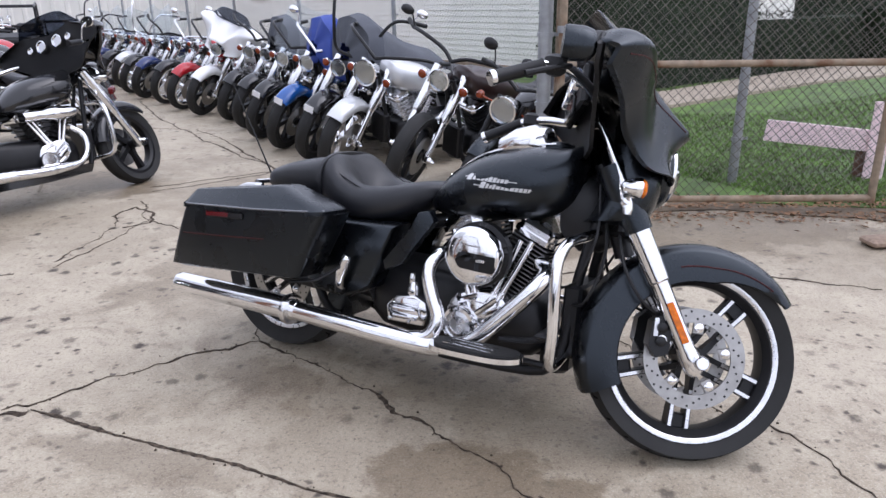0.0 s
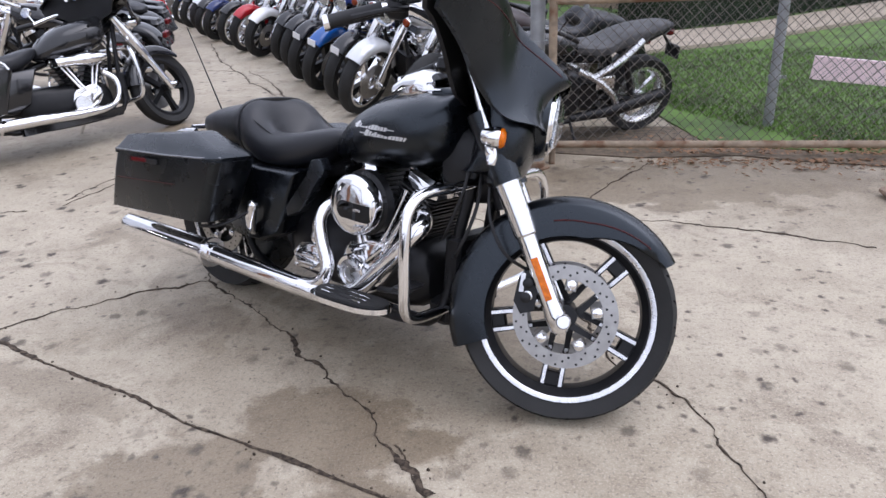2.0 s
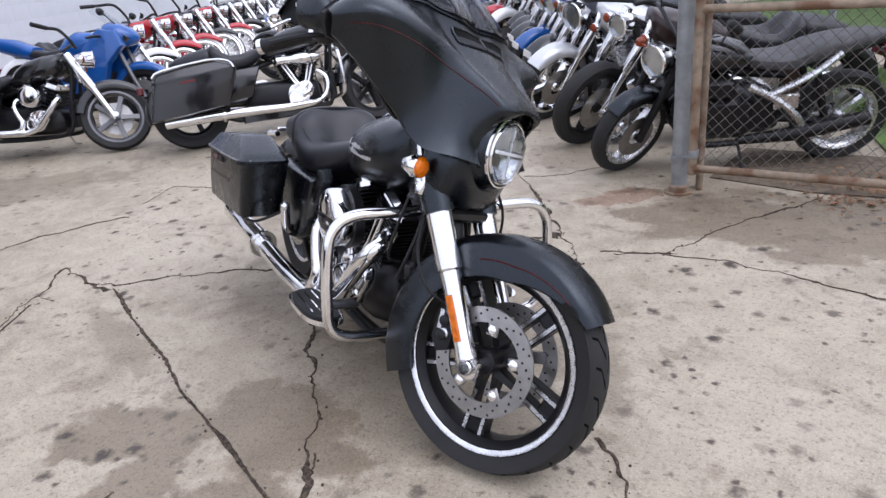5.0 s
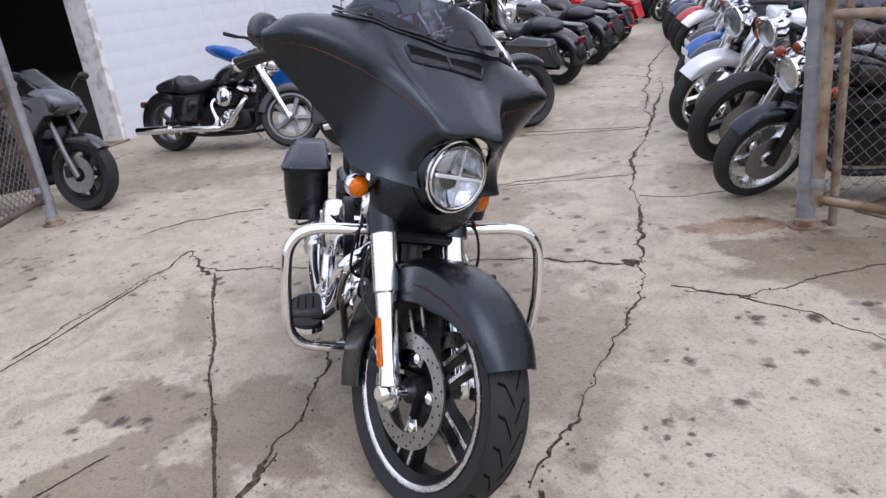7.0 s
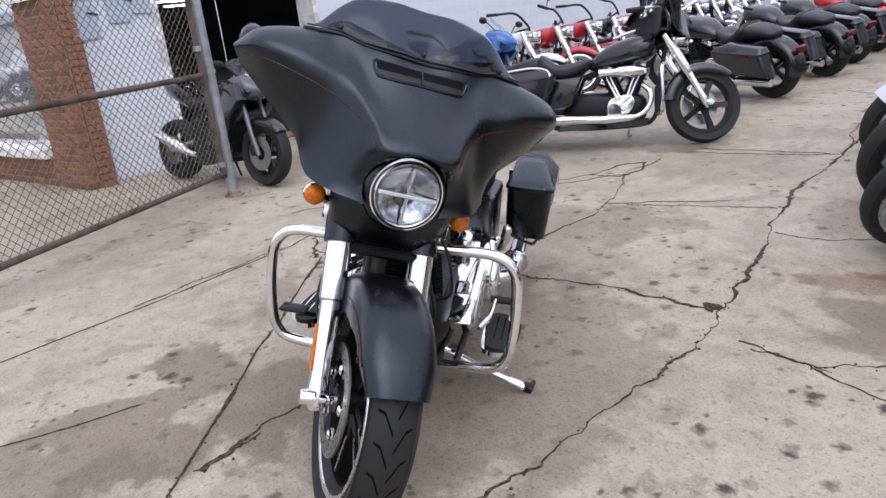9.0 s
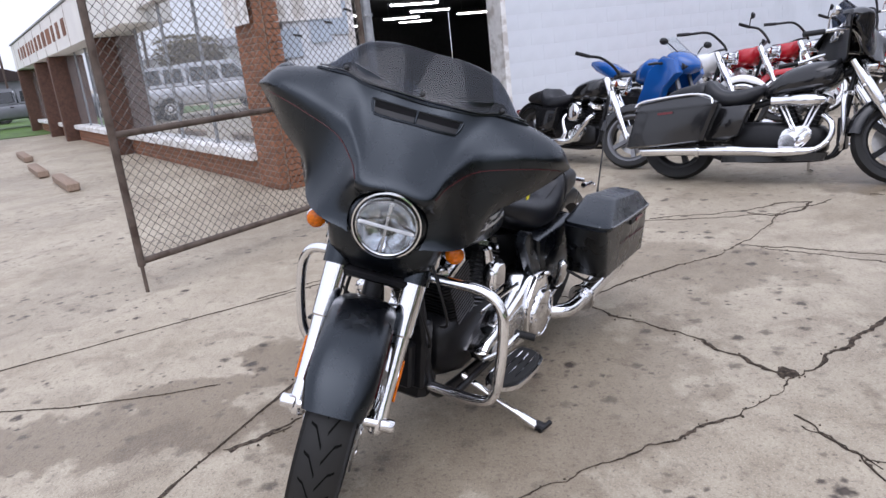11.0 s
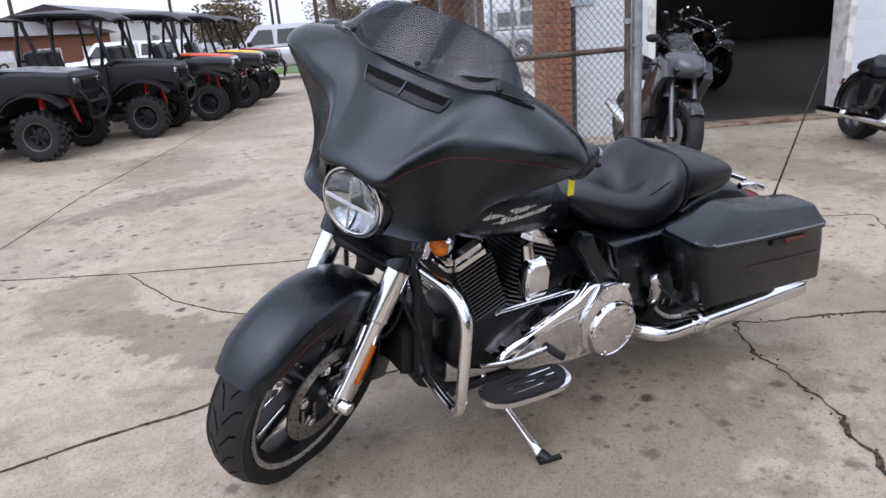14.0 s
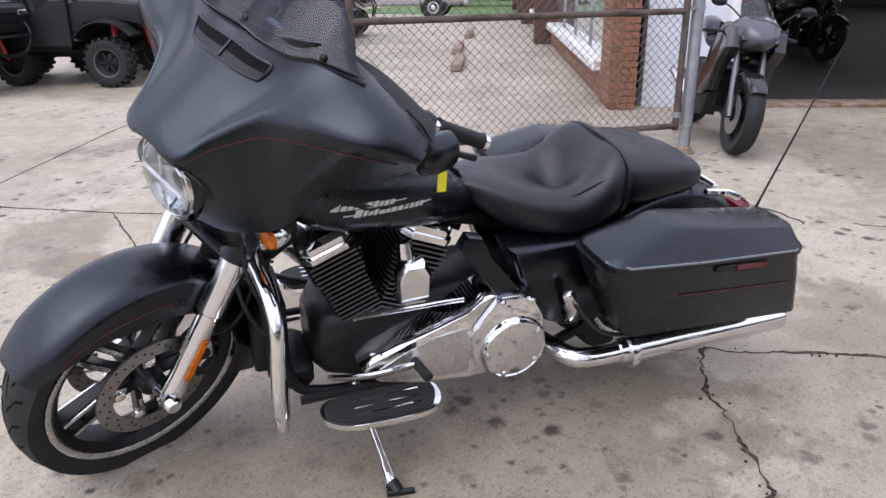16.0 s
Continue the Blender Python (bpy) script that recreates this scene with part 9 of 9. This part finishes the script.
    part("derby_surround", Shape().prism(rounded(hump, 1), 0.15, 0.244, bev=0.014), CHROME, bike, "raised chrome rim of the primary cover", sharp=30)
    for x, z in ((-0.178, 0.462), (-0.268, 0.452)):
        part("hump_bolt", Shape().lathe([(0.010, 0), (0.010, 0.010), (0.005, 0.014)], Matrix.Translation((x, 0.240, z)) @ SIDE, 10), CHROME, bike)
    for k in range(5):
        a = 2 * math.pi * k / 5
        part("derby_bolt", Shape().lathe([(0.006, 0), (0.006, 0.004), (0.003, 0.006)], Matrix.Translation((-0.225 + 0.083 * math.cos(a), 0.261, 0.305 + 0.083 * math.sin(a))) @ SIDE, 8), ALU, derby)
    part("horn_cover", Shape().rings([[(0.046 + 0.046 * k * c, 0.125 + d, 0.520 + 0.066 * k * s2) for c, s2 in ((-1, -0.7), (-0.7, -1), (0.7, -1), (1, -0.7), (1, 0.5), (0.6, 1), (-0.6, 1), (-1, 0.5))] for d, k in ((0, 0.7), (0.02, 1), (0.05, 0.97), (0.062, 0.8))]).tube([(0.055, 0.14, 0.57), (0.060, 0.13, 0.625)], [0.024, 0.020], 12), CHROME, bike, "chrome horn cover")
    for f in (True, False):
        part("header_pipe", kept(("head", f), lambda: header_mesh(f)), CHROME, bike)
    for sg in (-1, 1):
        muf = part("muffler", kept(("muf", sg), lambda: exhaust_mesh(sg)), CHROME, bike)
        board = part("floorboard", kept(("board", sg), lambda: floorboard_mesh(sg)), CHROME, bike)
        part("rubber_pad", kept(("pad", sg), lambda: board_pad_mesh(sg)), RUBBER, board)
        for k in (0.305, 0.33, 0.355):
            part("board_strip", Shape().box((0.175, sg * k, 0.2895), (0.20 - 0.3 * (k - 0.30), 0.004, 0.003), pose(0, 0, 0)), CHROME, board)
        peg = part("passenger_peg", Shape().tube([(-0.40, sg * 0.235, 0.35), (-0.40, sg * 0.25, 0.37), (-0.385, sg * 0.262, 0.42), (-0.365, sg * 0.268, 0.465), (-0.36, sg * 0.268, 0.475)], [0.010, 0.016, 0.021, 0.019, 0.010], 12, 3), CHROME, bike, "folded chrome passenger peg")
        part("peg_bracket", Shape().tube([(-0.42, sg * 0.15, 0.31), (-0.41, sg * 0.24, 0.345)], 0.013, 8).lathe([(0.014, -0.02), (0.014, 0.02)], Matrix.Translation((-0.42, sg * 0.23, 0.35)), 10), BLACK_METAL, peg)
    for k, (a, b, c, d) in enumerate((((0.44, -0.09, 0.80), (0.47, -0.17, 0.66), (0.43, -0.19, 0.52), (0.36, -0.12, 0.47)), ((0.45, -0.06, 0.78), (0.49, -0.13, 0.60), (0.46, -0.17, 0.46), (0.40, -0.11, 0.42)), ((0.44, 0.09, 0.80), (0.46, 0.17, 0.64), (0.41, 0.18, 0.50), (0.34, 0.12, 0.44)), ((0.45, 0.05, 0.78), (0.48, 0.12, 0.58), (0.44, 0.14, 0.44), (0.38, 0.10, 0.38)))):
        part("cable", Shape().tube([a, b, c, d], 0.0045 + 0.001 * (k % 2), 6, 5), BLACK_PLASTIC, bike)
    for k in range(4):
        part("cover_bolt", Shape().lathe([(0.007, 0), (0.007, 0.006), (0.004, 0.009)], Matrix.Translation((-0.222 + 0.038 * k, -0.19, 0.268 + 0.05 * (k % 2))) @ pose(0, 0, 0, 90, 0, 0), 8), ALU, bike)
    part("engine_guard", kept("guard", guard_mesh), CHROME, bike, "chrome tube engine guard")
    part("shift_rod", Shape().tube([(0.215, 0.20, 0.462), (0.205, 0.20, 0.466), (-0.03, 0.205, 0.468), (-0.085, 0.20, 0.462)], 0.006, 8), CHROME, bike)
    part("shift_lever", Shape().tube([(0.30, 0.26, 0.345), (0.20, 0.28, 0.340), (0.08, 0.285, 0.35)], [0.007, 0.009, 0.008], 8, 3), CHROME, bike)
    part("shift_peg", Shape().tube([(0.075, 0.27, 0.35), (0.06, 0.34, 0.345)], 0.013, 10), RUBBER, bike)
    part("brake_pedal", Shape().tube([(0.22, -0.24, 0.30), (0.34, -0.27, 0.33), (0.40, -0.30, 0.36)], 0.010, 8, 3).box((0.40, -0.315, 0.372), (0.05, 0.09, 0.014), None, 0.005), BLACK_METAL, bike)
    stand = part("kickstand", Shape().tube([(0.20, 0.14, 0.20), (0.185, 0.30, 0.13), (0.18, 0.385, 0.10)], [0.013, 0.011, 0.012], 10).tube([(0.183, 0.365, 0.108), (0.18, 0.42, 0.088)], [0.015, 0.018], 10), CHROME, bike)
    part("stand_foot", Shape().tube([(0.18, 0.415, 0.090), (0.17, 0.445, 0.084)], [0.019, 0.017], 10).tube([(0.20, 0.44, 0.087), (0.13, 0.45, 0.084)], 0.009, 8), BLACK_METAL, stand)
    part("frame_cradle", Shape().tube([(0.36, 0.20, 0.235), (0.0, 0.20, 0.235)], 0.012, 8).tube([(0.36, -0.20, 0.235), (0.0, -0.20, 0.235)], 0.012, 8), BLACK_METAL, bike)
    part("rear_shock", Shape().tube([(-0.70, 0.165, 0.33), (-0.56, 0.165, 0.55)], 0.022, 10), BLACK_METAL, bike)
    part("rear_shock", Shape().tube([(-0.70, -0.165, 0.33), (-0.56, -0.165, 0.55)], 0.022, 10), BLACK_METAL, bike)
    return bike


touring_bike()
cruiser(pose(-2.66, 5.31, 0, 0, 0, 56.5), "gloss black touring motorcycle with a batwing fairing and saddlebags", GLOSS_BLACK, turn=22, screen="batwing", bags=True, rims="star", long_cleaner=True)
